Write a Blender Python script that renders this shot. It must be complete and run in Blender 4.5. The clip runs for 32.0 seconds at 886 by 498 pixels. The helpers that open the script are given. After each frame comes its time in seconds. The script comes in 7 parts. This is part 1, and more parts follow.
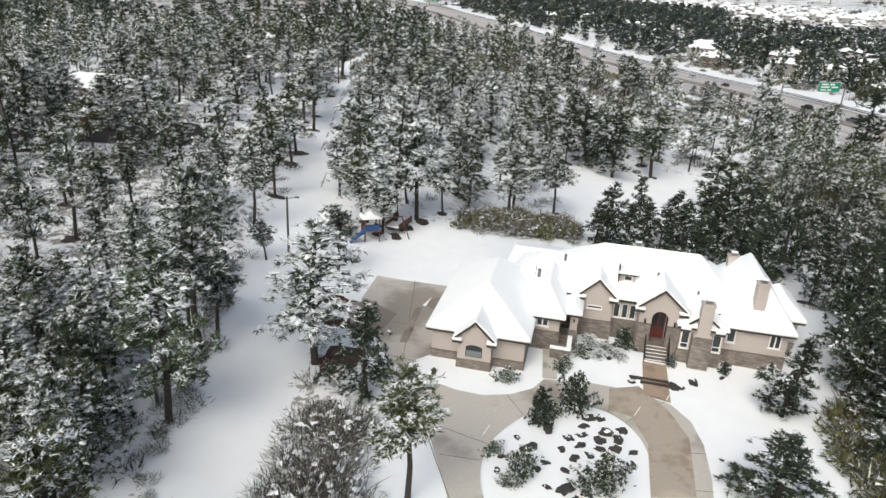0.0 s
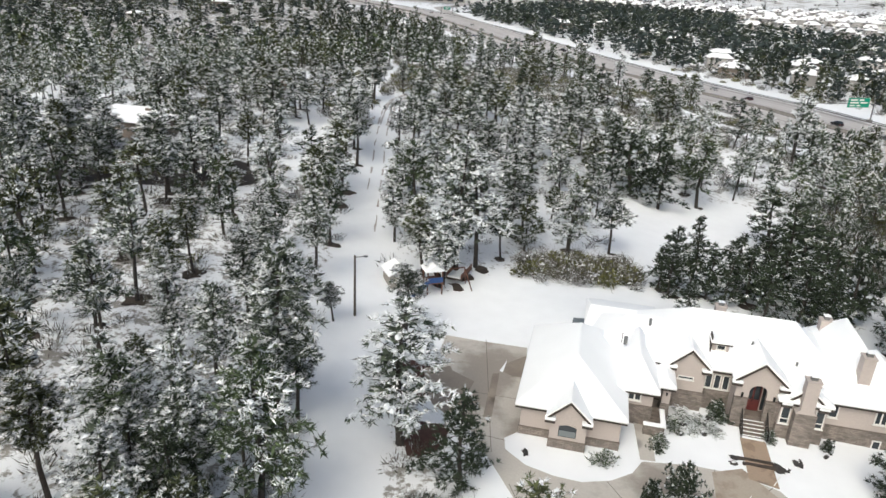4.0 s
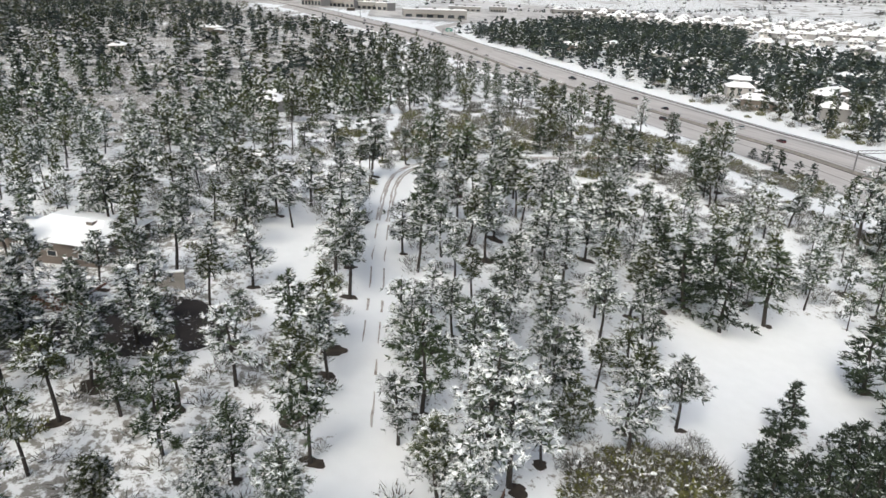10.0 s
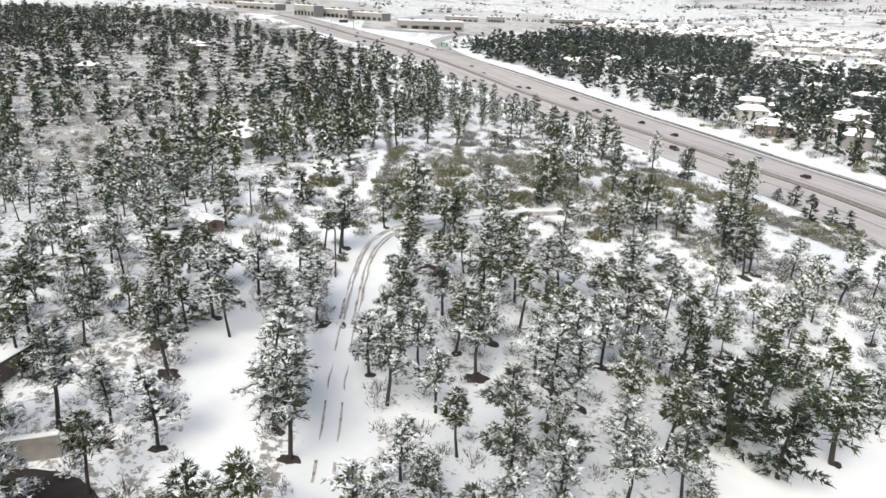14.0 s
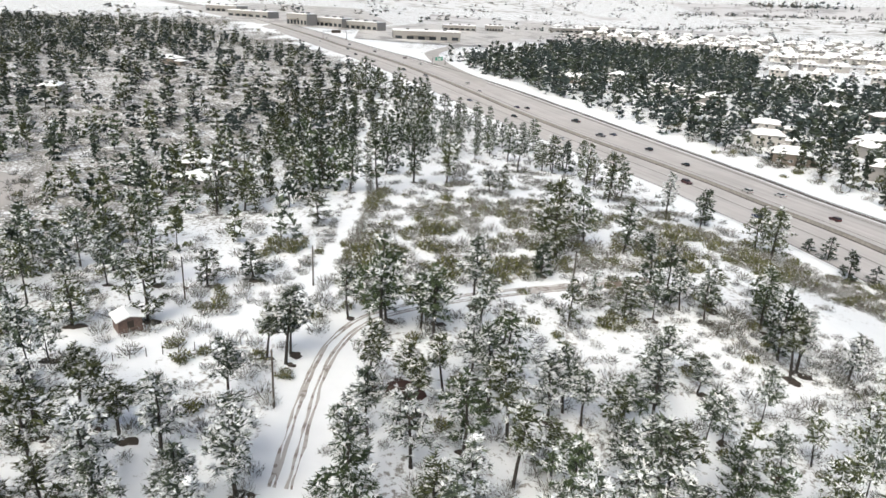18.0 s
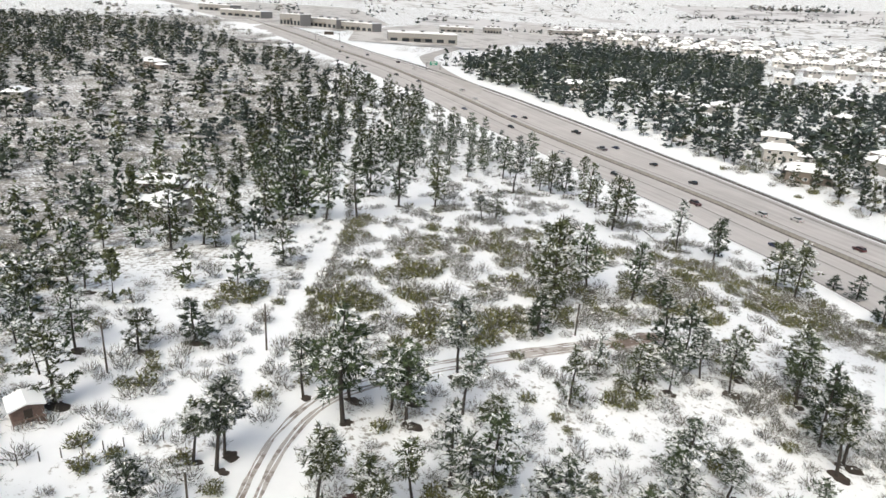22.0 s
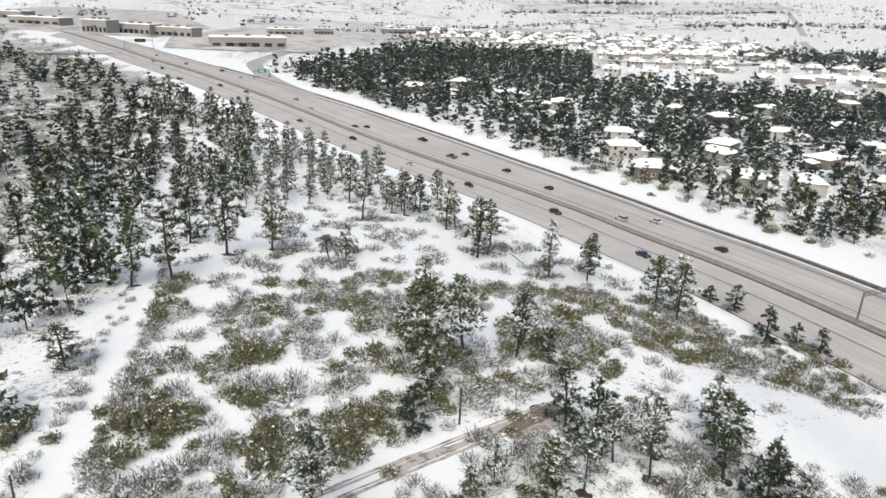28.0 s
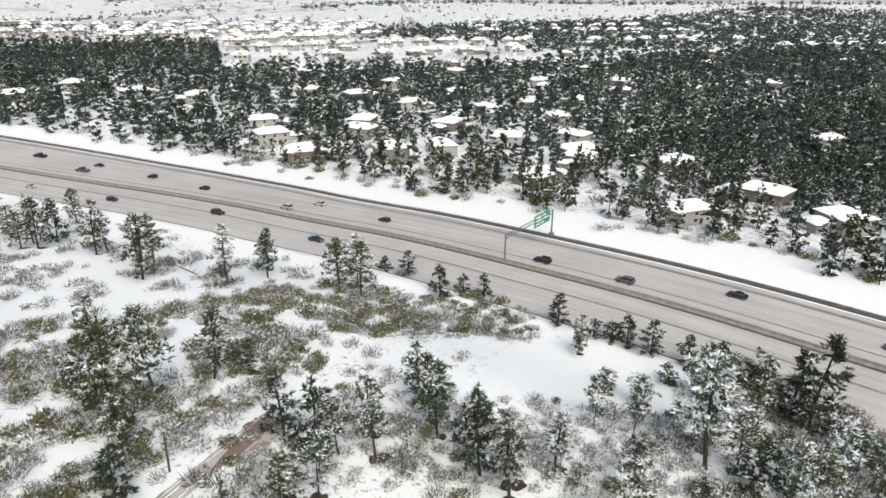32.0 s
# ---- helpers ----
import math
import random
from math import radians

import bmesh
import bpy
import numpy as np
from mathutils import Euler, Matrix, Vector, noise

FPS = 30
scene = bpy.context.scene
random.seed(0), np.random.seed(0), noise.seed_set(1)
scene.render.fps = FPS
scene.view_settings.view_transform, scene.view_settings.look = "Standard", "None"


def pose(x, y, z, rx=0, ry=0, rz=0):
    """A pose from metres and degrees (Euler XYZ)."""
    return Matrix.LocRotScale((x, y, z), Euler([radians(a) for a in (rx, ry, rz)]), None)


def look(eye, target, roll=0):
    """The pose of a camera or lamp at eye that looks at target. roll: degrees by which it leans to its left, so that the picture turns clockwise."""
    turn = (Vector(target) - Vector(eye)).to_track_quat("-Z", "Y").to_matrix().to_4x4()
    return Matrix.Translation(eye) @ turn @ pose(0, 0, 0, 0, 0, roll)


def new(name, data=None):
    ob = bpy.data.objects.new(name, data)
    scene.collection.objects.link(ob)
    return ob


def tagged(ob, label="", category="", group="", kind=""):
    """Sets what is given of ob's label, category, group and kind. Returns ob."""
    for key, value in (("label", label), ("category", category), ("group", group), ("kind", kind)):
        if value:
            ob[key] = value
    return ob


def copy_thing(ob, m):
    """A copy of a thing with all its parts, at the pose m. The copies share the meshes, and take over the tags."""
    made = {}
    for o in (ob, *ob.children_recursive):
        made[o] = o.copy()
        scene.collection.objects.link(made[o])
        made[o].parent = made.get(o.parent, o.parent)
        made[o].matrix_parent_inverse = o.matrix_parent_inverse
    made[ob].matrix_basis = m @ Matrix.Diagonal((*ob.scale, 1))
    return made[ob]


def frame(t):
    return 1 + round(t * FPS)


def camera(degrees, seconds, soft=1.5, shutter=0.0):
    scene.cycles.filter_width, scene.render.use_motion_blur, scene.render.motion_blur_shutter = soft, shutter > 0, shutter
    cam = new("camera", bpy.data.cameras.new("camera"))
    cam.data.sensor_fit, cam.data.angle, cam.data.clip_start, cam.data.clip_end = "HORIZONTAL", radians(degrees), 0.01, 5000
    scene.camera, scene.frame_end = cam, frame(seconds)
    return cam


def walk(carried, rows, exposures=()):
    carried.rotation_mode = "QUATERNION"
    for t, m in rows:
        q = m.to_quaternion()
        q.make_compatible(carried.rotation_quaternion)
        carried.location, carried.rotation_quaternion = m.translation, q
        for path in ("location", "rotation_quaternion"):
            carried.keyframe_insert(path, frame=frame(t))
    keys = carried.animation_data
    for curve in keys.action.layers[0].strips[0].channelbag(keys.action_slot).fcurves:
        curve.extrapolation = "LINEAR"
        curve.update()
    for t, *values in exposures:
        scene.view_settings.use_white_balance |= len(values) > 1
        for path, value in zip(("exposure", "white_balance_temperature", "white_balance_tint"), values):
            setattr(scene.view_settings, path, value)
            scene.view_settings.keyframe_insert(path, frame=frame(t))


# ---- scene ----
cam = camera(66.0, 32.0)
PATH = [
    (0, (0.00, -0.00, 30.00), (-0.10, 18.54, 22.49), 2.84),
    (1, (-2.03, 0.74, 30.52), (-2.15, 19.28, 23.01), 2.86),
    (2, (-3.97, 1.69, 31.55), (-4.11, 20.23, 24.04), 2.78),
    (3, (-5.51, 2.83, 32.66), (-5.66, 21.37, 25.16), 2.72),
    (3.5, (-6.16, 3.50, 33.18), (-6.34, 22.05, 25.70), 2.66),
    (5.5, (-8.32, 7.62, 35.72), (-8.51, 26.17, 28.25), 2.54),
    (6, (-8.67, 9.19, 36.49), (-8.86, 27.74, 29.03), 2.49),
    (7, (-9.24, 13.14, 38.14), (-9.44, 31.70, 30.69), 2.41),
    (8, (-9.47, 18.32, 39.49), (-9.70, 36.89, 32.08), 2.36),
    (9, (-9.65, 24.08, 40.92), (-9.86, 42.67, 33.55), 2.33),
    (10, (-9.49, 30.01, 42.02), (-9.71, 48.63, 34.71), 2.23),
    (11, (-9.49, 36.62, 42.84), (-9.69, 55.27, 35.61), 2.26),
    (12, (-9.15, 42.53, 43.80), (-9.33, 61.19, 36.60), 2.35),
    (13, (-8.71, 48.19, 44.83), (-8.88, 66.86, 37.66), 2.35),
    (14, (-8.12, 54.01, 45.86), (-8.29, 72.68, 38.71), 2.35),
    (14.5, (-7.78, 56.92, 46.23), (-7.96, 75.61, 39.11), 2.38),
    (16.5, (-6.84, 69.29, 48.31), (-6.99, 87.99, 41.23), 2.53),
    (17, (-6.56, 72.37, 48.86), (-6.71, 91.08, 41.80), 2.56),
    (18, (-5.96, 78.74, 49.89), (-6.10, 97.46, 42.85), 2.56),
    (19, (-5.45, 84.94, 50.63), (-5.57, 103.68, 43.64), 2.57),
    (20, (-4.97, 90.02, 50.87), (-5.07, 108.77, 43.90), 2.72),
    (21, (-4.49, 93.68, 51.06), (-4.60, 112.42, 44.07), 2.90),
    (22, (-4.10, 96.57, 51.22), (-4.16, 115.29, 44.18), 3.10),
    (23, (-3.79, 99.68, 51.35), (-3.84, 118.39, 44.26), 3.18),
    (24, (-3.60, 103.58, 51.65), (-3.68, 122.28, 44.55), 3.23),
    (24.5, (-3.52, 105.70, 51.80), (-3.58, 124.40, 44.70), 3.21),
    (26.5, (-2.64, 114.97, 51.45), (-1.71, 133.69, 44.47), 2.99),
    (27, (-2.37, 116.84, 51.59), (-0.78, 135.53, 44.65), 2.85),
    (28, (-2.08, 120.09, 51.99), (2.09, 138.39, 45.08), 2.03),
    (29, (-2.14, 122.38, 52.48), (3.64, 140.22, 45.53), 1.75),
    (29.5, (-2.01, 123.07, 52.54), (4.89, 140.51, 45.60), 1.47),
    (30, (-1.93, 123.54, 52.57), (6.50, 140.27, 45.58), 1.08),
    (31, (-2.06, 123.41, 52.49), (8.82, 138.63, 45.44), 0.35),
    (32, (-2.46, 122.81, 52.97), (10.05, 136.69, 45.83), 0.36),
]
walk(cam, [(t, look(eye, target, roll)) for t, eye, target, roll in PATH], [(0, -0.15, 6130, 3), (9, -0.13, 6150, 3), (14, 0.15, 6220, 3), (18, 0.12, 6270, 3), (21, 0.07, 6330, 3), (26, -0.03, 6270, 3), (32, -0.04, 6230, 3)])

# ---- world and sun ----
world = bpy.data.worlds.new("sky")
scene.world = world
world.use_nodes = True
wn = world.node_tree.nodes
sky = wn.new("ShaderNodeTexSky")
sky.sky_type = "NISHITA"
sky.sun_disc = False
sky.sun_elevation, sky.sun_rotation = radians(46), radians(205)
sky.air_density, sky.dust_density, sky.ozone_density = 1.0, 8.0, 1.0
wn["Background"].inputs[1].default_value = 0.15
world.node_tree.links.new(sky.outputs[0], wn["Background"].inputs[0])
sun = new("sun", bpy.data.lights.new("sun", "SUN"))
sun.data.energy, sun.data.angle, sun.data.color = 1.15, radians(45), (1.0, 0.97, 0.93)
sun.matrix_world = look((0, 0, 100), (40, 86, 0))

# ---- lie of the land ----
HILLS = [(-60, 50, 30, 3.73), (-31, 112, 30, 3.71), (5, 250, 50, 4.19), (-45, 150, 60, 7.48), (-20, 165, 35, 0.47), (30, 110, 45, -4.41),
         (40, 180, 45, 4.84), (100, 215, 70, -0.59), (20, 340, 90, -8.09), (-60, 440, 110, 5.86), (5, 50, 40, 3.91)]
# middle line of the highway
ROAD = [(125, 70), (120, 110), (115.4, 147), (110.2, 180), (103.2, 212), (95.5, 245), (86.2, 274), (76.5, 304), (57.5, 344), (18.8, 407), (-29, 486), (-75, 574), (-130, 690), (-220, 860), (-400, 1180), (-900, 2000)]


def hills(x, y):
    yy = np.minimum(y, 700) + 0.25 * np.maximum(0, y - 700) ** 0.8
    z = -3.44 - 0.0253 * np.clip(x, -260, 330) + 0.0137 * yy
    for cx, cy, s, a in HILLS:
        z = z + a * np.exp(-((x - cx) ** 2 + (y - cy) ** 2) / (2 * s * s))
    return z


def line_points(pts, step=6.0):
    """A smooth curve through the given places, as an array of points."""
    p = np.array(pts, float)
    p = np.vstack([2 * p[0] - p[1], p, 2 * p[-1] - p[-2]])
    out = []
    for i in range(1, len(p) - 2):
        n = max(2, int(np.hypot(*(p[i + 1] - p[i])) / step))
        for k in range(n):
            t = k / n
            out.append(0.5 * (2 * p[i] + (p[i + 1] - p[i - 1]) * t + (2 * p[i - 1] - 5 * p[i] + 4 * p[i + 1] - p[i + 2]) * t * t
                              + (3 * p[i] - p[i - 1] - 3 * p[i + 1] + p[i + 2]) * t ** 3))
    out.append(p[-2])
    return np.array(out)


MID = line_points(ROAD)
tang = np.gradient(MID, axis=0)
tang /= np.hypot(tang[:, 0], tang[:, 1])[:, None]
NRM = np.stack([tang[:, 1], -tang[:, 0]], 1) * -1     # to the camera's side of the road
NRM = np.where((NRM[:, :1] < 0), NRM, -NRM)
MIDZ = hills(MID[:, 0], MID[:, 1])
for _ in range(30):
    MIDZ[1:-1] = (MIDZ[:-2] + MIDZ[1:-1] + MIDZ[2:]) / 3


def road_at(x, y):
    """Distance across from the road's middle (negative towards the near side) and the road's height."""
    x, y = np.asarray(x, float), np.asarray(y, float)
    shape = x.shape
    x, y = x.ravel(), y.ravel()
    best, zz, side = np.full(x.shape, 1e9), np.zeros(x.shape), np.zeros(x.shape)
    for i in range(0, len(MID)):
        dx, dy = x - MID[i, 0], y - MID[i, 1]
        d = np.hypot(dx, dy)
        k = d < best
        best[k], zz[k] = d[k], MIDZ[i]
        side[k] = (dx * NRM[i, 0] + dy * NRM[i, 1])[k]
    return -side.reshape(shape), best.reshape(shape), zz.reshape(shape)


def land(x, y):
    far = 0.045 * np.maximum(0, np.hypot(np.asarray(x, float), np.asarray(y, float) - 120) - 1500)
    x, y = np.asarray(x, float), np.asarray(y, float)
    z = hills(x, y) + far
    side, d, rz = road_at(x, y)
    w = np.clip((d - 24 - 8 * (side > 0)) / 30, 0, 1)
    w = w * w * (3 - 2 * w)
    z = rz - 0.25 + (z - rz + 0.25) * w
    # level yard round the house
    u, v = (x + 0.8) * 0.978 - (y - 47.7) * 0.208, (x + 0.8) * 0.208 + (y - 47.7) * 0.978
    r = np.maximum(np.abs(u - 12) / 24, np.abs(v - 3) / 20)
    w = np.clip((r - 0.75) / 0.6, 0, 1)
    w = w * w * (3 - 2 * w)
    pad = 1.4 - 0.03 * np.clip(u - 8, 0, 30) - 0.02 * np.clip(-v, 0, 20) + 0.03 * np.clip(v, 0, 20)
    return pad + (z - pad) * w


# ---- materials ----
def material(name, color, rough=0.8, noise_scale=3.0, amount=0.15, bump=0.2, metal=0.0, color2=None, detail=6.0):
    m = bpy.data.materials.new(name)
    m.use_nodes = True
    n, l = m.node_tree.nodes, m.node_tree.links
    b = n["Principled BSDF"]
    b.inputs["Roughness"].default_value, b.inputs["Metallic"].default_value = rough, metal
    tc = n.new("ShaderNodeTexCoord")
    t = n.new("ShaderNodeTexNoise")
    t.inputs["Scale"].default_value, t.inputs["Detail"].default_value = noise_scale, detail
    l.new(tc.outputs["Object"], t.inputs["Vector"])
    r = n.new("ShaderNodeValToRGB")
    c2 = color2 or tuple(c * (1 - amount) for c in color)
    r.color_ramp.elements[0].position, r.color_ramp.elements[1].position = 0.3, 0.7
    r.color_ramp.elements[0].color, r.color_ramp.elements[1].color = (*c2, 1), (*color, 1)
    l.new(t.outputs[0], r.inputs[0])
    l.new(r.outputs[0], b.inputs["Base Color"])
    if bump:
        bp = n.new("ShaderNodeBump")
        bp.inputs["Strength"].default_value, bp.inputs["Distance"].default_value = bump, 0.05
        l.new(t.outputs[0], bp.inputs["Height"])
        l.new(bp.outputs[0], b.inputs["Normal"])
    return m


SNOW = material("snow", (0.86, 0.87, 0.89), 0.7, 0.6, 0.04, 0.3)
BARK = material("bark", (0.06, 0.05, 0.04), 0.9, 6.0, 0.4, 0.4)
ASPHALT = material("concrete_road", (0.36, 0.33, 0.31), 0.85, 0.15, 0.15, 0.1)
STUCCO = material("stucco", (0.555, 0.51, 0.455), 0.9, 20, 0.06, 0.1)


def mesh_object(name, verts, faces, mats, parent=None, idx=None, smooth=False):
    me = bpy.data.meshes.new(name)
    verts, faces = np.asarray(verts, np.float32), [tuple(int(i) for i in f) for f in faces]
    me.from_pydata(verts.tolist(), [], faces)
    for m in mats if isinstance(mats, (list, tuple)) else [mats]:
        me.materials.append(m)
    if idx is not None:
        me.polygons.foreach_set("material_index", np.asarray(idx, np.int32))
    if smooth:
        me.polygons.foreach_set("use_smooth", np.ones(len(faces), bool))
    me.update()
    ob = new(name, me)
    if parent:
        ob.parent = parent
    return ob


def axis(lo, hi, near_lo, near_hi, fine, coarse):
    a = list(np.arange(near_lo, near_hi, fine))
    x, s = near_hi, fine
    while x < hi:
        a.append(x)
        s = min(s * 1.25, coarse)
        x += s
    a.append(hi)
    x, s = near_lo, fine
    while x > lo:
        s = min(s * 1.25, coarse)
        x -= s
        a.insert(0, max(x, lo))
    return np.array(a)


def thin_snow(name, grass):
    """Snow through which dry grass and litter show where the mesh says so."""
    m = material(name, (0.86, 0.87, 0.89), 0.7, 0.6, 0.04, 0.3)
    n, l = m.node_tree.nodes, m.node_tree.links
    b = n["Principled BSDF"]
    snow_col = b.inputs["Base Color"].links[0].from_socket
    at, no, ma, cl, mx, gr = (n.new("ShaderNode" + k) for k in ("Attribute", "TexNoise", "Math", "MapRange", "MixRGB", "ValToRGB"))
    at.attribute_name = "litter"
    co = n.new("ShaderNodeTexCoord")
    l.new(co.outputs["Object"], no.inputs["Vector"])
    no.inputs["Scale"].default_value, no.inputs["Detail"].default_value, no.inputs["Roughness"].default_value = 1.1, 9, 0.72
    ma.operation, ma.inputs[1].default_value = "MULTIPLY_ADD", 0.3
    l.new(at.outputs["Fac"], ma.inputs[0]), l.new(no.outputs[0], ma.inputs[2])
    cl.inputs[1].default_value, cl.inputs[2].default_value = 0.71, 0.78
    l.new(ma.outputs[0], cl.inputs[0])
    gr.color_ramp.elements[0].color, gr.color_ramp.elements[1].color = (*[c * 0.55 for c in grass], 1), (*grass, 1)
    gr.color_ramp.elements[0].position, gr.color_ramp.elements[1].position = 0.35, 0.65
    l.new(no.outputs[0], gr.inputs[0])
    l.new(cl.outputs[0], mx.inputs[0]), l.new(snow_col, mx.inputs[1]), l.new(gr.outputs[0], mx.inputs[2])
    l.new(mx.outputs[0], b.inputs["Base Color"])
    return m


gx, gy = axis(-4500, 4500, -110, 190, 2.0, 400), axis(-400, 4900, -10, 420, 2.0, 400)
XX, YY = np.meshgrid(gx, gy)
ZZ = land(XX, YY)
nx = len(gx)
quads = [(j * nx + i, j * nx + i + 1, (j + 1) * nx + i + 1, (j + 1) * nx + i) for j in range(len(gy) - 1) for i in range(nx - 1)]
ground = mesh_object("ground", np.stack([XX, YY, ZZ], -1).reshape(-1, 3), quads, thin_snow("ground_snow", (0.31, 0.29, 0.265)), smooth=True)
tagged(ground, "snow-covered ground between the pines", "ground", kind="structure")

# ---- highway ----
WIDE = 19.5 + 9.5 * np.exp(-((MID[:, 1] - 390) / 75) ** 2)      # far edge of the road, wider where the ramp leaves


def strip(name, a, b, lift, mat, parent=None):
    vs = np.vstack([np.column_stack([MID - NRM * np.broadcast_to(off, len(MID))[:, None], MIDZ + lift]) for off in (a, b)])
    k = len(MID)
    return mesh_object(name, vs, [(i, i + 1, k + i + 1, k + i) for i in range(k - 1)], mat, parent)


def streaked(name, color):
    """Concrete worn by traffic: long streaks run with the lanes, over broad blotches."""
    m = material(name, color, 0.8, 0.1, 0.14, 0.05)
    n, l = m.node_tree.nodes, m.node_tree.links
    b = n["Principled BSDF"]
    plain = b.inputs["Base Color"].links[0].from_socket
    ac, al, cx, no, rp, mx = (n.new("ShaderNode" + k) for k in ("Attribute", "Attribute", "CombineXYZ", "TexNoise", "ValToRGB", "MixRGB"))
    ac.attribute_name, al.attribute_name = "across", "along"
    l.new(ac.outputs["Fac"], cx.inputs[0]), l.new(al.outputs["Fac"], cx.inputs[1]), l.new(cx.outputs[0], no.inputs["Vector"])
    no.inputs["Scale"].default_value, no.inputs["Detail"].default_value, no.inputs["Roughness"].default_value = 0.6, 5, 0.6
    rp.color_ramp.elements[0].position, rp.color_ramp.elements[1].position = 0.34, 0.62
    rp.color_ramp.elements[0].color, rp.color_ramp.elements[1].color = (0.86, 0.855, 0.855, 1), (1.05, 1.05, 1.06, 1)
    mx.blend_type, mx.inputs[0].default_value = "MULTIPLY", 1.0
    l.new(no.outputs[0], rp.inputs[0]), l.new(plain, mx.inputs[1]), l.new(rp.outputs[0], mx.inputs[2]), l.new(mx.outputs[0], b.inputs["Base Color"])
    return m


ASPHALT = material("concrete_road", (0.46, 0.435, 0.42), 0.8, 0.1, 0.22, 0.05)
road = strip("road", -19.5, WIDE, 0.0, streaked("highway_concrete", (0.5, 0.475, 0.465)))
run = np.r_[0, np.cumsum(np.hypot(*np.diff(MID, axis=0).T))] * 0.025
for nm_, val_ in (("across", np.r_[np.full(len(MID), -19.5), WIDE]), ("along", np.r_[run, run])):
    road.data.attributes.new(nm_, "FLOAT", "POINT").data.foreach_set("value", val_.astype(np.float32))
tagged(road, "wet grey concrete highway with two carriageways", "road", kind="structure")

# ---- helpers for built things ----
def part(name, verts, faces, mat, parent=None, label="", smooth=False):
    ob = mesh_object(name, verts, faces, mat, parent, smooth=smooth)
    return tagged(ob, label) if label else ob


BOX = [(0, 2, 3, 1), (4, 5, 7, 6), (0, 1, 5, 4), (2, 6, 7, 3), (0, 4, 6, 2), (1, 3, 7, 5)]


def block(name, u, v, z, mat, parent=None, label="", bevel=0.0):
    """A box from three spans; bevel rounds its edges."""
    vs = [(a, b, c) for c in z for b in v for a in u]
    if not bevel:
        return part(name, vs, BOX, mat, parent, label)
    bm = bmesh.new()
    bv = [bm.verts.new(p) for p in vs]
    for f in BOX:
        bm.faces.new([bv[i] for i in f])
    bmesh.ops.bevel(bm, geom=list(bm.edges), offset=bevel, segments=2, affect="EDGES", profile=0.6)
    me = bpy.data.meshes.new(name)
    bm.to_mesh(me), bm.free()
    me.materials.append(mat)
    ob = new(name, me)
    ob.parent = parent
    return tagged(ob, label) if label else ob


def slab(name, poly, v0, v1, mat, parent=None, label=""):
    """A shape in the (u, z) plane, pulled from v0 to v1."""
    n = len(poly)
    vs = [(a, v0, c) for a, c in poly] + [(a, v1, c) for a, c in poly]
    fs = [tuple(range(n)), tuple(reversed(range(n, 2 * n)))] + [((i + 1) % n, i, n + i, n + (i + 1) % n) for i in range(n)]
    return part(name, vs, fs, mat, parent, label)


def tube(name, a, b, r0, r1, mat, parent=None, label="", sides=8):
    a, b = Vector(a), Vector(b)
    d = (b - a).normalized()
    s = d.orthogonal().normalized()
    w = d.cross(s)
    vs = [tuple(p + (s * math.cos(q) + w * math.sin(q)) * r) for p, r in ((a, r0), (b, r1)) for q in (6.2832 * i / sides for i in range(sides))]
    fs = [(i, (i + 1) % sides, sides + (i + 1) % sides, sides + i) for i in range(sides)] + [tuple(reversed(range(sides))), tuple(range(sides, 2 * sides))]
    return part(name, vs, fs, mat, parent, label)


def hip_shape(u0, u1, v0, v1, z, top, along, i0, i1, thick):
    """Corners and faces of a hipped snow cover: ridge along u or v, with the given insets of its ends (0: a gable end)."""
    if along == "u":
        m = (v0 + v1) / 2
        r = [(u0 + i0, m, top), (u1 - i1, m, top)]
    else:
        m = (u0 + u1) / 2
        r = [(m, v0 + i0, top), (m, v1 - i1, top)]
    low = [(u0, v0, z), (u1, v0, z), (u1, v1, z), (u0, v1, z)]
    hi = [(a, b, c + thick) for a, b, c in low]
    vs = low + hi + [(a, b, c + thick) for a, b, c in r]
    fs = [(3, 2, 1, 0)] + [(i, (i + 1) % 4, 4 + (i + 1) % 4, 4 + i) for i in range(4)]
    if along == "u":
        fs += [(4, 5, 9, 8), (5, 6, 9), (6, 7, 8, 9), (7, 4, 8)]
    else:
        fs += [(4, 5, 8), (5, 6, 9, 8), (6, 7, 9), (7, 4, 8, 9)]
    return vs, fs


def snow_roof(name, u0, u1, v0, v1, z, top, along, i0, i1, parent, mat, fascia, thick=0.22, label=""):
    vs, fs = hip_shape(u0, u1, v0, v1, z, top, along, i0, i1, thick)
    bm = bmesh.new()
    bv = [bm.verts.new(p) for p in vs]
    for f in fs:
        bm.faces.new([bv[i] for i in f])
    bmesh.ops.bevel(bm, geom=[e for e in bm.edges if max(w.co.z for w in e.verts) > z + 0.05], offset=0.11, segments=2, affect="EDGES", profile=0.6)
    me = bpy.data.meshes.new(name)
    bm.to_mesh(me), bm.free()
    me.polygons.foreach_set("use_smooth", np.ones(len(me.polygons), bool))
    me.materials.append(mat)
    ob = new(name, me)
    ob.parent = parent
    if label:
        tagged(ob, label)
    if fascia:
        block("fascia", (u0 + 0.05, u1 - 0.05), (v0 + 0.05, v1 - 0.05), (z - 0.2, z - 0.003), fascia, parent, "dark brown eaves board")
    return ob


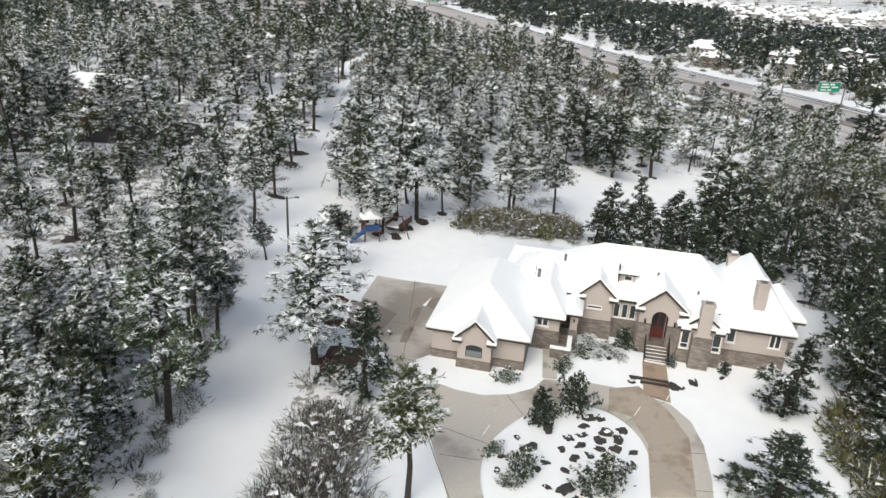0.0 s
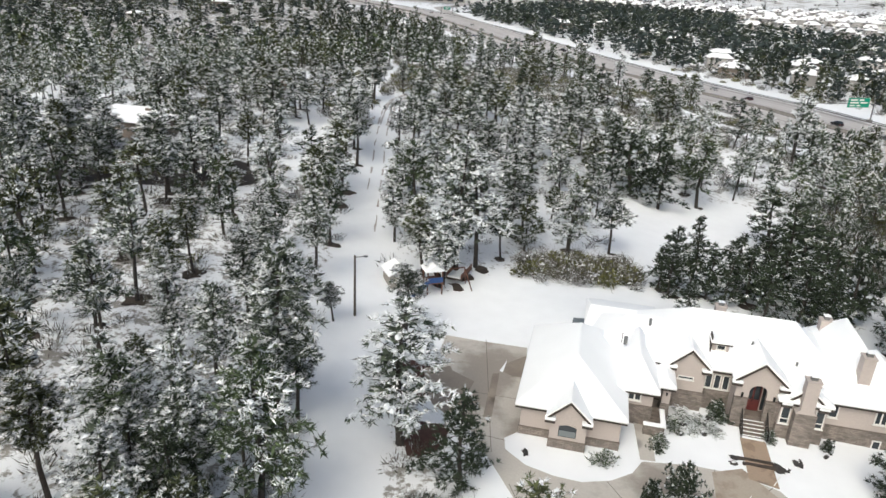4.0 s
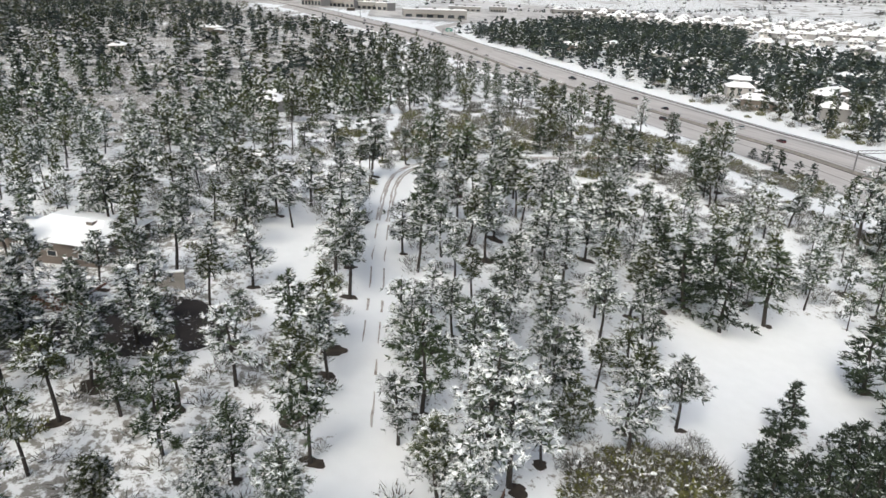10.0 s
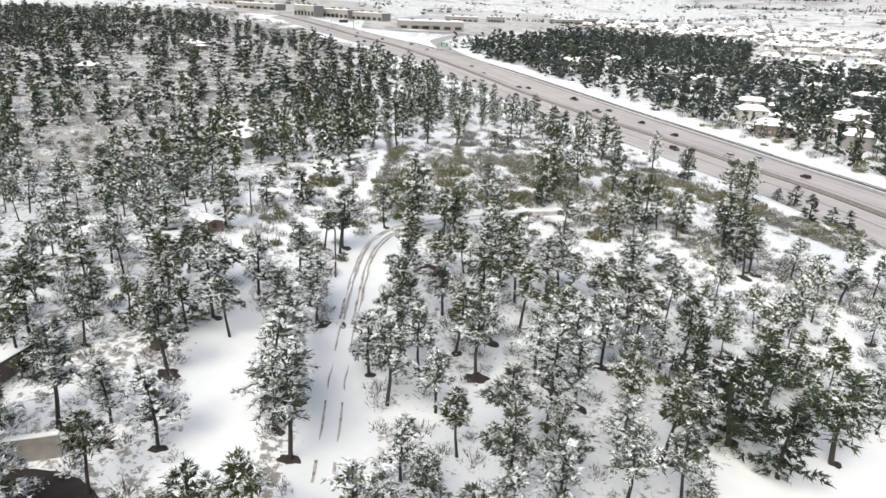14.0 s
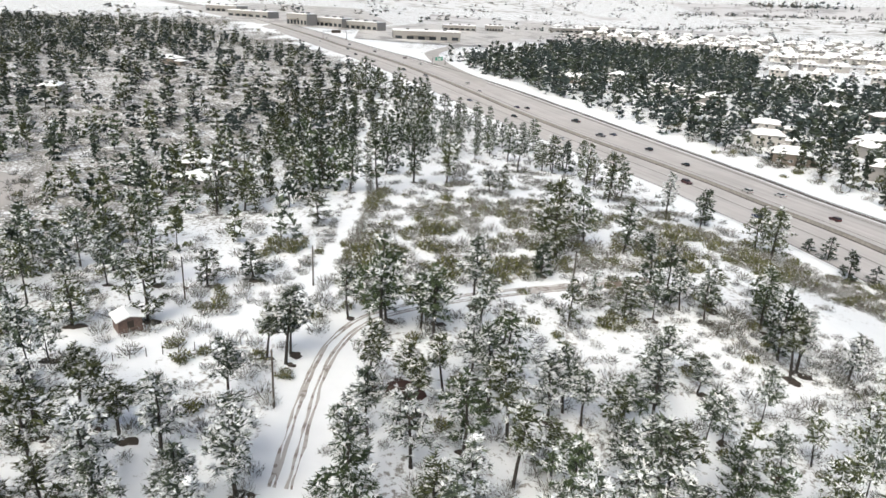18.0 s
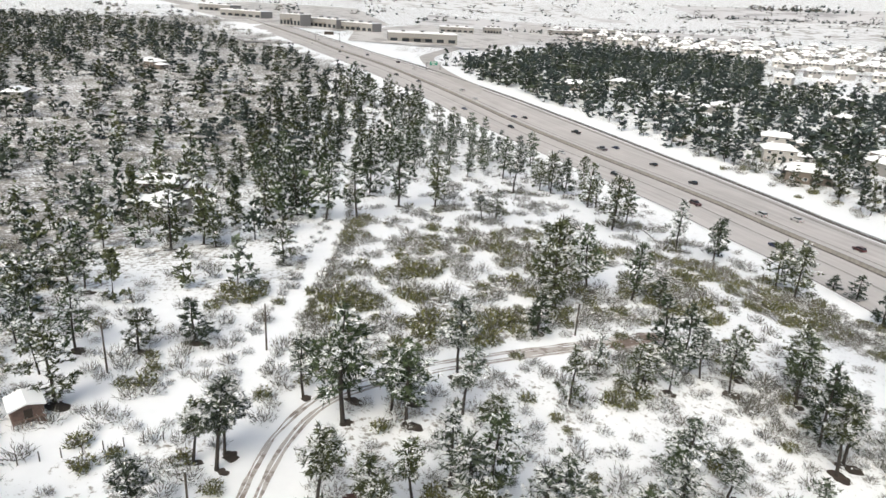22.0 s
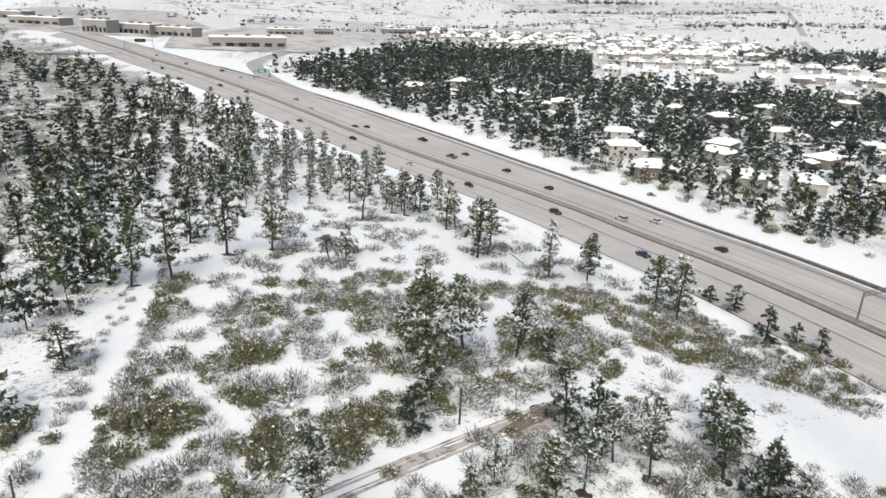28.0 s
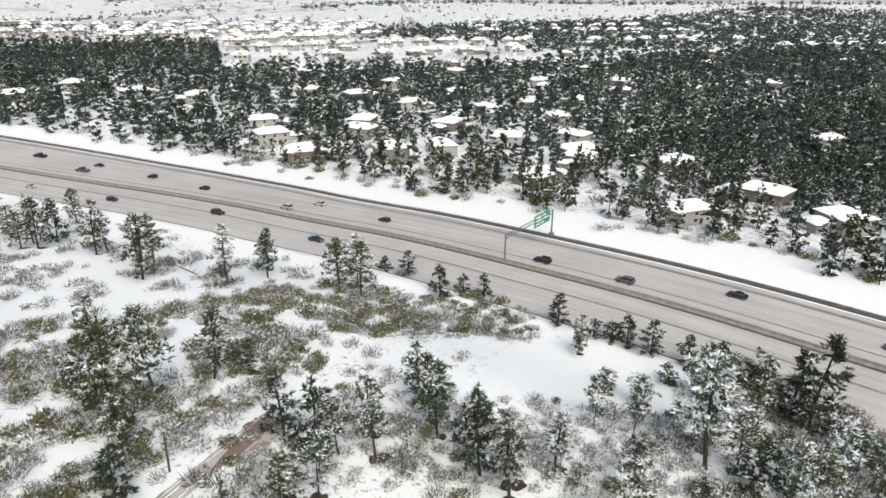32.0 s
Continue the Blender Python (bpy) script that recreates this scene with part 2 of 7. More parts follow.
ROOF_SNOW = material("roof_snow", (0.93, 0.935, 0.945), 0.7, 0.35, 0.03, 0.25, detail=3)
STUCCO = material("stucco", (0.47, 0.415, 0.385), 0.92, 9.0, 0.10, 0.15, detail=8)
TRIM_BROWN = material("brown_trim", (0.055, 0.042, 0.034), 0.7, 8.0, 0.3, 0.05)
WHITE_PAINT = material("white_paint", (0.74, 0.73, 0.70), 0.5, 6.0, 0.05, 0.02)
DOOR_RED = material("dark_red_door", (0.14, 0.03, 0.028), 0.5, 4, 0.3, 0.1)
IRON = material("black_iron", (0.02, 0.02, 0.02), 0.45, 9.0, 0.2, 0.05, metal=0.6)
CAP_METAL = material("grey_chimney_metal", (0.22, 0.22, 0.22), 0.5, 4.0, 0.3, 0.05, metal=0.5)
STEP_STONE = material("step_concrete", (0.18, 0.15, 0.13), 0.85, 3.0, 0.2, 0.1)
GLASS = bpy.data.materials.new("window_glass")
GLASS.use_nodes = True
gb = GLASS.node_tree.nodes["Principled BSDF"]
gb.inputs["Base Color"].default_value, gb.inputs["Roughness"].default_value, gb.inputs["Metallic"].default_value = (0.035, 0.042, 0.048, 1), 0.08, 0.0
BLIND = material("grey_blind", (0.16, 0.18, 0.19), 0.35, 30, 0.1, 0.02)


def stonework(name, colors, bw=0.42, bh=0.12, mortar=0.012):
    """Coursed stone: long low blocks of differing shade."""
    m = bpy.data.materials.new(name)
    m.use_nodes = True
    n, l = m.node_tree.nodes, m.node_tree.links
    b = n["Principled BSDF"]
    b.inputs["Roughness"].default_value = 0.9
    tc, mp = n.new("ShaderNodeTexCoord"), n.new("ShaderNodeCombineXYZ")
    sp, ad = n.new("ShaderNodeSeparateXYZ"), n.new("ShaderNodeMath")
    ad.operation = "ADD"
    l.new(tc.outputs["Object"], sp.inputs[0])
    l.new(sp.outputs[0], ad.inputs[0]), l.new(sp.outputs[1], ad.inputs[1])
    l.new(ad.outputs[0], mp.inputs[0]), l.new(sp.outputs[2], mp.inputs[1])
    br = n.new("ShaderNodeTexBrick")
    br.inputs["Scale"].default_value = 1.0
    br.inputs["Color1"].default_value, br.inputs["Color2"].default_value, br.inputs["Mortar"].default_value = (*colors[0], 1), (*colors[1], 1), (*colors[2], 1)
    br.inputs["Mortar Size"].default_value, br.inputs["Brick Width"].default_value, br.inputs["Row Height"].default_value = mortar, bw, bh
    l.new(mp.outputs[0], br.inputs["Vector"])
    no, mx = n.new("ShaderNodeTexNoise"), n.new("ShaderNodeMixRGB")
    no.inputs["Scale"].default_value = 1.6
    l.new(tc.outputs["Object"], no.inputs["Vector"])
    mx.blend_type, mx.inputs[0].default_value = "OVERLAY", 0.5
    l.new(br.outputs[0], mx.inputs[1]), l.new(no.outputs[0], mx.inputs[2])
    l.new(mx.outputs[0], b.inputs["Base Color"])
    bp = n.new("ShaderNodeBump")
    bp.inputs["Strength"].default_value, bp.inputs["Distance"].default_value = 0.6, 0.04
    l.new(br.outputs[1], bp.inputs["Height"])
    bp.invert = True
    l.new(bp.outputs[0], b.inputs["Normal"])
    return m


STONE = stonework("ledge_stone", ((0.285, 0.245, 0.215), (0.17, 0.148, 0.132), (0.115, 0.10, 0.09)))

# ---- the large house ----
HOUSE = tagged(new("house"), "large beige stucco house with stone base and snow-covered hipped roofs", "house")
HOUSE.matrix_world = pose(-0.8, 47.7, 0, 0, 0, -12)


def wall(u, v, z, stone_top, base):
    """A wall block: stucco over a stone base that stands 6 cm proud."""
    block("wall", u, v, (stone_top, z), STUCCO, HOUSE)
    block("stone_base", (u[0] - 0.06, u[1] + 0.06), (v[0] - 0.06, v[1]), (base - 0.4, stone_top), STONE, HOUSE, "brown-grey stacked stone")
    block("stone_ledge", (u[0] - 0.09, u[1] + 0.09), (v[0] - 0.09, v[0] + 0.02), (stone_top, stone_top + 0.06), STEP_STONE, HOUSE)


def window(u, v, z, lights=1, frame=0.09, glass=None, parent=None):
    """A framed window in a wall that faces -v."""
    w = tagged(new("window"), "white-framed window")
    w.parent = parent or HOUSE
    (a, b), (c, d) = u, z
    for un, zn in (((a, b), (c, c + frame)), ((a, b), (d - frame, d)), ((a, a + frame), (c + frame, d - frame)), ((b - frame, b), (c + frame, d - frame))):
        block("frame", un, (v - 0.07, v + 0.01), zn, WHITE_PAINT, w)
    step = (b - a) / lights
    for i in range(1, lights):
        block("mullion", (a + i * step - frame * 0.6, a + i * step + frame * 0.6), (v - 0.06, v + 0.01), (c + frame, d - frame), WHITE_PAINT, w)
    for i in range(lights):
        block("pane", (a + i * step + frame * 0.6, a + (i + 1) * step - frame * 0.6), (v - 0.025, v + 0.004), (c + frame, d - frame), glass or GLASS, w)
    block("sill", (a - 0.06, b + 0.06), (v - 0.12, v + 0.01), (c - 0.07, c - 0.003), WHITE_PAINT, w)
    return w


def gable(u, v, back, eave, peak, over=0.3, mat=None):
    """A gabled roof over a wall that faces -v: two rake boards, the snow on them and the stucco triangle."""
    m = (u[0] + u[1]) / 2
    slab("gable_wall", [(u[0], eave - 0.02), (u[1], eave - 0.02), (m, peak - 0.12)], v + 0.004, v + 0.3, STUCCO, HOUSE)
    for s, e in ((-1, u[0] - over), (1, u[1] + over)):
        drop = (peak - eave) / ((u[1] - u[0]) / 2) * over
        a, b = (e, eave - drop), (m, peak)
        slab("rake_board", [a, b, (b[0], b[1] + 0.2), (a[0], a[1] + 0.2)][:: s], v - 0.28, v - 0.16, TRIM_BROWN, HOUSE)
        slab("roof_snow", [(a[0], a[1] + 0.1), (b[0], b[1] + 0.1), (b[0], b[1] + 0.36), (a[0] - s * -0.06, a[1] + 0.34)][:: s], v - 0.2, back, ROOF_SNOW, HOUSE)
        # short snowy returns at the foot of the rake
        block("eave_return", (e - 0.1, e + 0.65) if s < 0 else (e - 0.65, e + 0.1), (v - 0.3, v + 0.1), (eave - drop - 0.22, eave - drop - 0.004), TRIM_BROWN, HOUSE)
        block("return_snow", (e - 0.12, e + 0.68) if s < 0 else (e - 0.68, e + 0.12), (v - 0.33, v + 0.1), (eave - drop, eave - drop + 0.24), ROOF_SNOW, HOUSE, bevel=0.07)


# garage wing
wall((0.0, 7.4), (0.0, 12.0), 4.1, 2.07, 1.2)
snow_roof("roof", -0.45, 7.85, -0.45, 12.4, 4.12, 6.75, "v", 4.0, 3.4, HOUSE, ROOF_SNOW, TRIM_BROWN, label="garage roof under smooth deep snow")
wall((2.3, 4.95), (-0.95, 0.0), 4.15, 2.1, 1.3)
gable((2.3, 4.95), -0.95, 2.6, 4.15, 5.42)
aw = tagged(new("window"), "wide arched window with a grey blind")
aw.parent = HOUSE
arch = [(2.95 + 1.3 * k / 10, 3.36 + 0.16 * math.sin(math.pi * k / 10)) for k in range(11)]
slab("pane", [(2.95, 2.45)] + [(4.25, 2.45)] + arch[::-1], -0.985, -0.96, GLASS, aw)
slab("blind", [(3.0, 2.5), (4.2, 2.5), (4.2, 3.0), (3.0, 3.0)], -0.995, -0.99, BLIND, aw)
slab("frame", [(2.87, 2.36), (4.33, 2.36), (4.33, 2.44), (2.87, 2.44)], -1.02, -0.95, STUCCO, aw)
for k in range(10):
    (a, b), (c, d) = arch[k], arch[k + 1]
    slab("frame", [(a, b), (c, d), (c, d + 0.09), (a, b + 0.09)], -1.02, -0.95, STUCCO, aw)

# wing with the paired window and side stair
wall((7.4, 9.75), (3.7, 9.0), 4.55, 3.2, 1.3)
snow_roof("roof", 6.8, 10.2, 3.25, 11.0, 4.58, 6.5, "v", 2.2, 0.5, HOUSE, ROOF_SNOW, TRIM_BROWN)
window((7.85, 8.85), 3.7, (3.62, 4.4), 2)
wall((9.75, 11.2), (6.1, 9.0), 4.6, 2.9, 1.3)
block("wall", (10.55, 11.15), (4.9, 6.1), (3.0, 4.5), STUCCO, HOUSE)
block("stone_base", (10.5, 11.2), (4.85, 6.1), (1.0, 3.0), STONE, HOUSE)
snow_roof("roof", 9.9, 11.5, 4.5, 9.0, 4.55, 5.2, "v", 0.3, 0.3, HOUSE, ROOF_SNOW, TRIM_BROWN)
block("wall_light", (10.8, 10.92), (4.82, 4.9), (3.75, 4.0), IRON, HOUSE, "small black wall lamp")
block("side_door", (9.85, 10.5), (6.02, 6.09), (2.5, 4.3), TRIM_BROWN, HOUSE, "dark recessed side door")
for k in range(7):
    block("side_step", (9.45, 10.5), (3.0 + 0.3 * k, 3.3 + 0.3 * k), (1.0, 1.42 + 0.17 * k), STEP_STONE, HOUSE)
block("stair_wall", (9.25, 10.75), (2.45, 2.75), (0.9, 2.35), STONE, HOUSE, "stone wall beside the side stair")
block("stair_wall", (10.55, 10.85), (2.75, 4.85), (0.9, 2.35), STONE, HOUSE)
block("wall_cap", (9.2, 10.9), (2.4, 2.8), (2.352, 2.5), ROOF_SNOW, HOUSE, "snow on the wall's cap", bevel=0.05)
block("wall_cap", (10.5, 10.9), (2.8, 4.85), (2.352, 2.5), ROOF_SNOW, HOUSE, bevel=0.05)

# tall gabled bay with the slot window
wall((11.2, 13.85), (7.1, 10.0), 5.5, 3.12, 1.3)
gable((11.2, 13.85), 7.1, 11.0, 5.5, 6.8)
window((11.75, 13.0), 7.1, (4.2, 4.5), 1, 0.07)

# three tall windows
wall((13.85, 16.0), (7.7, 11.0), 5.2, 3.25, 1.2)
for k in range(3):
    window((13.98 + 0.66 * k, 14.52 + 0.66 * k), 7.7, (3.42, 4.75), 1, 0.07)
block("transom_band", (13.9, 15.95), (7.66, 7.698), (4.86, 5.18), BLIND, HOUSE)

# entrance
opening = [(18.32, 2.25)] + [(17.67 + 0.65 * math.cos(math.pi * k / 12), 4.6 + 0.65 * math.sin(math.pi * k / 12)) for k in range(13)] + [(17.02, 2.25)]
slab("entry_wall", [(16.0, 4.0), (16.0, 5.6), (19.4, 5.6), (19.4, 4.0), (18.32, 4.0)] + opening[1:-1] + [(17.02, 4.0)], 6.0, 6.35, STUCCO, HOUSE)
for u in ((16.0, 17.02), (18.32, 19.4)):
    block("stone_base", u, (5.94, 6.35), (0.6, 4.0), STONE, HOUSE)
    block("stone_ledge", (u[0] - 0.03, u[1] + 0.03), (5.9, 6.36), (4.0, 4.07), STEP_STONE, HOUSE)
block("porch_side", (16.0, 16.3), (6.35, 8.0), (0.6, 5.5), STUCCO, HOUSE)
block("porch_side", (19.1, 19.4), (6.35, 8.0), (0.6, 5.5), STUCCO, HOUSE)
block("porch_floor", (16.3, 19.1), (6.35, 8.0), (0.6, 2.25), STEP_STONE, HOUSE)
block("porch_back", (16.3, 19.1), (7.3, 7.6), (2.25, 5.5), STUCCO, HOUSE)
gable((16.0, 19.4), 6.0, 11.5, 5.6, 7.08)
door = block("entry_door", (17.1, 18.25), (7.2, 7.29), (2.25, 4.9), DOOR_RED, HOUSE, "dark red double door under an arch")
for u in (17.2, 17.75):
    block("door_pane", (u, u + 0.4), (7.17, 7.199), (3.3, 4.5), GLASS, door)
tube("door_handle", (17.66, 7.15, 3.1), (17.66, 7.15, 3.5), 0.025, 0.025, IRON, door)
block("side_light", (18.35, 18.6), (7.2, 7.29), (2.4, 4.6), GLASS, HOUSE)
for k in range(7):
    st = block("front_step", (16.85, 18.6), (4.35 + 0.26 * k, 6.35), (0.5, 0.98 + 0.18 * k), STEP_STONE, HOUSE)
    block("step_snow", (16.9, 18.55), (4.36 + 0.26 * k, 4.42 + 0.26 * k), (0.982 + 0.18 * k, 1.02 + 0.18 * k), ROOF_SNOW, st)
for u in (16.78, 18.66):
    rl = tagged(new("handrail"), "black iron stair rail")
    rl.parent = HOUSE
    tube("top_bar", (u, 4.3, 1.85), (u, 5.95, 3.05), 0.04, 0.04, IRON, rl)
    for k in range(9):
        v = 4.35 + 0.2 * k
        tube("baluster", (u, v, 0.9 + 0.69 * (v - 4.35)), (u, v, 1.86 + 0.73 * (v - 4.35)), 0.018, 0.018, IRON, rl, sides=5)
for u in (16.5, 18.85):
    block("wall_light", (u - 0.07, u + 0.07), (5.8, 5.94), (4.15, 4.5), IRON, HOUSE, "black lantern beside the entrance")

# bay with the chimney breast
wall((19.35, 22.65), (5.6, 9.0), 4.55, 2.35, 0.8)
gable((19.7, 22.3), 5.6, 10.5, 4.6, 5.72)
snow_roof("roof", 19.0, 23.0, 5.25, 9.0, 4.58, 5.5, "v", 1.5, 0.3, HOUSE, ROOF_SNOW, TRIM_BROWN)
for u in ((19.42, 20.1), (21.85, 22.55)):
    window(u, 5.6, (2.55, 4.15), 1, 0.08)
    block("transom", (u[0] + 0.06, u[1] - 0.06), (5.545, 5.6), (2.98, 3.05), WHITE_PAINT, HOUSE)


def chimney(u, v, z, base_u=None, base_top=0.0):
    c = tagged(new("chimney"), "stucco chimney with a metal cap")
    c.parent = HOUSE
    if base_u:
        block("chimney_base", base_u, (v[0] - 0.05, v[1]), (0.2, base_top), STONE, c, "broad stacked-stone chimney foot")
        slab("chimney_shoulder", [(base_u[0], base_top), (base_u[1], base_top), (u[1], base_top + 0.35), (u[0], base_top + 0.35)], v[0], v[1], STUCCO, c)
    block("shaft", u, v, (max(base_top + 0.35, z[0]), z[1]), STUCCO, c)
    block("crown", (u[0] - 0.06, u[1] + 0.06), (v[0] - 0.06, v[1] + 0.06), (z[1], z[1] + 0.12), STUCCO, c)
    m, k = (u[0] + u[1]) / 2, (v[0] + v[1]) / 2
    block("flue", (m - 0.22, m + 0.22), (k - 0.18, k + 0.18), (z[1] + 0.12, z[1] + 0.42), CAP_METAL, c, "grey metal flue cap")
    block("flue_lid", (m - 0.28, m + 0.28), (k - 0.24, k + 0.24), (z[1] + 0.42, z[1] + 0.47), ROOF_SNOW, c)


chimney((20.5, 21.45), (4.85, 5.65), (4.0, 6.8), (20.22, 21.75), 4.05)
chimney((24.85, 25.7), (7.6, 8.5), (5.6, 8.0))
chimney((23.65, 24.6), (14.6, 15.4), (5.6, 7.5))
chimney((15.5, 16.4), (16.6, 17.4), (5.0, 6.6))

# right wing
wall((22.65, 27.7), (6.6, 15.0), 4.55, 2.42, 0.2)
snow_roof("roof", 22.2, 28.2, 6.15, 17.5, 4.6, 8.3, "v", 5.2, 3.6, HOUSE, ROOF_SNOW, TRIM_BROWN, label="steep snow-covered roof of the side wing")
wall((27.7, 29.0), (9.5, 14.5), 4.5, 2.4, 0.2)
snow_roof("roof", 26.5, 29.5, 9.0, 15.0, 4.58, 5.9, "v", 1.4, 1.4, HOUSE, ROOF_SNOW, TRIM_BROWN)
window((23.05, 23.75), 6.6, (3.15, 4.35), 1)
window((26.3, 27.2), 6.6, (3.15, 4.35), 2)
window((26.6, 27.25), 6.54, (0.75, 1.75), 1)

# main body
block("wall", (10.0, 23.5), (9.5, 15.5), (0.5, 4.6), STUCCO, HOUSE)
snow_roof("roof", 8.2, 24.2, 7.3, 16.0, 5.22, 8.35, "u", 4.4, 3.5, HOUSE, ROOF_SNOW, TRIM_BROWN, label="main hipped roof under an even sheet of snow")
snow_roof("roof", 4.5, 13.0, 8.0, 15.5, 4.6, 6.9, "u", 3.0, 0.4, HOUSE, ROOF_SNOW, TRIM_BROWN)
# small dormer
dm = tagged(new("dormer"), "small roof dormer with a dark window")
dm.parent = HOUSE
block("dormer_wall", (14.2, 15.45), (8.6, 10.0), (6.2, 7.05), STUCCO, dm)
window((14.5, 15.2), 8.6, (6.5, 6.98), 1, 0.07, parent=dm)
slab("dormer_roof", [(14.0, 7.05), (15.65, 7.05), (15.65, 7.13), (14.0, 7.13)], 8.3, 10.4, TRIM_BROWN, dm)
block("dormer_snow", (14.0, 15.65), (8.32, 10.6), (7.133, 7.4), ROOF_SNOW, dm, bevel=0.08)
block("dormer_cheek", (14.02, 14.1), (8.4, 9.4), (6.3, 7.7), TRIM_BROWN, dm)
# roof fittings poking through the snow
for u, v, z, r in ((7.4, 8.2, 6.35, 0.16), (9.4, 11.0, 6.95, 0.12), (17.3, 9.3, 7.0, 0.1), (17.9, 8.0, 6.1, 0.1), (20.6, 8.4, 6.2, 0.1), (21.4, 12.0, 7.9, 0.1)):
    tube("roof_vent", (u, v, z - 0.4), (u, v, z + 0.3), r, r, CAP_METAL, HOUSE, "grey vent pipe through the roof snow")
tube("satellite_arm", (7.1, 8.3, 6.0), (7.1, 8.2, 7.0), 0.04, 0.04, CAP_METAL, HOUSE)
# back wing behind the garage ridge
block("back_wall", (4.15, 10.0), (12.3, 18.2), (0.8, 4.85), WHITE_PAINT, HOUSE, "white boarded back wall")
snow_roof("roof", 3.95, 10.4, 12.2, 18.5, 4.75, 5.6, "u", 0.4, 0.6, HOUSE, ROOF_SNOW, TRIM_BROWN, 0.16)

# ---- pines and brush: meshes ----
def leafy(name, dark, light, frost=0.0):
    """Foliage: each tuft takes its own shade between two colours."""
    m = bpy.data.materials.new(name)
    m.use_nodes = True
    n, l = m.node_tree.nodes, m.node_tree.links
    b = n["Principled BSDF"]
    b.inputs["Roughness"].default_value = 0.75
    b.inputs["Specular IOR Level"].default_value = 0.25
    g, o = n.new("ShaderNodeNewGeometry"), n.new("ShaderNodeObjectInfo")
    r, hue = n.new("ShaderNodeValToRGB"), n.new("ShaderNodeHueSaturation")
    r.color_ramp.elements[0].color, r.color_ramp.elements[1].color = (*dark, 1), (*light, 1)
    if frost:
        r.color_ramp.elements[1].position = 1 - frost
        for pos, col in ((1 - frost + 0.02, (0.24, 0.255, 0.25, 1)), (1.0, (0.66, 0.68, 0.70, 1))):
            e = r.color_ramp.elements.new(pos)
            e.color = col
    l.new(g.outputs["Random Per Island"], r.inputs[0])
    ma = n.new("ShaderNodeMath")
    ma.operation, ma.inputs[1].default_value, ma.inputs[2].default_value = "MULTIPLY_ADD", 0.5, 0.78
    l.new(o.outputs["Random"], ma.inputs[0])
    l.new(ma.outputs[0], hue.inputs["Value"])
    l.new(r.outputs[0], hue.inputs["Color"])
    l.new(hue.outputs[0], b.inputs["Base Color"])
    return m


PINE = leafy("pine_needles", (0.018, 0.027, 0.014), (0.09, 0.118, 0.062), 0.14)
PINE_OLIVE = leafy("olive_pine_needles", (0.023, 0.028, 0.013), (0.105, 0.118, 0.056), 0.14)
PINE_GREY = leafy("grey_green_needles", (0.022, 0.03, 0.022), (0.108, 0.13, 0.09), 0.18)
PINE_DARK = leafy("dark_pine_needles", (0.009, 0.014, 0.009), (0.058, 0.076, 0.045), 0.08)
# for far woods: the blue-grey cast of distance haze is mixed into the needle colour
PINE_HAZE = leafy("haze_tinted_needles", (0.023, 0.033, 0.032), (0.078, 0.1, 0.095))
PINE_FAR = leafy("plain_dark_needles", (0.017, 0.024, 0.018), (0.06, 0.077, 0.056))
TREE_SNOW = leafy("snow_on_branches", (0.5, 0.515, 0.525), (0.88, 0.89, 0.91))
TWIGS = leafy("bare_twigs", (0.05, 0.046, 0.036), (0.18, 0.168, 0.142), 0.14)
OLIVE = leafy("olive_leaves", (0.045, 0.048, 0.016), (0.19, 0.19, 0.066), 0.08)
BARK = material("bark", (0.05, 0.042, 0.037), 0.95, 5.0, 0.45, 0.5, detail=3)


def tufts(r, p, d, n, length, width, up=0.25, wild=0.8):
    """n three-cornered sprays at each point p, reaching along d."""
    k = len(p)
    way = d[:, None, :] * 0.55 + r.normal(0, wild, (k, n, 3)) * 0.6
    way[..., 2] += up
    way /= np.linalg.norm(way, axis=2, keepdims=True) + 1e-9
    side = np.cross(way, r.normal(0, 1, (k, n, 3)))
    side /= np.linalg.norm(side, axis=2, keepdims=True) + 1e-9
    ln = length * r.uniform(0.6, 1.3, (k, n, 1))
    base = p[:, None, :] + r.normal(0, 0.1, (k, n, 3)) * length
    w = width * r.uniform(0.7, 1.3, (k, n, 1))
    v = np.stack([base - side * w * 0.5, base + side * w * 0.5 + way * ln * 0.12, base + way * ln], 2)
    return v.reshape(-1, 3)


def caps(r, p, size, d=None, fan=5):
    """Rounded lumps of snow on the branches, drawn out along d where it is given."""
    k = len(p)
    if d is None:
        a = r.uniform(0, 6.28, k)
        ux, uy = np.cos(a), np.sin(a)
    else:
        n = np.hypot(d[:, 0], d[:, 1]) + 1e-6
        ux, uy = d[:, 0] / n, d[:, 1] / n
    s = size * np.clip(np.exp(r.normal(-0.25, 0.6, (k, 1))), 0.35, 2.4)
    m = 4 if fan == 2 else fan
    q = np.arange(m) * 6.283 / m + r.uniform(0, 0.6, (k, m))
    lx = s * 1.15 * np.cos(q) * r.uniform(0.7, 1.25, (k, m))
    ly = s * 0.75 * np.sin(q) * r.uniform(0.7, 1.25, (k, m))
    ring = np.stack([p[:, :1] + ux[:, None] * lx - uy[:, None] * ly, p[:, 1:2] + uy[:, None] * lx + ux[:, None] * ly, p[:, 2:3] + r.normal(-0.1, 0.12, (k, m)) * s - 0.15 * np.abs(lx)], 2)
    if fan == 2:
        return np.concatenate([ring[:, [0, 1, 2]], ring[:, [2, 3, 0]]], 1).reshape(-1, 3)
    top = p + np.array([0, 0, 0.42]) * s
    return np.concatenate([np.stack([top, ring[:, i], ring[:, (i + 1) % m]], 1) for i in range(m)], 1).reshape(-1, 3)


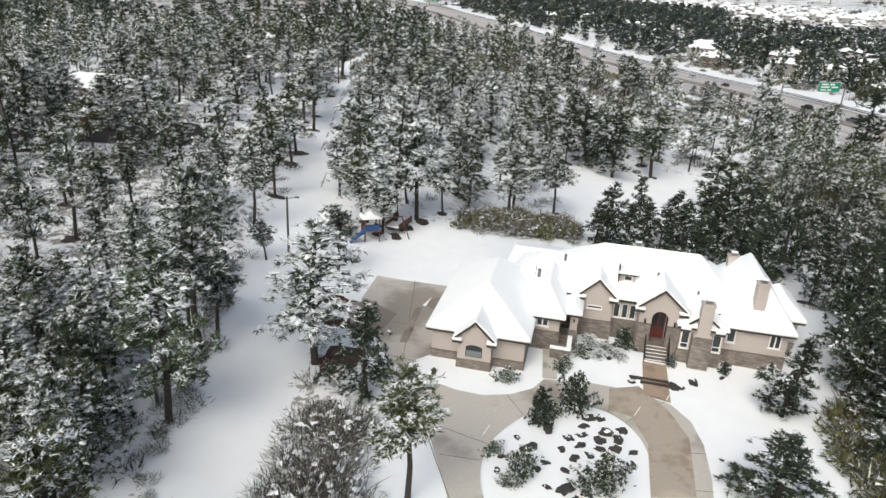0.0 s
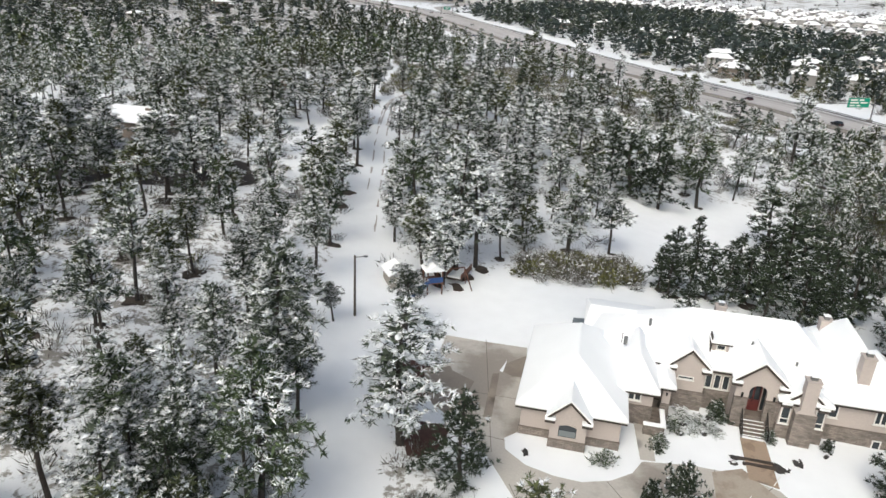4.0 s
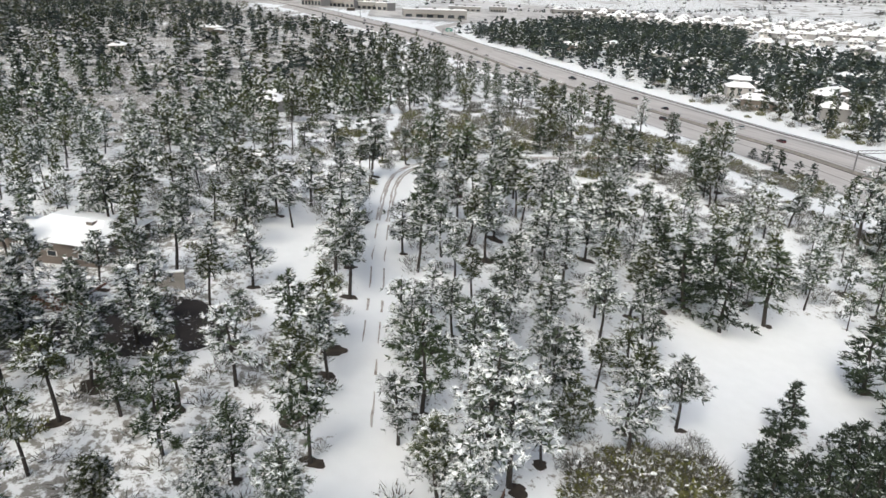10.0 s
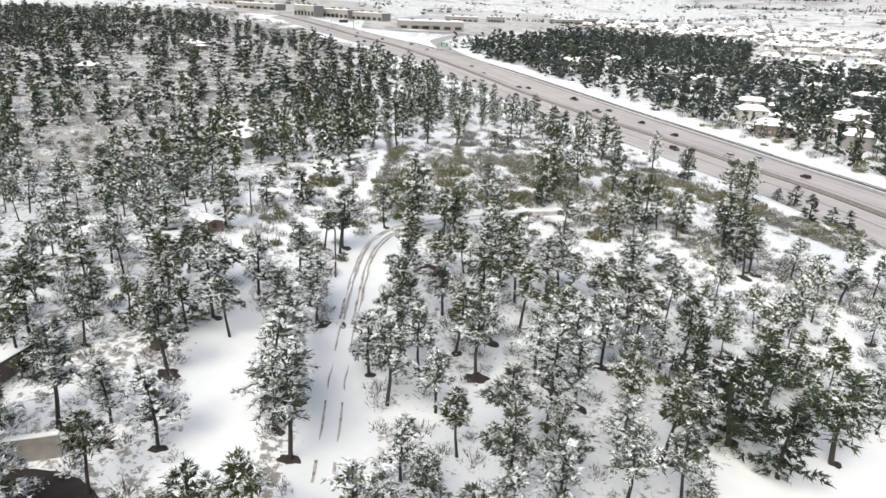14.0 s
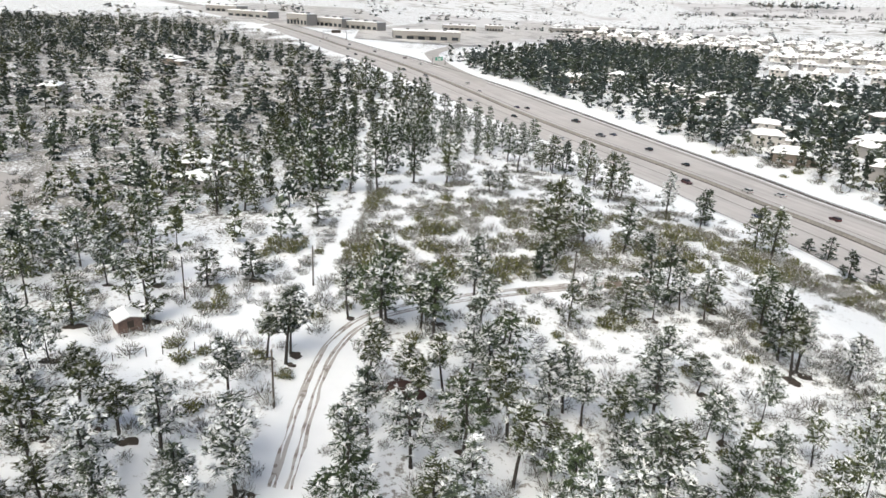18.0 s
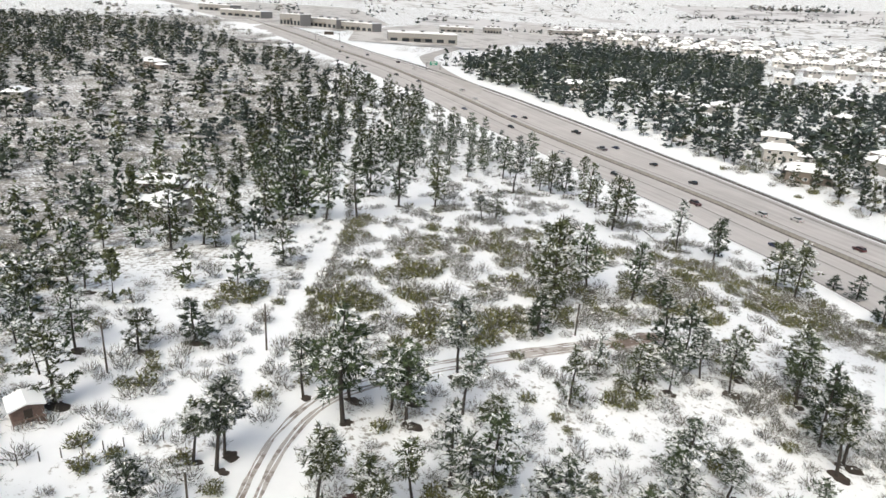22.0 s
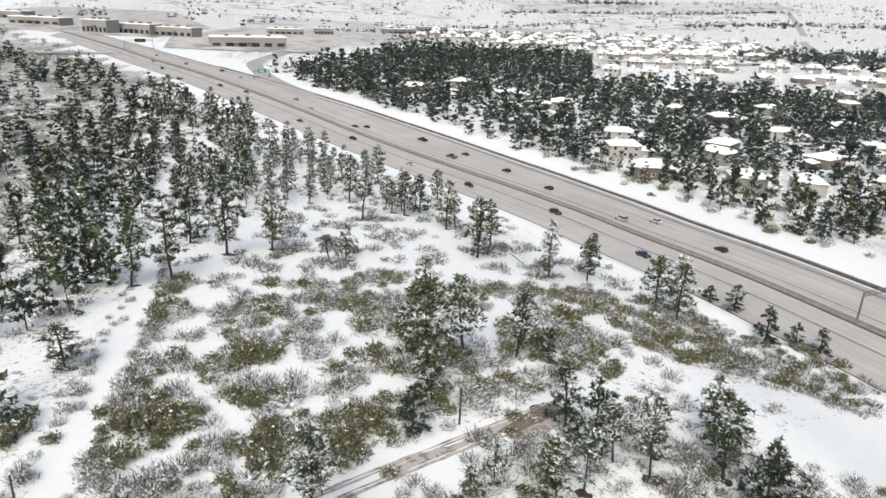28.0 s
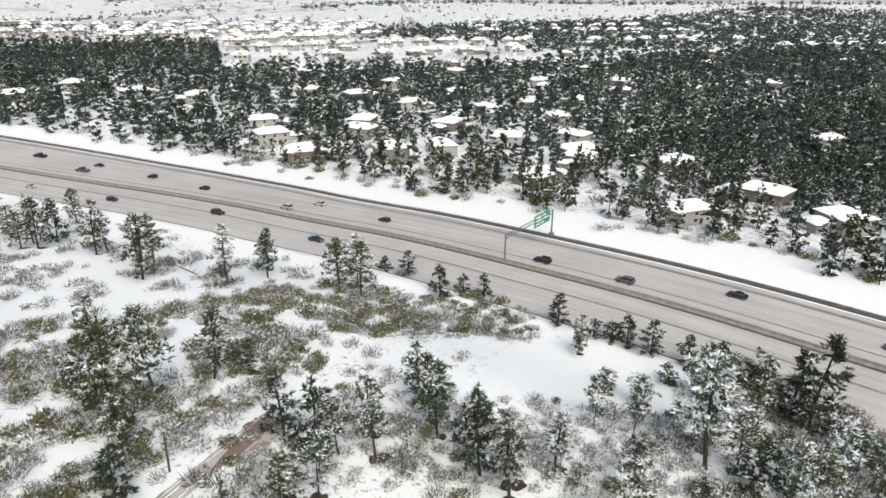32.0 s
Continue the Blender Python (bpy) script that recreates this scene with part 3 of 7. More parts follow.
def pine_parts(seed, clumps, blades, size, snow, slim=1.0, base=0.3, h=10.0, open_=0.25, fan=5, wide=0.3, lump=0.19):
    """Corner arrays (three corners a face) of a pine 10 m high: needles, snow, branches, and the trunk's rings."""
    r = np.random.default_rng(seed)
    nb = max(14, int(clumps / 4.5))
    t = np.sort(r.uniform(0, 1, nb) ** 1.05)
    zb = h * (base + (0.985 - base) * t)
    az = r.uniform(0, 1.4, nb) + 2.4 * np.arange(nb)
    ph = r.uniform(0, 6.28, 3)
    uneven = 1 + 0.24 * np.sin(2 * az + ph[0] + 3 * t) + 0.2 * np.sin(az + ph[1] - 5 * t) + 0.18 * np.sin(9 * t + ph[2])
    shape = np.interp(t, [0, 0.1, 0.3, 0.55, 0.78, 0.92, 1], [0.42, 0.74, 0.98, 0.98, 0.7, 0.38, 0.1] if base > 0.3 else [0.5, 0.82, 1.0, 0.88, 0.58, 0.32, 0.08] if base > 0.1 else [0.55, 0.86, 1.0, 0.8, 0.46, 0.22, 0.06])
    reach = slim * 2.1 * shape * uneven * r.uniform(0.7, 1.15, nb) + 0.1
    lean = r.normal(0, 0.03, 2)
    bend = r.uniform(0, 6.28)
    axis_at = lambda z: np.stack([lean[0] * z + 0.12 * np.sin(z * 0.5 + bend), lean[1] * z + 0.12 * np.cos(z * 0.45 + bend), z], -1)
    root = axis_at(zb)
    d = np.stack([np.cos(az), np.sin(az), r.normal(0.05, 0.16, nb) + 0.5 * t], 1)
    d /= np.linalg.norm(d, axis=1, keepdims=True)
    w = np.cross(d, [0, 0, 1.0])
    w /= np.linalg.norm(w, axis=1, keepdims=True)
    which = r.choice(nb, clumps, p=(reach + 0.25) ** 1.25 / ((reach + 0.25) ** 1.25).sum())
    f = r.uniform(open_, 1.0, clumps) ** 0.65
    out = (reach[which] * f)[:, None]
    p = root[which] + d[which] * out + w[which] * out * r.normal(0, 0.2, (clumps, 1)) * (1.25 - f[:, None])
    p[:, 2] -= 0.075 * out[:, 0] ** 2 / max(1.0, slim) ** 2
    p += r.normal(0, 1, (clumps, 3)) * [0.09, 0.09, 0.2] * h / 10
    needles = tufts(r, p, d[which], blades, size, size * wide, 0.22, 1.1).reshape(clumps, blades, 3, 3)
    # snow lies branch by branch, on the upper side of its tufts
    load = 0.55 * r.uniform(0, 1, nb)[which] + 0.45 * r.uniform(0, 1, clumps) - 0.12 * f
    laden = load < np.quantile(load, min(snow * 1.1, 1.0))
    over = (needles[..., 2].mean(2) - p[:, None, 2]) / size + r.normal(0, 0.22, (clumps, blades))
    white = laden[:, None] & (over > np.quantile(over, 0.38 if snow < 0.7 else 0.26))
    flakes = needles[white]
    mid = flakes.mean(1, keepdims=True)
    flakes = (mid + (flakes - mid) * (0.5 if blades == 2 else 0.7 if fan == 2 else 0.75) + [0, 0, 0.04]).reshape(-1, 3)
    needles = needles[~white].reshape(-1, 3)
    # shaded inner sprays close to the trunk
    inner = r.choice(nb, max(6, clumps // 3))
    pin = root[inner] + d[inner] * (reach[inner] * r.uniform(0.1, 0.55, len(inner)))[:, None]
    needles = np.concatenate([needles, tufts(r, pin, d[inner], max(2, blades // 4), size * 1.5, size * max(wide, 0.4) * 1.5, 0.1, 1.1)])
    top = np.flatnonzero(laden & (r.uniform(0, 1, clumps) < (0.4 if snow < 0.7 else 0.55)))
    if len(top):
        q = p[top] + r.normal(0, 0.08, (len(top), 3)) * [1, 1, 0.3] + np.array([0, 0, 0.38 * size])
        flakes = np.concatenate([flakes, caps(r, q, lump * h / 10, d[which][top], fan)])
    # branches
    e = root + d * reach[:, None]
    e[:, 2] -= 0.075 * reach ** 2 / max(1.0, slim) ** 2
    th = 0.035
    root, e, w = (q[:: 2 if fan > 2 else 5] for q in (root, e, w))
    wood = np.concatenate([np.stack([root - w * th, root + w * th, e], 1), np.stack([root + [0, 0, th], root - [0, 0, th], e], 1)], 1).reshape(-1, 3)
    rings = [(axis_at(np.array(z * h)), rad) for z, rad in ((-0.03, 0.19), (0.04, 0.145), (0.3, 0.12), (0.6, 0.085), (0.85, 0.05), (1.0, 0.012))]
    return needles, flakes, wood, rings


def trunk_mesh(rings, sides=7):
    vs, fs = [], []
    for k, (c, rad) in enumerate(rings):
        for i in range(sides):
            a = 6.283 * i / sides
            vs.append((c[0] + rad * math.cos(a), c[1] + rad * math.sin(a), c[2]))
        if k:
            fs += [((k - 1) * sides + i, (k - 1) * sides + (i + 1) % sides, k * sides + (i + 1) % sides, k * sides + i) for i in range(sides)]
    return np.array(vs), fs


def tri_mesh(name, groups, mats):
    """One mesh out of corner arrays, a material for each."""
    v = np.concatenate(groups).astype(np.float32)
    n = len(v) // 3
    me = bpy.data.meshes.new(name)
    me.vertices.add(n * 3), me.loops.add(n * 3), me.polygons.add(n)
    me.vertices.foreach_set("co", v.ravel())
    me.loops.foreach_set("vertex_index", np.arange(n * 3, dtype=np.int32))
    me.polygons.foreach_set("loop_start", np.arange(0, n * 3, 3, dtype=np.int32))
    me.polygons.foreach_set("loop_total", np.full(n, 3, np.int32))
    for m in mats:
        me.materials.append(m)
    me.polygons.foreach_set("material_index", np.concatenate([np.full(len(g) // 3, i, np.int32) for i, g in enumerate(groups)]))
    me.update(calc_edges=True)
    return me


# kind: share of tufts with snow, width, bare share of the trunk, needles
KINDS = [(0.85, 0.86, 0.3, PINE_GREY), (0.6, 0.7, 0.45, PINE_GREY), (0.44, 0.9, 0.26, PINE), (0.52, 0.66, 0.5, PINE_OLIVE), (0.38, 0.98, 0.14, PINE_OLIVE), (0.2, 0.95, 0.1, PINE_DARK), (0.1, 0.88, 0.03, PINE_DARK), (0.35, 0.62, 0.0, PINE_DARK)]
LABELS = ["tall pine heavy with fresh snow, dark bare trunk", "slender pine dusted with snow on its branches", "green pine with clumps of snow",
          "thin snow-flecked pine with a long bare trunk", "broad pine with patches of snow", "dark green pine with only traces of snow", "dense dark conifer standing in the snow", "narrow dense spruce with snow clumps beside the house"]
def tree_meshes(k, seed, clumps, blades, size, fan, lump, wide=0.48):
    sn, sl, ba, mat = KINDS[k]
    nd, fl, wd, rg = pine_parts(seed, clumps, blades, size, sn, sl, ba, fan=fan, wide=wide, lump=lump * (1.2 if sn > 0.7 else 1.0))
    tv, tf = trunk_mesh(rg)
    tm = bpy.data.meshes.new("trunk")
    tm.from_pydata(tv.tolist(), [], tf)
    tm.materials.append(BARK)
    return tm, tri_mesh("crown", [nd, fl, wd], [mat, TREE_SNOW, BARK])


CLOSE = [[tree_meshes(k, 20 + k + 50 * j, 400, 17, 0.3, 5, 0.067, 0.25) for j in range(2)] for k in range(8)]
PROTO = [[tree_meshes(k, 220 + k + 50 * j, 215, 10, 0.46, 4, 0.09, 0.3) for j in range(3)] for k in range(8)]
MIDDLE = [[tree_meshes(k, 420 + k + 50 * j, 180, 8, 0.5, 4, 0.11, 0.38) for j in range(3)] for k in range(8)]
LOW = [pine_parts(60 + k, 155, 6, 0.56, KINDS[k % 7][0], KINDS[k % 7][1] * 1.08, KINDS[k % 7][2], fan=2, wide=0.38, lump=0.11) for k in range(14)]
THIN = [pine_parts(160 + k, 84, 3, 0.8, KINDS[k % 7][0] * 0.8, KINDS[k % 7][1] * 1.1, KINDS[k % 7][2] * 0.35, fan=2, wide=0.78, lump=0.17) for k in range(14)]
FAR = [pine_parts(90 + k, 42, 2, 1.06, (0.34, 0.18, 0.28, 0.14, 0.22, 0.12)[k % 6], 1.15, 0.0, open_=0.1, fan=2, wide=0.88, lump=0.12) for k in range(12)]
WHITE = [pine_parts(290 + k, 50, 2, 0.98, (0.5, 0.25, 0.36, 0.14)[k % 4], 1.2, 0.0, open_=0.1, fan=2, wide=0.9, lump=0.2) for k in range(12)]


def pick_tree(x, y, kind, k):
    made = (CLOSE if y < 74 and -33 < x else PROTO if y < 176 and x < 60 else MIDDLE)[kind]
    return made[k % len(made)]


def plant(x, y, h, kind, turn, group="pines of the hillside", fat=1.0):
    root = tagged(new("pine_tree"), LABELS[kind], "tree", group)
    z = float(land(x, y)) - 0.1
    s = h * 0.95 / 10
    w = fat * (1.44 if y < 165 else 1.27) * (s ** 0.75 if h > 10 else max(s, 0.42) ** 0.8)
    root.matrix_world = Matrix.Translation((x, y, z)) @ Matrix.Rotation(turn, 4, "Z") @ Matrix.Diagonal((w, w, s, 1))
    for nm, me in zip(("trunk", "crown"), pick_tree(x, y, kind, int(turn * 10))):
        new(nm, me).parent = root


# ---- pines that stand by themselves, as (x, y, height) ----
HOUSE_TREES = [(-24.5, 33, 9), (-26, 38.5, 10), (-23.2, 41, 9.5), (-28, 41.4, 9), (-19.6, 30.8, 8.5), (-25.5, 28.5, 8), (-30, 36, 9), (-22.6, 25.8, 8), (-22.5, 29.2, 9.1), (-1.6, 31.5, 9.7), (-21.5, 34.2, 8.8), (-17.6, 36.5, 13.3), (-21.6, 37, 9.5), (-5.2, 41.8, 8.2), (25.4, 42.7, 7.7), (-17.9, 43.8, 15.1), (-28.5, 45.1, 6.2), (-9.9, 45.8, 11.9), (-19.5, 46.1, 8.2), (-17.3, 46.3, 8.0), (-17.2, 59.6, 4.2), (-10.4, 61.1, 7.4), (-9.6, 72.6, 9.5), (-7.2, 71.6, 9.0), (20, 72.6, 4.3), (-9.3, 73.7, 8.2), (-6, 73.9, 16.3), (-3.5, 76.1, 14.7), (-13.3, 79, 7.8), (28.3, 80.6, 6.9), (20.1, 81.6, 8.6), (7.7, 82.1, 10.7), (29.2, 85.1, 6.6), (36.5, 86.2, 13.1), (1, 88, 10.2), (14.3, 89.1, 8.9), (2.7, 90.2, 9.0), (26.7, 90.6, 7.8)]
TRACK_TREES = [(-21.6, 91.9, 10.1), (43.2, 93.3, 9.8), (-14.4, 94.1, 8.8), (-12.1, 95, 8.6), (42, 103.5, 10.3), (-42.1, 104.3, 10.6), (-37.7, 104.8, 7.0), (-23.6, 106.6, 12.3), (3.6, 110.5, 6.5), (-22.8, 110.9, 10.9), (27.8, 113.7, 10.0), (35.5, 117.5, 12.0), (-39.2, 118.2, 8.1), (23.8, 118.3, 12.2), (-32.2, 120.9, 7.6), (-35.1, 125, 10.1), (-23.4, 126.5, 9.6), (14.4, 129.2, 14.3), (-31.2, 130.3, 9.5), (-43.9, 131.8, 8.8), (-36, 132.2, 6.5), (37.7, 132.4, 7.8), (-54.2, 139.5, 6.0), (85.4, 140.9, 6.0), (13.7, 142.4, 8.0), (71, 143.7, 4.4), (-9, 144.4, 8.0), (6.1, 144.7, 9.7)]
CLEARING_TREES = [(67, 146, 9.2), (15.3, 146.7, 6.9), (8.2, 147.1, 9.2), (89.1, 148, 16.5), (-24.2, 148.8, 10.6), (61.4, 149.2, 2.6), (90.8, 151, 11.7), (-24.2, 151.1, 7.5), (-2.5, 151.1, 9.2), (20.1, 152, 7.9), (67.2, 152.2, 16.5), (84.8, 154, 12.4), (-52.8, 154.9, 7.2), (27, 155.2, 4.7), (55.4, 155.4, 7.2), (22.3, 155.8, 8.9), (-44.2, 156.9, 9.8), (28.1, 158.2, 3.8), (2, 158.3, 6.3), (-14.2, 158.6, 14.7), (-7.1, 159.5, 11.3), (41.5, 161.1, 10.4), (-9.2, 161.5, 8.4), (50.2, 161.7, 8.6), (-19.2, 162.3, 7.8), (-13.9, 162.7, 7.4), (-1, 162.7, 8.9), (43.6, 162.9, 10.7)]
BEND_TREES = [(-7.3, 163.5, 7.0), (97.9, 165.4, 3.9), (42.2, 165.9, 11.6), (74.4, 165.9, 5.9), (12, 167.4, 7.9), (84.8, 167.5, 4.2), (91.9, 168.1, 6.0), (-48.3, 169, 9.2), (-40.7, 169.5, 6.3), (46, 170.5, 7.6), (20.8, 170.9, 7.8), (74.5, 171.8, 3.6), (-35.1, 172.7, 6.4), (42.6, 173.6, 10.8), (90.4, 174, 6.6), (34, 174.4, 8.5), (22.6, 174.4, 5.9), (43.9, 176.4, 10.8), (31, 177.3, 7.9), (28.8, 178.1, 10.6), (90.1, 178.2, 6.2), (36.3, 178.7, 8.5), (89.5, 181.2, 5.1), (46.7, 182, 8.0), (81, 182, 7.7), (27.8, 183.3, 9.1), (88.1, 183.8, 4.1), (9.6, 184.1, 6.3)]
FIELD_TREES = [(-58.9, 187.3, 9.0), (-56.6, 187.4, 10.0), (13.3, 190.5, 8.2), (87.4, 191.5, 6.5), (13.1, 193.4, 16.1), (31.6, 199.4, 5.4), (27.3, 200.5, 11.2), (13.5, 200.6, 9.6), (20, 202.4, 12.4), (-31.3, 203.4, 7.0), (86, 209, 5.1), (-53, 209.1, 12.8), (12.9, 210.3, 5.1), (-45.5, 211.8, 6.1), (84.1, 212.6, 4.5), (-48.5, 213.1, 14.2), (79.8, 214.6, 7.0), (67, 223.6, 12.9), (18.8, 224.4, 7.8), (81.3, 226.8, 5.9), (69.4, 228.5, 11.8), (65.1, 228.5, 11.9), (-42.2, 232.3, 12.0), (79.6, 232.9, 3.5), (-29.8, 234.8, 13.3), (-23.5, 236.3, 16.0), (-51, 238, 11.7), (-37.1, 238.2, 14.9)]
VERGE_TREES = [(71.2, 238.7, 8.4), (47.4, 240.6, 12.3), (57.4, 243, 10.4), (3.8, 245.1, 6.2), (7.1, 246.5, 7.7), (60.5, 248.9, 10.2), (35.3, 250.3, 14.9), (-15.9, 252.2, 16.5), (-7.3, 255.3, 14.4), (-23.8, 262.4, 12.0), (41.6, 263, 10.8), (38.8, 263.6, 8.5), (-57, 265.3, 10.6), (34.2, 277.4, 13.1), (37.3, 280.5, 10.1), (14.4, 284.1, 13.4), (26, 290.6, 13.1), (22.9, 292.7, 9.8), (30.8, 295, 11.7), (26.3, 296.8, 12.2), (30.9, 301.6, 10.5), (1.5, 301.8, 8.3), (12.8, 303.7, 13.8), (23.4, 305.9, 8.9), (39.6, 313.4, 10.5), (6.3, 317.4, 7.9), (24, 332.7, 12.5), (3, 351.5, 13.2)]
EDGE_TREES = [(31, 38, 9), (33, 42.5, 10), (30, 33.5, 8), (34.5, 46, 11), (36, 50, 10), (38, 54, 11), (33.4, 36, 9), (37, 45, 11), (39.5, 58.5, 12), (36, 40, 10), (40.5, 50, 12), (42, 62, 11), (29.8, 29.5, 7), (41, 55, 12), (43, 67, 11), (39.5, 46, 11)]
CLUSTER = [(24.3, 78.9, 7.5), (29.3, 83.3, 8), (33.3, 85.2, 9), (18.4, 79.6, 6), (19.5, 78.1, 7), (22.4, 79.7, 6.5), (25.9, 77.6, 7), (28.9, 79.1, 8), (32.3, 81.2, 7.5), (35.2, 83.7, 8), (30, 75.4, 7.5), (33.2, 74.3, 8.5), (35.8, 72.6, 9), (38.4, 77.8, 9.5), (41, 85.6, 10), (36.4, 79.6, 8.5)]
WEST_YARD_TREES = [(-47, 91.6, 8), (-51, 89.5, 10), (-44, 98.5, 9), (-56.5, 92, 10), (-40, 89, 9), (-60, 88.5, 8), (-46.5, 102, 8), (-49, 99.5, 7.5), (-57, 100, 8), (-62, 104, 10), (-36, 85.5, 9), (-42, 84.5, 10), (-47.5, 84, 9), (-53, 85, 10), (-35.4, 96.6, 8), (-39.5, 93.2, 8.5)]
FAR_TREES = [(-20.6, 356.1, 16.5), (-16.4, 358.4, 15.6), (-10, 362, 13.7), (-3.5, 365.7, 11.6), (-38.1, 394.8, 12.5), (-50.9, 398.4, 15.0), (-31.3, 399.6, 15.1), (-49, 411.2, 16.5)]
rt = np.random.default_rng(11)
placed = []
for rows in (HOUSE_TREES, TRACK_TREES, CLEARING_TREES, BEND_TREES, FIELD_TREES, VERGE_TREES, FAR_TREES, WEST_YARD_TREES, EDGE_TREES, CLUSTER):
    for x, y, h in rows:
        kind = int(rt.choice(7, p=[0.2, 0.28, 0.18, 0.2, 0.1, 0.03, 0.01] if y < 165 else [0.04, 0.05, 0.24, 0.04, 0.43, 0.14, 0.06]))
        if rows is WEST_YARD_TREES or rows is TRACK_TREES and x < -10:
            kind = int(rt.choice(4, p=[0.45, 0.35, 0.05, 0.15]))
        if 18 < x < 48 and 60 < y < 97 or x > 28 and y < 60 or 76 < x < 100 and h < 7.5 or (x, y) in ((25.4, 42.7), (-5.2, 41.8)):
            kind = 5 + int(rt.integers(2))
        if x > 18 and 92 < y < 152:
            kind = (5, 2, 4)[len(placed) % 3]
        if (x, y) == (25.4, 42.7):
            kind = 7
        if (x, y) in ((-9.9, 45.8), (-6, 73.9), (-3.5, 76.1)):
            kind = 0
        plant(x, y, h, kind, rt.uniform(0, 6.28), fat=1.15 if kind == 7 else 1.35 if (x, y) == (-9.9, 45.8) or x > 18 and 92 < y < 135 or h < 7.5 and y > 130 else 1.0)
        placed.append((x, y))


# ---- where the woods are ----
def inside(poly, x, y):
    p = np.array(poly, float)
    x, y = np.asarray(x, float), np.asarray(y, float)
    r = np.zeros(x.shape, bool)
    j = len(p) - 1
    for i in range(len(p)):
        with np.errstate(divide="ignore", invalid="ignore"):
            c = ((p[i, 1] > y) != (p[j, 1] > y)) & (x < (p[j, 0] - p[i, 0]) * (y - p[i, 1]) / (p[j, 1] - p[i, 1] + 1e-12) + p[i, 0])
        r ^= c
        j = i
    return r


TRACK = line_points([(-11, 22), (-12.6, 31.7), (-13.4, 38.2), (-14.2, 46.5), (-15.0, 54), (-15.4, 61), (-16, 72), (-17, 85), (-18.5, 107), (-19.5, 120), (-20.2, 136), (-20.4, 147), (-19.5, 155), (-17, 161.5), (-12.8, 166), (-6, 170.7), (2.5, 175.3), (13.3, 180.5), (22, 184.6), (27.3, 187.5)], 2.0)
FENCE_PATH = line_points([(-20.4, 150), (-24.5, 158), (-26, 166), (-26, 176), (-25.2, 190), (-25.5, 203), (-27.1, 233), (-31.5, 265), (-37.5, 316), (-39, 330)], 3.0)
YARD = [(-13, 66), (-7, 73), (0, 76.5), (16, 81), (19, 88), (25, 74), (40, 72), (37, 58), (32, 48), (28.5, 40), (27, 30), (22, 12), (-3, 12), (-4, 40), (-9, 52), (-11, 62)]
CLEAR_E = [(16, 88), (17, 100), (21, 112), (28, 117), (43, 121), (47, 122), (47, 113), (46, 101), (44, 95), (26, 92), (20, 86)]
CLEAR_W = [(-37.6, 122.9), (-29.9, 127.9), (-25.9, 109), (-23.6, 98), (-28.4, 94), (-32.7, 108.6)]
CLEAR_N = [(-52, 184), (-26.3, 180), (-24, 157), (-42, 146), (-56, 150), (-48, 160)]
DRIVE_W = [(-58, 84), (-34, 84), (-31, 97), (-56, 99)]
COURT = [(-66, 114), (-44, 110), (-36, 96), (-36, 88), (-52, 88), (-68, 98)]
CLEAR_C = [(17, 70), (38, 68), (42, 96), (17, 92)]
CLEAR_S = [(-12.5, 10), (-2, 10), (-2, 40), (-7, 60), (-13.5, 60)]
CABIN_YARD = [(-48, 153), (-41, 159), (-29, 141), (-36, 136)]
FIELD = [(-24, 172), (-10, 168), (30, 192), (75, 205), (62, 262), (30, 292), (-4, 300), (-24, 250)]
MEADOW = [(45, 176), (80, 192), (90, 180), (80, 158), (64, 164), (52, 168)]
VERGE = [(-24, 255), (-2, 300), (30, 330), (5, 372), (-18, 330), (-36, 300)]


def near_line(x, y, pts, d):
    r = np.full(np.shape(x), 1e9)
    for px, py in pts:
        r = np.minimum(r, (x - px) ** 2 + (y - py) ** 2)
    return r < d * d


def spots(n, x0, x1, y0, y1, apart, seed):
    """Places in a box that keep apart from each other."""
    r = np.random.default_rng(seed)
    cell, out = {}, []
    for x, y in zip(r.uniform(x0, x1, n), r.uniform(y0, y1, n)):
        c = (int(x // apart), int(y // apart))
        if any((x - a) ** 2 + (y - b) ** 2 < apart * apart for i in (-1, 0, 1) for j in (-1, 0, 1) for a, b in cell.get((c[0] + i, c[1] + j), ())):
            continue
        cell.setdefault(c, []).append((x, y))
        out.append((x, y))
    return np.array(out)


def open_ground(x, y):
    bad = near_line(x, y, TRACK[::2], 3.4) | near_line(x, y, FENCE_PATH, 2.6)
    for poly in (YARD, CLEAR_E, CLEAR_W, CLEAR_N, COURT, DRIVE_W, CLEAR_C, CLEAR_S, CABIN_YARD, FIELD, MEADOW):
        bad |= inside(poly, x, y)
    side, d, _ = road_at(x, y)
    return bad | (d < 27)


near = spots(9000, -120, 100, 14, 178, 4.7, 5)
x, y = near.T
keep = ~open_ground(x, y) & (x > -(0.72 * y + 10)) & (x < 0.64 * y + 16)
keep &= ~((x < -36) & (y > 128) & (rt.uniform(0, 1, len(x)) < 0.12))          # thinner on the west side
keep &= ~((x < -21) & (rt.uniform(0, 1, len(x)) < np.where((y < 75) & (x > -31), 0.05, 0.03)))
keep &= ~((x > 18) & (y > 128) & (rt.uniform(0, 1, len(x)) < np.where(y < 150, 0.04, np.where(x > 52, 0.2, 0.5))))
keep &= ~((y > 150) & (x > -24) & (x < 60) & (rt.uniform(0, 1, len(x)) < 0.75))
keep &= ~near_line(x, y, placed, 2.2)
near = near[keep]
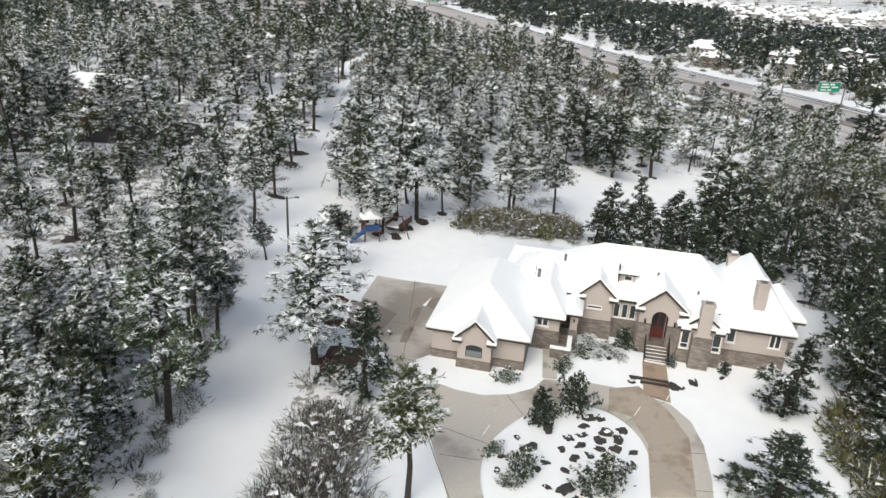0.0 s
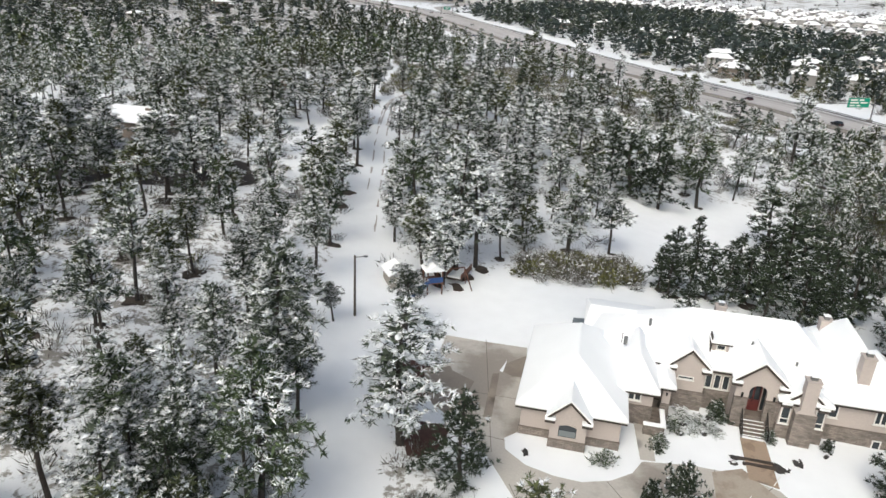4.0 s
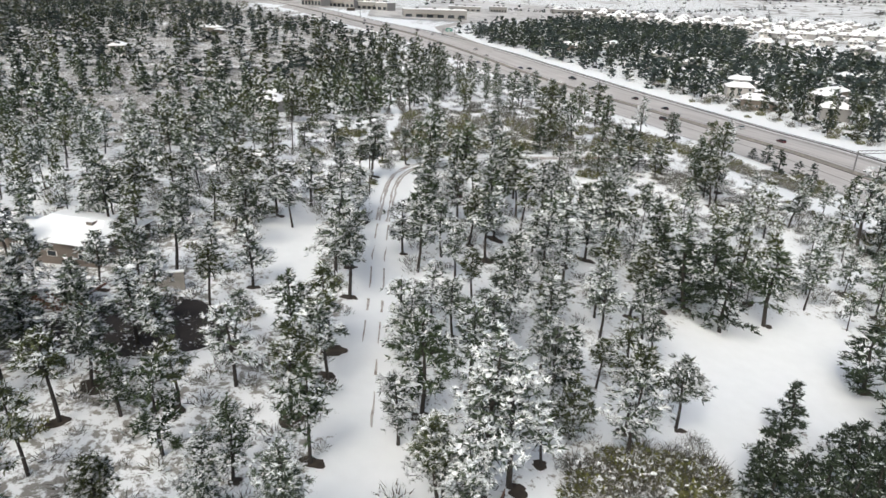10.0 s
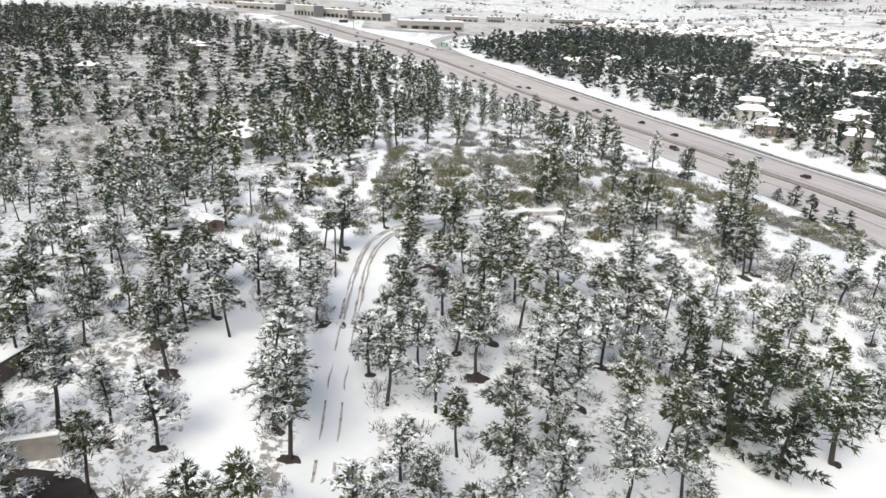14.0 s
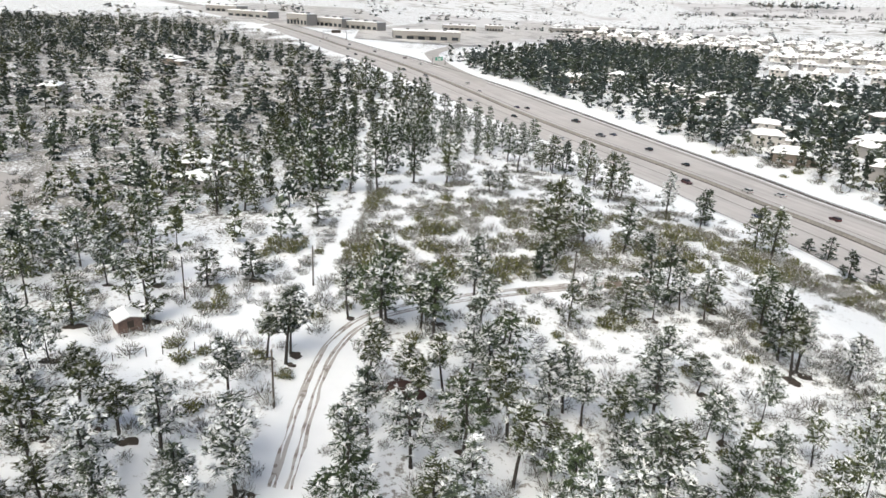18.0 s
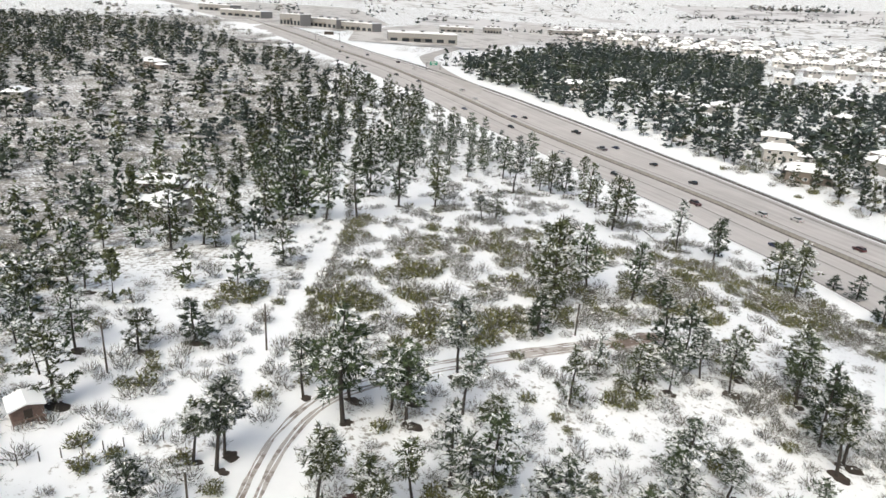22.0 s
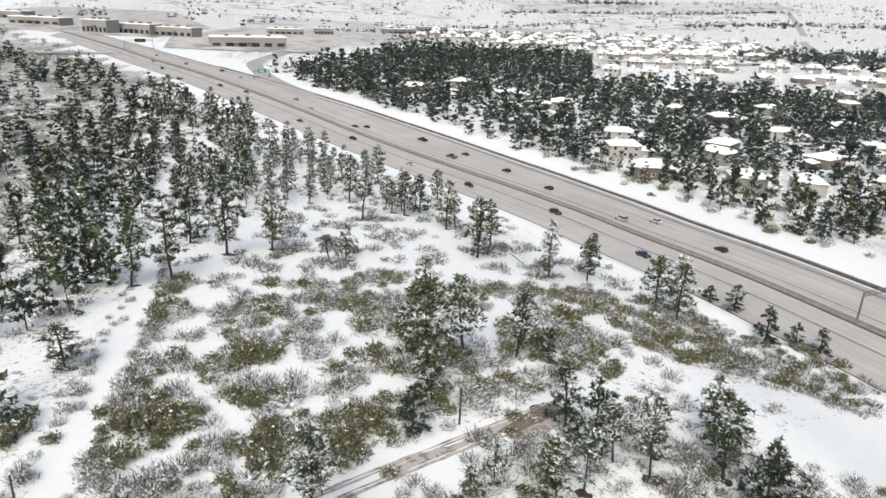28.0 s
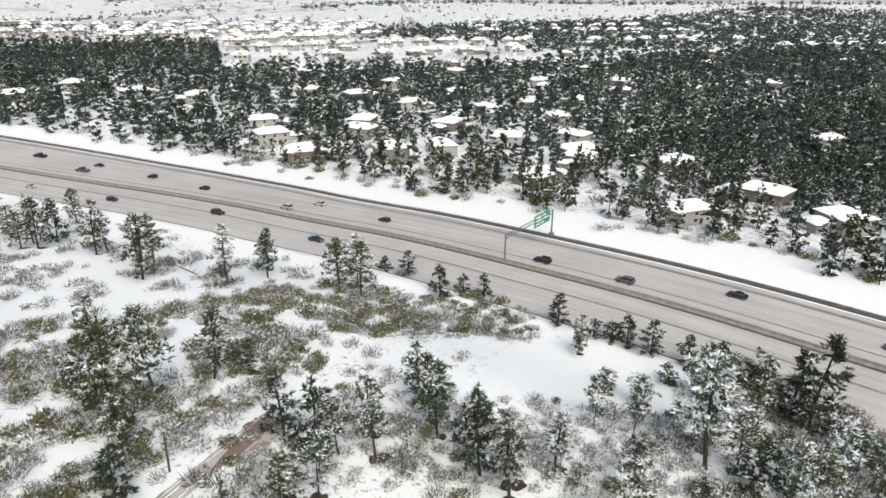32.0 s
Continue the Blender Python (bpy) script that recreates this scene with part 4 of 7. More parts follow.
# the trees nearest to the track and the yard are things, the others one wood
score = np.minimum(np.abs(near[:, 0] + 12), np.where(near[:, 1] < 75, np.abs(near[:, 0] - 36) + 12, 999)) + 0.4 * np.maximum(0, near[:, 1] - 90) + 0.7 * np.maximum(0, 40 - near[:, 1])
order = np.argsort(score)
for i in order[:150]:
    kind = int(rt.choice(7, p=[0.08, 0.34, 0.1, 0.4, 0.04, 0.03, 0.01] if near[i, 1] < 82 else [0.3, 0.3, 0.14, 0.16, 0.06, 0.03, 0.01]))
    if near[i, 0] > 20 and near[i, 1] < 128 or near[i, 0] < -36 and near[i, 1] > 110:
        kind = int(rt.choice([5, 4, 5, 6] if near[i, 0] > 0 else [1, 2, 3, 4]))
    plant(near[i, 0], near[i, 1], float(rt.uniform(6.5, 12)), kind, rt.uniform(0, 6.28), fat=0.86 if near[i, 1] < 76 else 1.0)


def wood(name, label, pts, protos, h0, h1, seed, mats, wide=1.0, pick=None):
    """Many trees in one mesh; each takes its needles from one of the given materials."""
    r = np.random.default_rng(seed)
    n = len(mats)
    acc = [[np.zeros((0, 3))] for _ in range(n + 2)]
    zs = land(pts[:, 0], pts[:, 1])
    for (px, py), pz in zip(pts, zs):
        nd, fl, wd, rg = protos[int(r.integers(len(protos))) if pick is None else pick(px, py, r)]
        s = r.uniform(h0, h1) / 10
        w, a = s ** 0.8 * wide * r.uniform(0.85, 1.15), r.uniform(0, 6.28)
        m = np.array([[w * math.cos(a), -w * math.sin(a), 0], [w * math.sin(a), w * math.cos(a), 0], [0, 0, s]])
        o = np.array([px, py, pz - 0.1])
        b, t = rg[0][0], rg[4][0]
        c3 = [np.array([0.16 * math.cos(q), 0.16 * math.sin(q), 0]) for q in (0, 2.1, 4.2)]
        stem = np.concatenate([[b + c3[i], b + c3[(i + 1) % 3], t] for i in range(3)])
        for k, g in ((int(r.integers(n)), nd), (n, fl), (n + 1, np.concatenate([wd, stem]))):
            acc[k].append(g @ m.T + o)
    me = tri_mesh(name, [np.concatenate(g) for g in acc], list(mats) + [TREE_SNOW, BARK])
    return tagged(new(name, me), label, "woods", kind="stuff")


rest = near[order[150:]]
dim = (rest[:, 0] > 24) & (rest[:, 1] < 104)
wood("pine_wood", "dense snow-dusted pine wood on the hillside", rest[~dim], LOW, 6, 11, 21, [PINE, PINE_OLIVE, PINE_GREY, PINE_GREY], wide=1.12, pick=lambda a, b, r: int(r.choice([0, 7, 1, 8, 1, 8, 2, 9, 3, 10, 4, 11])))
wood("pine_wood", "dark pine wood with little snow on its crowns", rest[dim], LOW, 7, 12.5, 29, [PINE_DARK, PINE_OLIVE, PINE, PINE_GREY], wide=1.1, pick=lambda a, b, r: int(r.choice([1, 2, 4, 5, 6, 9, 11, 12, 13])))

# the same woods go on to both sides and behind
outer = spots(3000, -150, 120, -30, 170, 6.0, 71)
x, y = outer.T
outer = outer[~open_ground(x, y) & ((x < -(0.72 * y + 12)) | (x > 0.64 * y + 18)) & (np.hypot(x, y - 20) > 26)]
wood("outer_wood", "snow-dusted pine wood beyond the yard", outer, FAR, 7, 12, 30, [PINE, PINE_DARK, PINE_GREY], wide=1.3)
west = spots(12000, -430, -26, 172, 720, 5.2, 6)
x, y = west.T
keep = ~open_ground(x, y) & (x > 5 - 0.76 * y) & ~near_line(x, y, [(-100, 215), (-106, 234), (-118, 241), (-96, 205), (-90, 196)], 9) & ~near_line(x, y, [(-72, 254), (-67, 233), (-58, 249)], 4.8)
keep &= x < np.where(y < 440, -30 - 0.05 * np.maximum(0, y - 300), -44 - 0.76 * (y - 440))
keep &= ~((x > -46) & (y < 235) & (rt.uniform(0, 1, len(x)) < 0.2))
keep &= (np.array([noise.noise((a / 16, b / 16, 6.0)) for a, b in zip(x, y)]) + rt.uniform(-0.25, 0.25, len(x)) > -0.2) | (x < -0.4 * y - 30)
keep &= ~near_line(x, y, placed, 3.0)
keep &= (y < 300) | (rt.uniform(0, 1, len(x)) < 0.62)
west = west[keep]
close = west[:, 1] < 300
wood("west_wood", "pine wood with snow on its crowns", west[close], THIN, 5, 10.5, 22, [PINE, PINE_OLIVE, PINE_GREY, PINE_FAR], wide=1.2)
wood("far_west_wood", "distant pine wood below the highway", west[~close], WHITE, 4.5, 9.5, 23, [PINE_HAZE, PINE_FAR, PINE_OLIVE, PINE_GREY], wide=1.5)
strip_n = spots(500, -34, 34, 290, 430, 5.5, 8)
x, y = strip_n.T
strip_n = strip_n[~open_ground(x, y) & (rt.uniform(0, 1, len(x)) < 0.5) & (x < 24 - 0.5 * (y - 330)) & ~near_line(x, y, placed, 3)]
wood("verge_wood", "loose row of pines along the highway", strip_n, LOW, 6, 11, 24, [PINE, PINE_DARK, PINE_GREY], pick=lambda a, b, r: int(r.choice([2, 4, 5, 6, 9, 11, 12])))

path_wood = spots(1500, -70, -16, 222, 425, 6.3, 66)
x, y = path_wood.T
path_wood = path_wood[~open_ground(x, y) & ~near_line(x, y, placed, 3.0) & ((x < -33) | (y > 300) & (x < -16)) & ~near_line(x, y, [(-72, 254), (-67, 233), (-58, 249)], 6)]
wood("path_wood", "dark snow-flecked pines crowding beside the straight path", path_wood, THIN, 5.5, 9.5, 67, [PINE, PINE_DARK, PINE_OLIVE], wide=1.15, pick=lambda a, b, r: int(r.choice([2, 4, 5, 9, 11, 12])))
bank = spots(700, -40, 36, 250, 376, 5.2, 68)
x, y = bank.T
bank = bank[inside(VERGE, x, y) & ~open_ground(x, y) & ~near_line(x, y, placed, 3.2) & (rt.uniform(0, 1, len(x)) < 0.7)]
wood("bank_wood", "loose stand of pines on the bank of the highway", bank, LOW, 6.5, 11, 69, [PINE, PINE_DARK, PINE_GREY], pick=lambda a, b, r: int(r.choice([2, 4, 5, 9, 11])))

# ---- driveway, walks and beds ----
from mathutils import geometry


def concrete(name, dry, wet, scale=0.22, edge=0.02):
    """Concrete with wet stains and finer mottling."""
    m = bpy.data.materials.new(name)
    m.use_nodes = True
    n, l = m.node_tree.nodes, m.node_tree.links
    b = n["Principled BSDF"]
    tc = n.new("ShaderNodeTexCoord")
    a, c, mx, mr = n.new("ShaderNodeTexNoise"), n.new("ShaderNodeTexNoise"), n.new("ShaderNodeMixRGB"), n.new("ShaderNodeValToRGB")
    a.inputs["Scale"].default_value, a.inputs["Detail"].default_value, a.inputs["Roughness"].default_value = scale, 5, 0.55
    c.inputs["Scale"].default_value, c.inputs["Detail"].default_value = 7, 6
    mr.color_ramp.elements[0].position, mr.color_ramp.elements[1].position = 0.45 - edge, 0.45 + edge
    l.new(tc.outputs["Object"], a.inputs["Vector"]), l.new(tc.outputs["Object"], c.inputs["Vector"])
    l.new(a.outputs[0], mr.inputs[0])
    l.new(mr.outputs[0], mx.inputs[0])
    mx.inputs[1].default_value, mx.inputs[2].default_value = (*wet, 1), (*dry, 1)
    ov = n.new("ShaderNodeMixRGB")
    ov.blend_type, ov.inputs[0].default_value = "OVERLAY", 0.14
    l.new(mx.outputs[0], ov.inputs[1]), l.new(c.outputs[0], ov.inputs[2])
    l.new(ov.outputs[0], b.inputs["Base Color"])
    rr = n.new("ShaderNodeMapRange")
    rr.inputs[3].default_value, rr.inputs[4].default_value = 0.45, 0.9
    l.new(mr.outputs[0], rr.inputs[0]), l.new(rr.outputs[0], b.inputs["Roughness"])
    return m


DRIVE = concrete("driveway_concrete", (0.475, 0.445, 0.405), (0.3, 0.265, 0.23), 0.15, 0.04)
PAVER = concrete("brown_walk", (0.33, 0.25, 0.185), (0.235, 0.17, 0.12), 0.6)
WET_PATCH = concrete("wet_concrete", (0.26, 0.225, 0.19), (0.2, 0.165, 0.14), 0.5, 0.08)
TREE_SNOW_PLAIN = material("settled_snow", (0.88, 0.89, 0.91), 0.7, 2.0, 0.04, 0.2)
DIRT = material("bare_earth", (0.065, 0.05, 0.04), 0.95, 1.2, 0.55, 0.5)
MUD = concrete("muddy_ruts", (0.47, 0.44, 0.42), (0.25, 0.21, 0.19), 0.9)
WET_ASPHALT = material("wet_asphalt", (0.04, 0.032, 0.03), 0.75, 0.5, 0.5, 0.2)


def sheet(name, outer, holes, lift, mat, step=2.0, parent=None):
    """A surface that lies on the land inside an outline."""
    def dense(poly):
        p, out = np.array(poly, float), []
        for i in range(len(p)):
            q = p[(i + 1) % len(p)]
            n = max(1, int(np.hypot(*(q - p[i])) / step))
            out += [tuple(p[i] + (q - p[i]) * k / n) for k in range(n)]
        return out
    loops = [dense(outer)] + [dense(h) for h in holes]
    pts, edges = [], []
    for lp in loops:
        s = len(pts)
        pts += lp
        edges += [(s + i, s + (i + 1) % len(lp)) for i in range(len(lp))]
    o = np.array(outer)
    g = np.stack(np.meshgrid(np.arange(o[:, 0].min(), o[:, 0].max(), step), np.arange(o[:, 1].min(), o[:, 1].max(), step)), -1).reshape(-1, 2)
    g = g[inside(outer, g[:, 0], g[:, 1])]
    pts += [tuple(p) for p in g]
    v, _, f, *_ = geometry.delaunay_2d_cdt([Vector(p) for p in pts], edges, [], 0, 1e-4)
    v = np.array([tuple(p) for p in v])
    c = np.array([v[list(t)].mean(0) for t in f])
    k = inside(outer, c[:, 0], c[:, 1])
    for h in holes:
        k &= ~inside(h, c[:, 0], c[:, 1])
    z = land(v[:, 0], v[:, 1]) + lift
    f = [t for t, kk in zip(f, k) if kk]
    return mesh_object(name, np.column_stack([v, z]), f, mat, parent, smooth=True)


def smooth_loop(poly, n=5):
    p, out = np.array(poly, float), []
    for i in range(len(p)):
        a, b, c, d = p[i - 1], p[i], p[(i + 1) % len(p)], p[(i + 2) % len(p)]
        for k in range(n):
            t = k / n
            out.append(tuple(0.5 * (2 * b + (c - a) * t + (2 * a - 5 * b + 4 * c - d) * t * t + (3 * b - a - 3 * c + d) * t ** 3)))
    return out


ISLAND = smooth_loop([(2.9, 34.9), (3.8, 37.6), (6, 40.2), (9, 41.8), (11.65, 41.7), (13.4, 40), (14.06, 37.4), (13.6, 33), (11.5, 28.5), (8, 27), (4.5, 29.5), (3, 32)], 4)
BED_EDGE = [(-1.95, 46.9), (-1.95, 45.6), (-0.6, 44.0), (1.3, 43.0), (3.2, 42.5), (5.3, 42.8), (7.0, 43.7), (8.0, 45.0)]
DRIVE_OUT = [(-6.7, 61.4), (0.9, 59.9), (-0.8, 47.75)] + BED_EDGE + [(9.4, 45.0), (11.5, 45.0), (13.5, 44.6), (15.4, 43.9), (17.2, 42.9), (18.1, 41), (18.2, 38.5), (17.6, 35), (16.6, 31.5), (14.5, 27), (12, 23.5), (8, 19), (2, 14), (-3, 14), (-0.6, 22), (0.5, 27), (0.8, 32.1), (-0.5, 37.75), (-2.6, 43), (-4.6, 47.8), (-6.2, 52), (-7.6, 56.4)]
driveway = tagged(sheet("driveway", DRIVE_OUT, [ISLAND], 0.07, DRIVE, 1.5), "stained grey-brown concrete driveway with wet patches", "driveway", kind="structure")
JOINT = material("joint", (0.19, 0.165, 0.145), 0.95, 3, 0.3, 0)
for (a, b) in (((-5.9, 52.9), (-0.2, 51.8)), ((-3.0, 45.2), (-2.9, 61.0)), ((-4.2, 47.3), (-1.9, 46.6)), ((0.2, 35.8), (2.9, 35.4)), ((-1.0, 39.2), (3.5, 37.0)), ((0.9, 31.5), (3.1, 31.8)), ((1.2, 31.0), (-1.9, 42.0)), ((14.1, 37.4), (18.1, 37.6)), ((13.6, 34.0), (17.4, 34.0)), ((13.2, 40.3), (16.8, 43.2)), ((10.0, 41.9), (9.9, 45.0)), ((12.2, 41.3), (13.2, 44.7)), ((15.9, 37.5), (15.5, 33.0)), ((6.0, 40.4), (5.0, 42.7))):
    a, b = np.array(a), np.array(b)
    n = (b - a)[::-1] * [1, -1] / np.hypot(*(b - a)) * 0.025
    k = np.linspace(0, 1, 9)[:, None]
    e = np.vstack([a + (b - a) * k + n, a + (b - a) * k - n])
    part("joint", np.column_stack([e, land(e[:, 0], e[:, 1]) + 0.078]), [(i, i + 1, 10 + i, 9 + i) for i in range(8)], JOINT, driveway)
tagged(sheet("walkway", [(16.45, 48.6), (18.3, 48.2), (17.25, 43.1), (15.4, 43.95)], [], 0.085, PAVER, 0.8), "brown concrete walk to the front steps", "walkway", kind="structure")
tagged(sheet("side_walkway", [(8.4, 49.6), (9.6, 49.2), (9.0, 45.1), (7.9, 45.2)], [], 0.085, DRIVE, 0.8), "narrow concrete walk to the side stair", "walkway", kind="structure")


for k in range(2):
    tm_ = tagged(new("step_timber"), "dark timber step across the brown walk", "step", "timber steps of the walk")
    tm_.matrix_world = pose(16.69, 45.92 - 0.55 * k, float(land(16.69, 45.92)) + 0.06, 0, 0, -12)
    block("timber", (-1.15, 1.15), (-0.11, 0.11), (-0.1, 0.14), TRIM_BROWN, tm_, bevel=0.02)
for poly in ([[[-8.4, 55.6], [-6.2, 56.3], [-6.0, 55.6], [-4.1, 54.1], [-4.6, 52.6], [-5.1, 51.2], [-6.2, 49.2], [-7.6, 50.7], [-8.4, 53.7]], [[-1.2, 57.1], [1.1, 58.8], [0.2, 55.0], [-0.8, 55.1], [-1.7, 55.9]], [[-2.5, 55.4], [-1.9, 55.5], [-2.8, 49.4], [-3.5, 49.3]]]):
    tagged(sheet("wet_patch", [tuple(p) for p in poly], [], 0.084, WET_PATCH, 1.0, driveway), "dark wet patch on the concrete")
RUST = concrete("rust_stained_concrete", (0.37, 0.32, 0.265), (0.26, 0.205, 0.16), 0.5, 0.05)
tagged(sheet("stained_slab", [(12.9, 44.4), (15.3, 45.0), (16.8, 42.2), (17.4, 39.1), (16.1, 33.4), (13.2, 33.1), (14.3, 38.2), (13.8, 41.1), (12.3, 41.7)], [], 0.082, RUST, 1.0, driveway), "brown rust-stained concrete slabs")
heap = sheet("snow_lump", [(-1.9, 55.8), (-1.6, 55.6), (-1.4, 56.4), (-1.1, 57.6), (-1.4, 56.9)], [], 0.13, TREE_SNOW_PLAIN, 0.5)
tagged(heap, "small lump of shovelled snow on the driveway", "snow")
pa_, pb_ = (HOUSE.matrix_world @ Vector((2.75, 12.6, 0))), (HOUSE.matrix_world @ Vector((4.0, 19.2, 0)))
pc_, pd_ = (HOUSE.matrix_world @ Vector((4.0, 12.6, 0))), (HOUSE.matrix_world @ Vector((2.9, 19.0, 0)))
tagged(sheet("patio", [(q.x, q.y) for q in (pa_, pc_, pb_, pd_)], [], 0.3, BLIND, 1.0), "grey wet patio slab behind the garage", "patio", kind="structure")
# ---- stones, shrubs and small things of the front garden ----
ROCK = material("dark_rock", (0.055, 0.05, 0.048), 0.9, 4, 0.5, 0.5)


def rock(x, y, r, seed, flat=0.6):
    q = np.random.default_rng(seed)
    bm = bmesh.new()
    bmesh.ops.create_icosphere(bm, subdivisions=2, radius=1)
    slim, q0 = q.uniform(0.5, 0.95), Vector((seed * 3.1, 0, 0))
    for v in bm.verts:
        f = 1 + 0.85 * noise.noise(v.co * 1.9 + q0) + 0.3 * noise.noise(v.co * 4.5 + q0)
        v.co = Vector((v.co.x * r * f * 1.15, v.co.y * r * slim * f, v.co.z * r * flat * f))
    me = bpy.data.meshes.new("rock")
    bm.to_mesh(me), bm.free()
    me.materials.append(ROCK)
    ob = tagged(new("rock", me), "dark jagged garden stone lying in snow", "rock", "rocks of the garden bed")
    z = float(land(x, y))
    ob.matrix_world = pose(x, y, z + r * 0.12, 0, 0, q.uniform(0, 360))
    if seed % 5 > 1:
        return
    bm = bmesh.new()
    bmesh.ops.create_icosphere(bm, subdivisions=2, radius=1)
    for v in bm.verts:
        f = 1 + 1.1 * noise.noise(v.co * 2.4 + Vector((seed + 9, 0, 0)))
        v.co = Vector((v.co.x * r * 0.5 * f + r * 0.2, v.co.y * r * 0.42 * f, max(-0.3, v.co.z) * r * 0.16 + r * flat * 0.72))
    me = bpy.data.meshes.new("snow_cap")
    bm.to_mesh(me), bm.free()
    me.materials.append(TREE_SNOW_PLAIN)
    new("snow_cap", me).parent = ob


ROCKS = [(12.3, 49.6, 0.5), (13.0, 50.8, 0.5), (14.0, 49.8, 0.45), (14.6, 50.6, 0.5), (11.8, 48.6, 0.4), (13.7, 48.8, 0.4), (15.0, 49.3, 0.4), (15.2, 46.2, 0.5), (18.1, 45.3, 0.5), (19.8, 46.0, 0.5), (9.9, 38.6, 0.5), (10.9, 37.3, 0.45), (12.0, 37.4, 0.5), (11.3, 36.6, 0.4), (10.1, 36.6, 0.4), (8.9, 38.2, 0.45), (8.3, 37.0, 0.35), (9.2, 34.2, 0.45), (7.0, 35.6, 0.4), (6.9, 33.4, 0.35), (12.6, 36.0, 0.4), (5.2, 36.2, 0.35), (9.0, 36.2, 0.45), (8.2, 35.0, 0.4), (11.6, 39.0, 0.7), (12.3, 38.4, 0.6), (11.0, 38.2, 0.55), (12.8, 39.4, 0.5), (10.2, 39.6, 0.5), (10.6, 40.5, 0.6), (11.5, 40.6, 0.5), (9.6, 37.5, 0.5),
         (8.0, 33.2, 0.7), (8.7, 32.4, 0.6), (7.5, 32.0, 0.5), (9.3, 33.0, 0.5), (6.3, 37.0, 0.55), (7.6, 39.0, 0.6), (4.2, 35.9, 0.35), (3.9, 34.6, 0.3), (11.9, 35.2, 0.5), (6.4, 34.9, 0.35),
         (13.1, 37.2, 0.4), (-0.5, 45.3, 0.45), (14.9, 45.6, 0.4), (18.6, 45.2, 0.4), (19.9, 46.0, 0.45), (22.4, 47.0, 0.3), (10.6, 35.9, 0.4), (5.4, 37.9, 0.3)]
for k, (x, y, r) in enumerate(ROCKS):
    rock(x, y, r * 0.72, k + 1)


def shrub(x, y, h, w, kind, label):
    root = tagged(new("shrub"), label, "shrub", "shrubs of the front garden")
    z = float(land(x, y)) - 0.08
    root.matrix_world = Matrix.Translation((x, y, z)) @ Matrix.Rotation(x * 7 + y, 4, "Z") @ Matrix.Diagonal((w, w, h, 1))
    new("foliage", SHRUBS[kind]).parent = root


SHRUBS = []
for k, (sn, mat) in enumerate(((0.12, PINE_DARK), (0.3, PINE), (0.75, PINE))):
    nd, fl, wd, rg = pine_parts(140 + k, 420, 9, 0.85, sn * 1.2, 2.9, 0.0, 10.0, 0.05, wide=0.42, lump=0.3)
    SHRUBS.append(tri_mesh("foliage", [nd * 0.1, fl * 0.1, wd * 0.1], [mat, TREE_SNOW, BARK]))
plant(20.7, 33.5, 5.4, 6, 1.0, fat=1.8)
for x, y, h, w, k, lb in ((7.1, 39.7, 2.3, 1.1, 0, "dark green young pine among rocks"), (9.8, 41.3, 2.6, 1.25, 0, "dark green young pine among rocks"), (5.4, 34.2, 1.9, 1.1, 1, "dark snow-flecked mugo pine"), (10.3, 33.6, 2.2, 1.4, 1, "dark snow-flecked mugo pine"),
                            (8.0, 40.4, 1.2, 0.9, 1, "low snow-flecked conifer among garden rocks"), (3.7, 36.4, 0.7, 0.7, 1, "small dry shrub in the snow"), (4.4, 33.4, 0.6, 0.6, 1, "small dry shrub in the snow"), (5.1, 44.6, 1.1, 0.8, 1, "bare dark shrub beside the garage"), (9.9, 47.3, 0.8, 0.8, 1, "snow-capped shrub by the stair wall"), (9.4, 46.4, 0.6, 0.6, 0, "small dark shrub standing in snow"),
                            (11.4, 49.2, 0.8, 0.9, 1, "snow-laden shrub below the house wall"), (12.4, 50.4, 0.9, 1.0, 2, "snow-laden shrub below the house wall"), (13.6, 50.0, 0.8, 0.9, 2, "snow-laden shrub below the house wall"), (14.4, 49.0, 0.7, 0.8, 2, "snow-laden shrub below the house wall"), (15.4, 50.9, 1.3, 1.1, 0, "dark shrub beside the entrance"), (12.9, 48.9, 0.6, 0.8, 2, "snow-laden shrub below the house wall"),
                            (18.7, 48.4, 0.9, 0.6, 1, "small shrub beside the front steps"), (22.9, 47.9, 0.8, 0.6, 0, "small dark shrub at the wing's corner")):
    shrub(x, y, h * 1.25, w * 1.7, k, lb)
for k, (x, y) in enumerate(((3.0, 37.9), (16.9, 43.4), (14.0, 41.2))):
    z = float(land(x, y))
    mk = tagged(new("driveway_marker"), "white marker stake beside the driveway", "marker", "stakes along the driveway")
    mk.matrix_world = pose(x, y, z)
    tube("stake", (0, 0, -0.1), (0.5, 0.3, 0.7), 0.04, 0.03, WHITE_PAINT, mk)

# ---- playhouse and climbing frame behind the yard ----
BLUE = material("blue_plastic", (0.02, 0.07, 0.22), 0.5, 3, 0.2, 0.05)
REDWOOD = material("weathered_redwood", (0.16, 0.075, 0.05), 0.85, 5, 0.4, 0.2)
GREY_WOOD = material("grey_boards", (0.33, 0.31, 0.28), 0.9, 5, 0.25, 0.2)


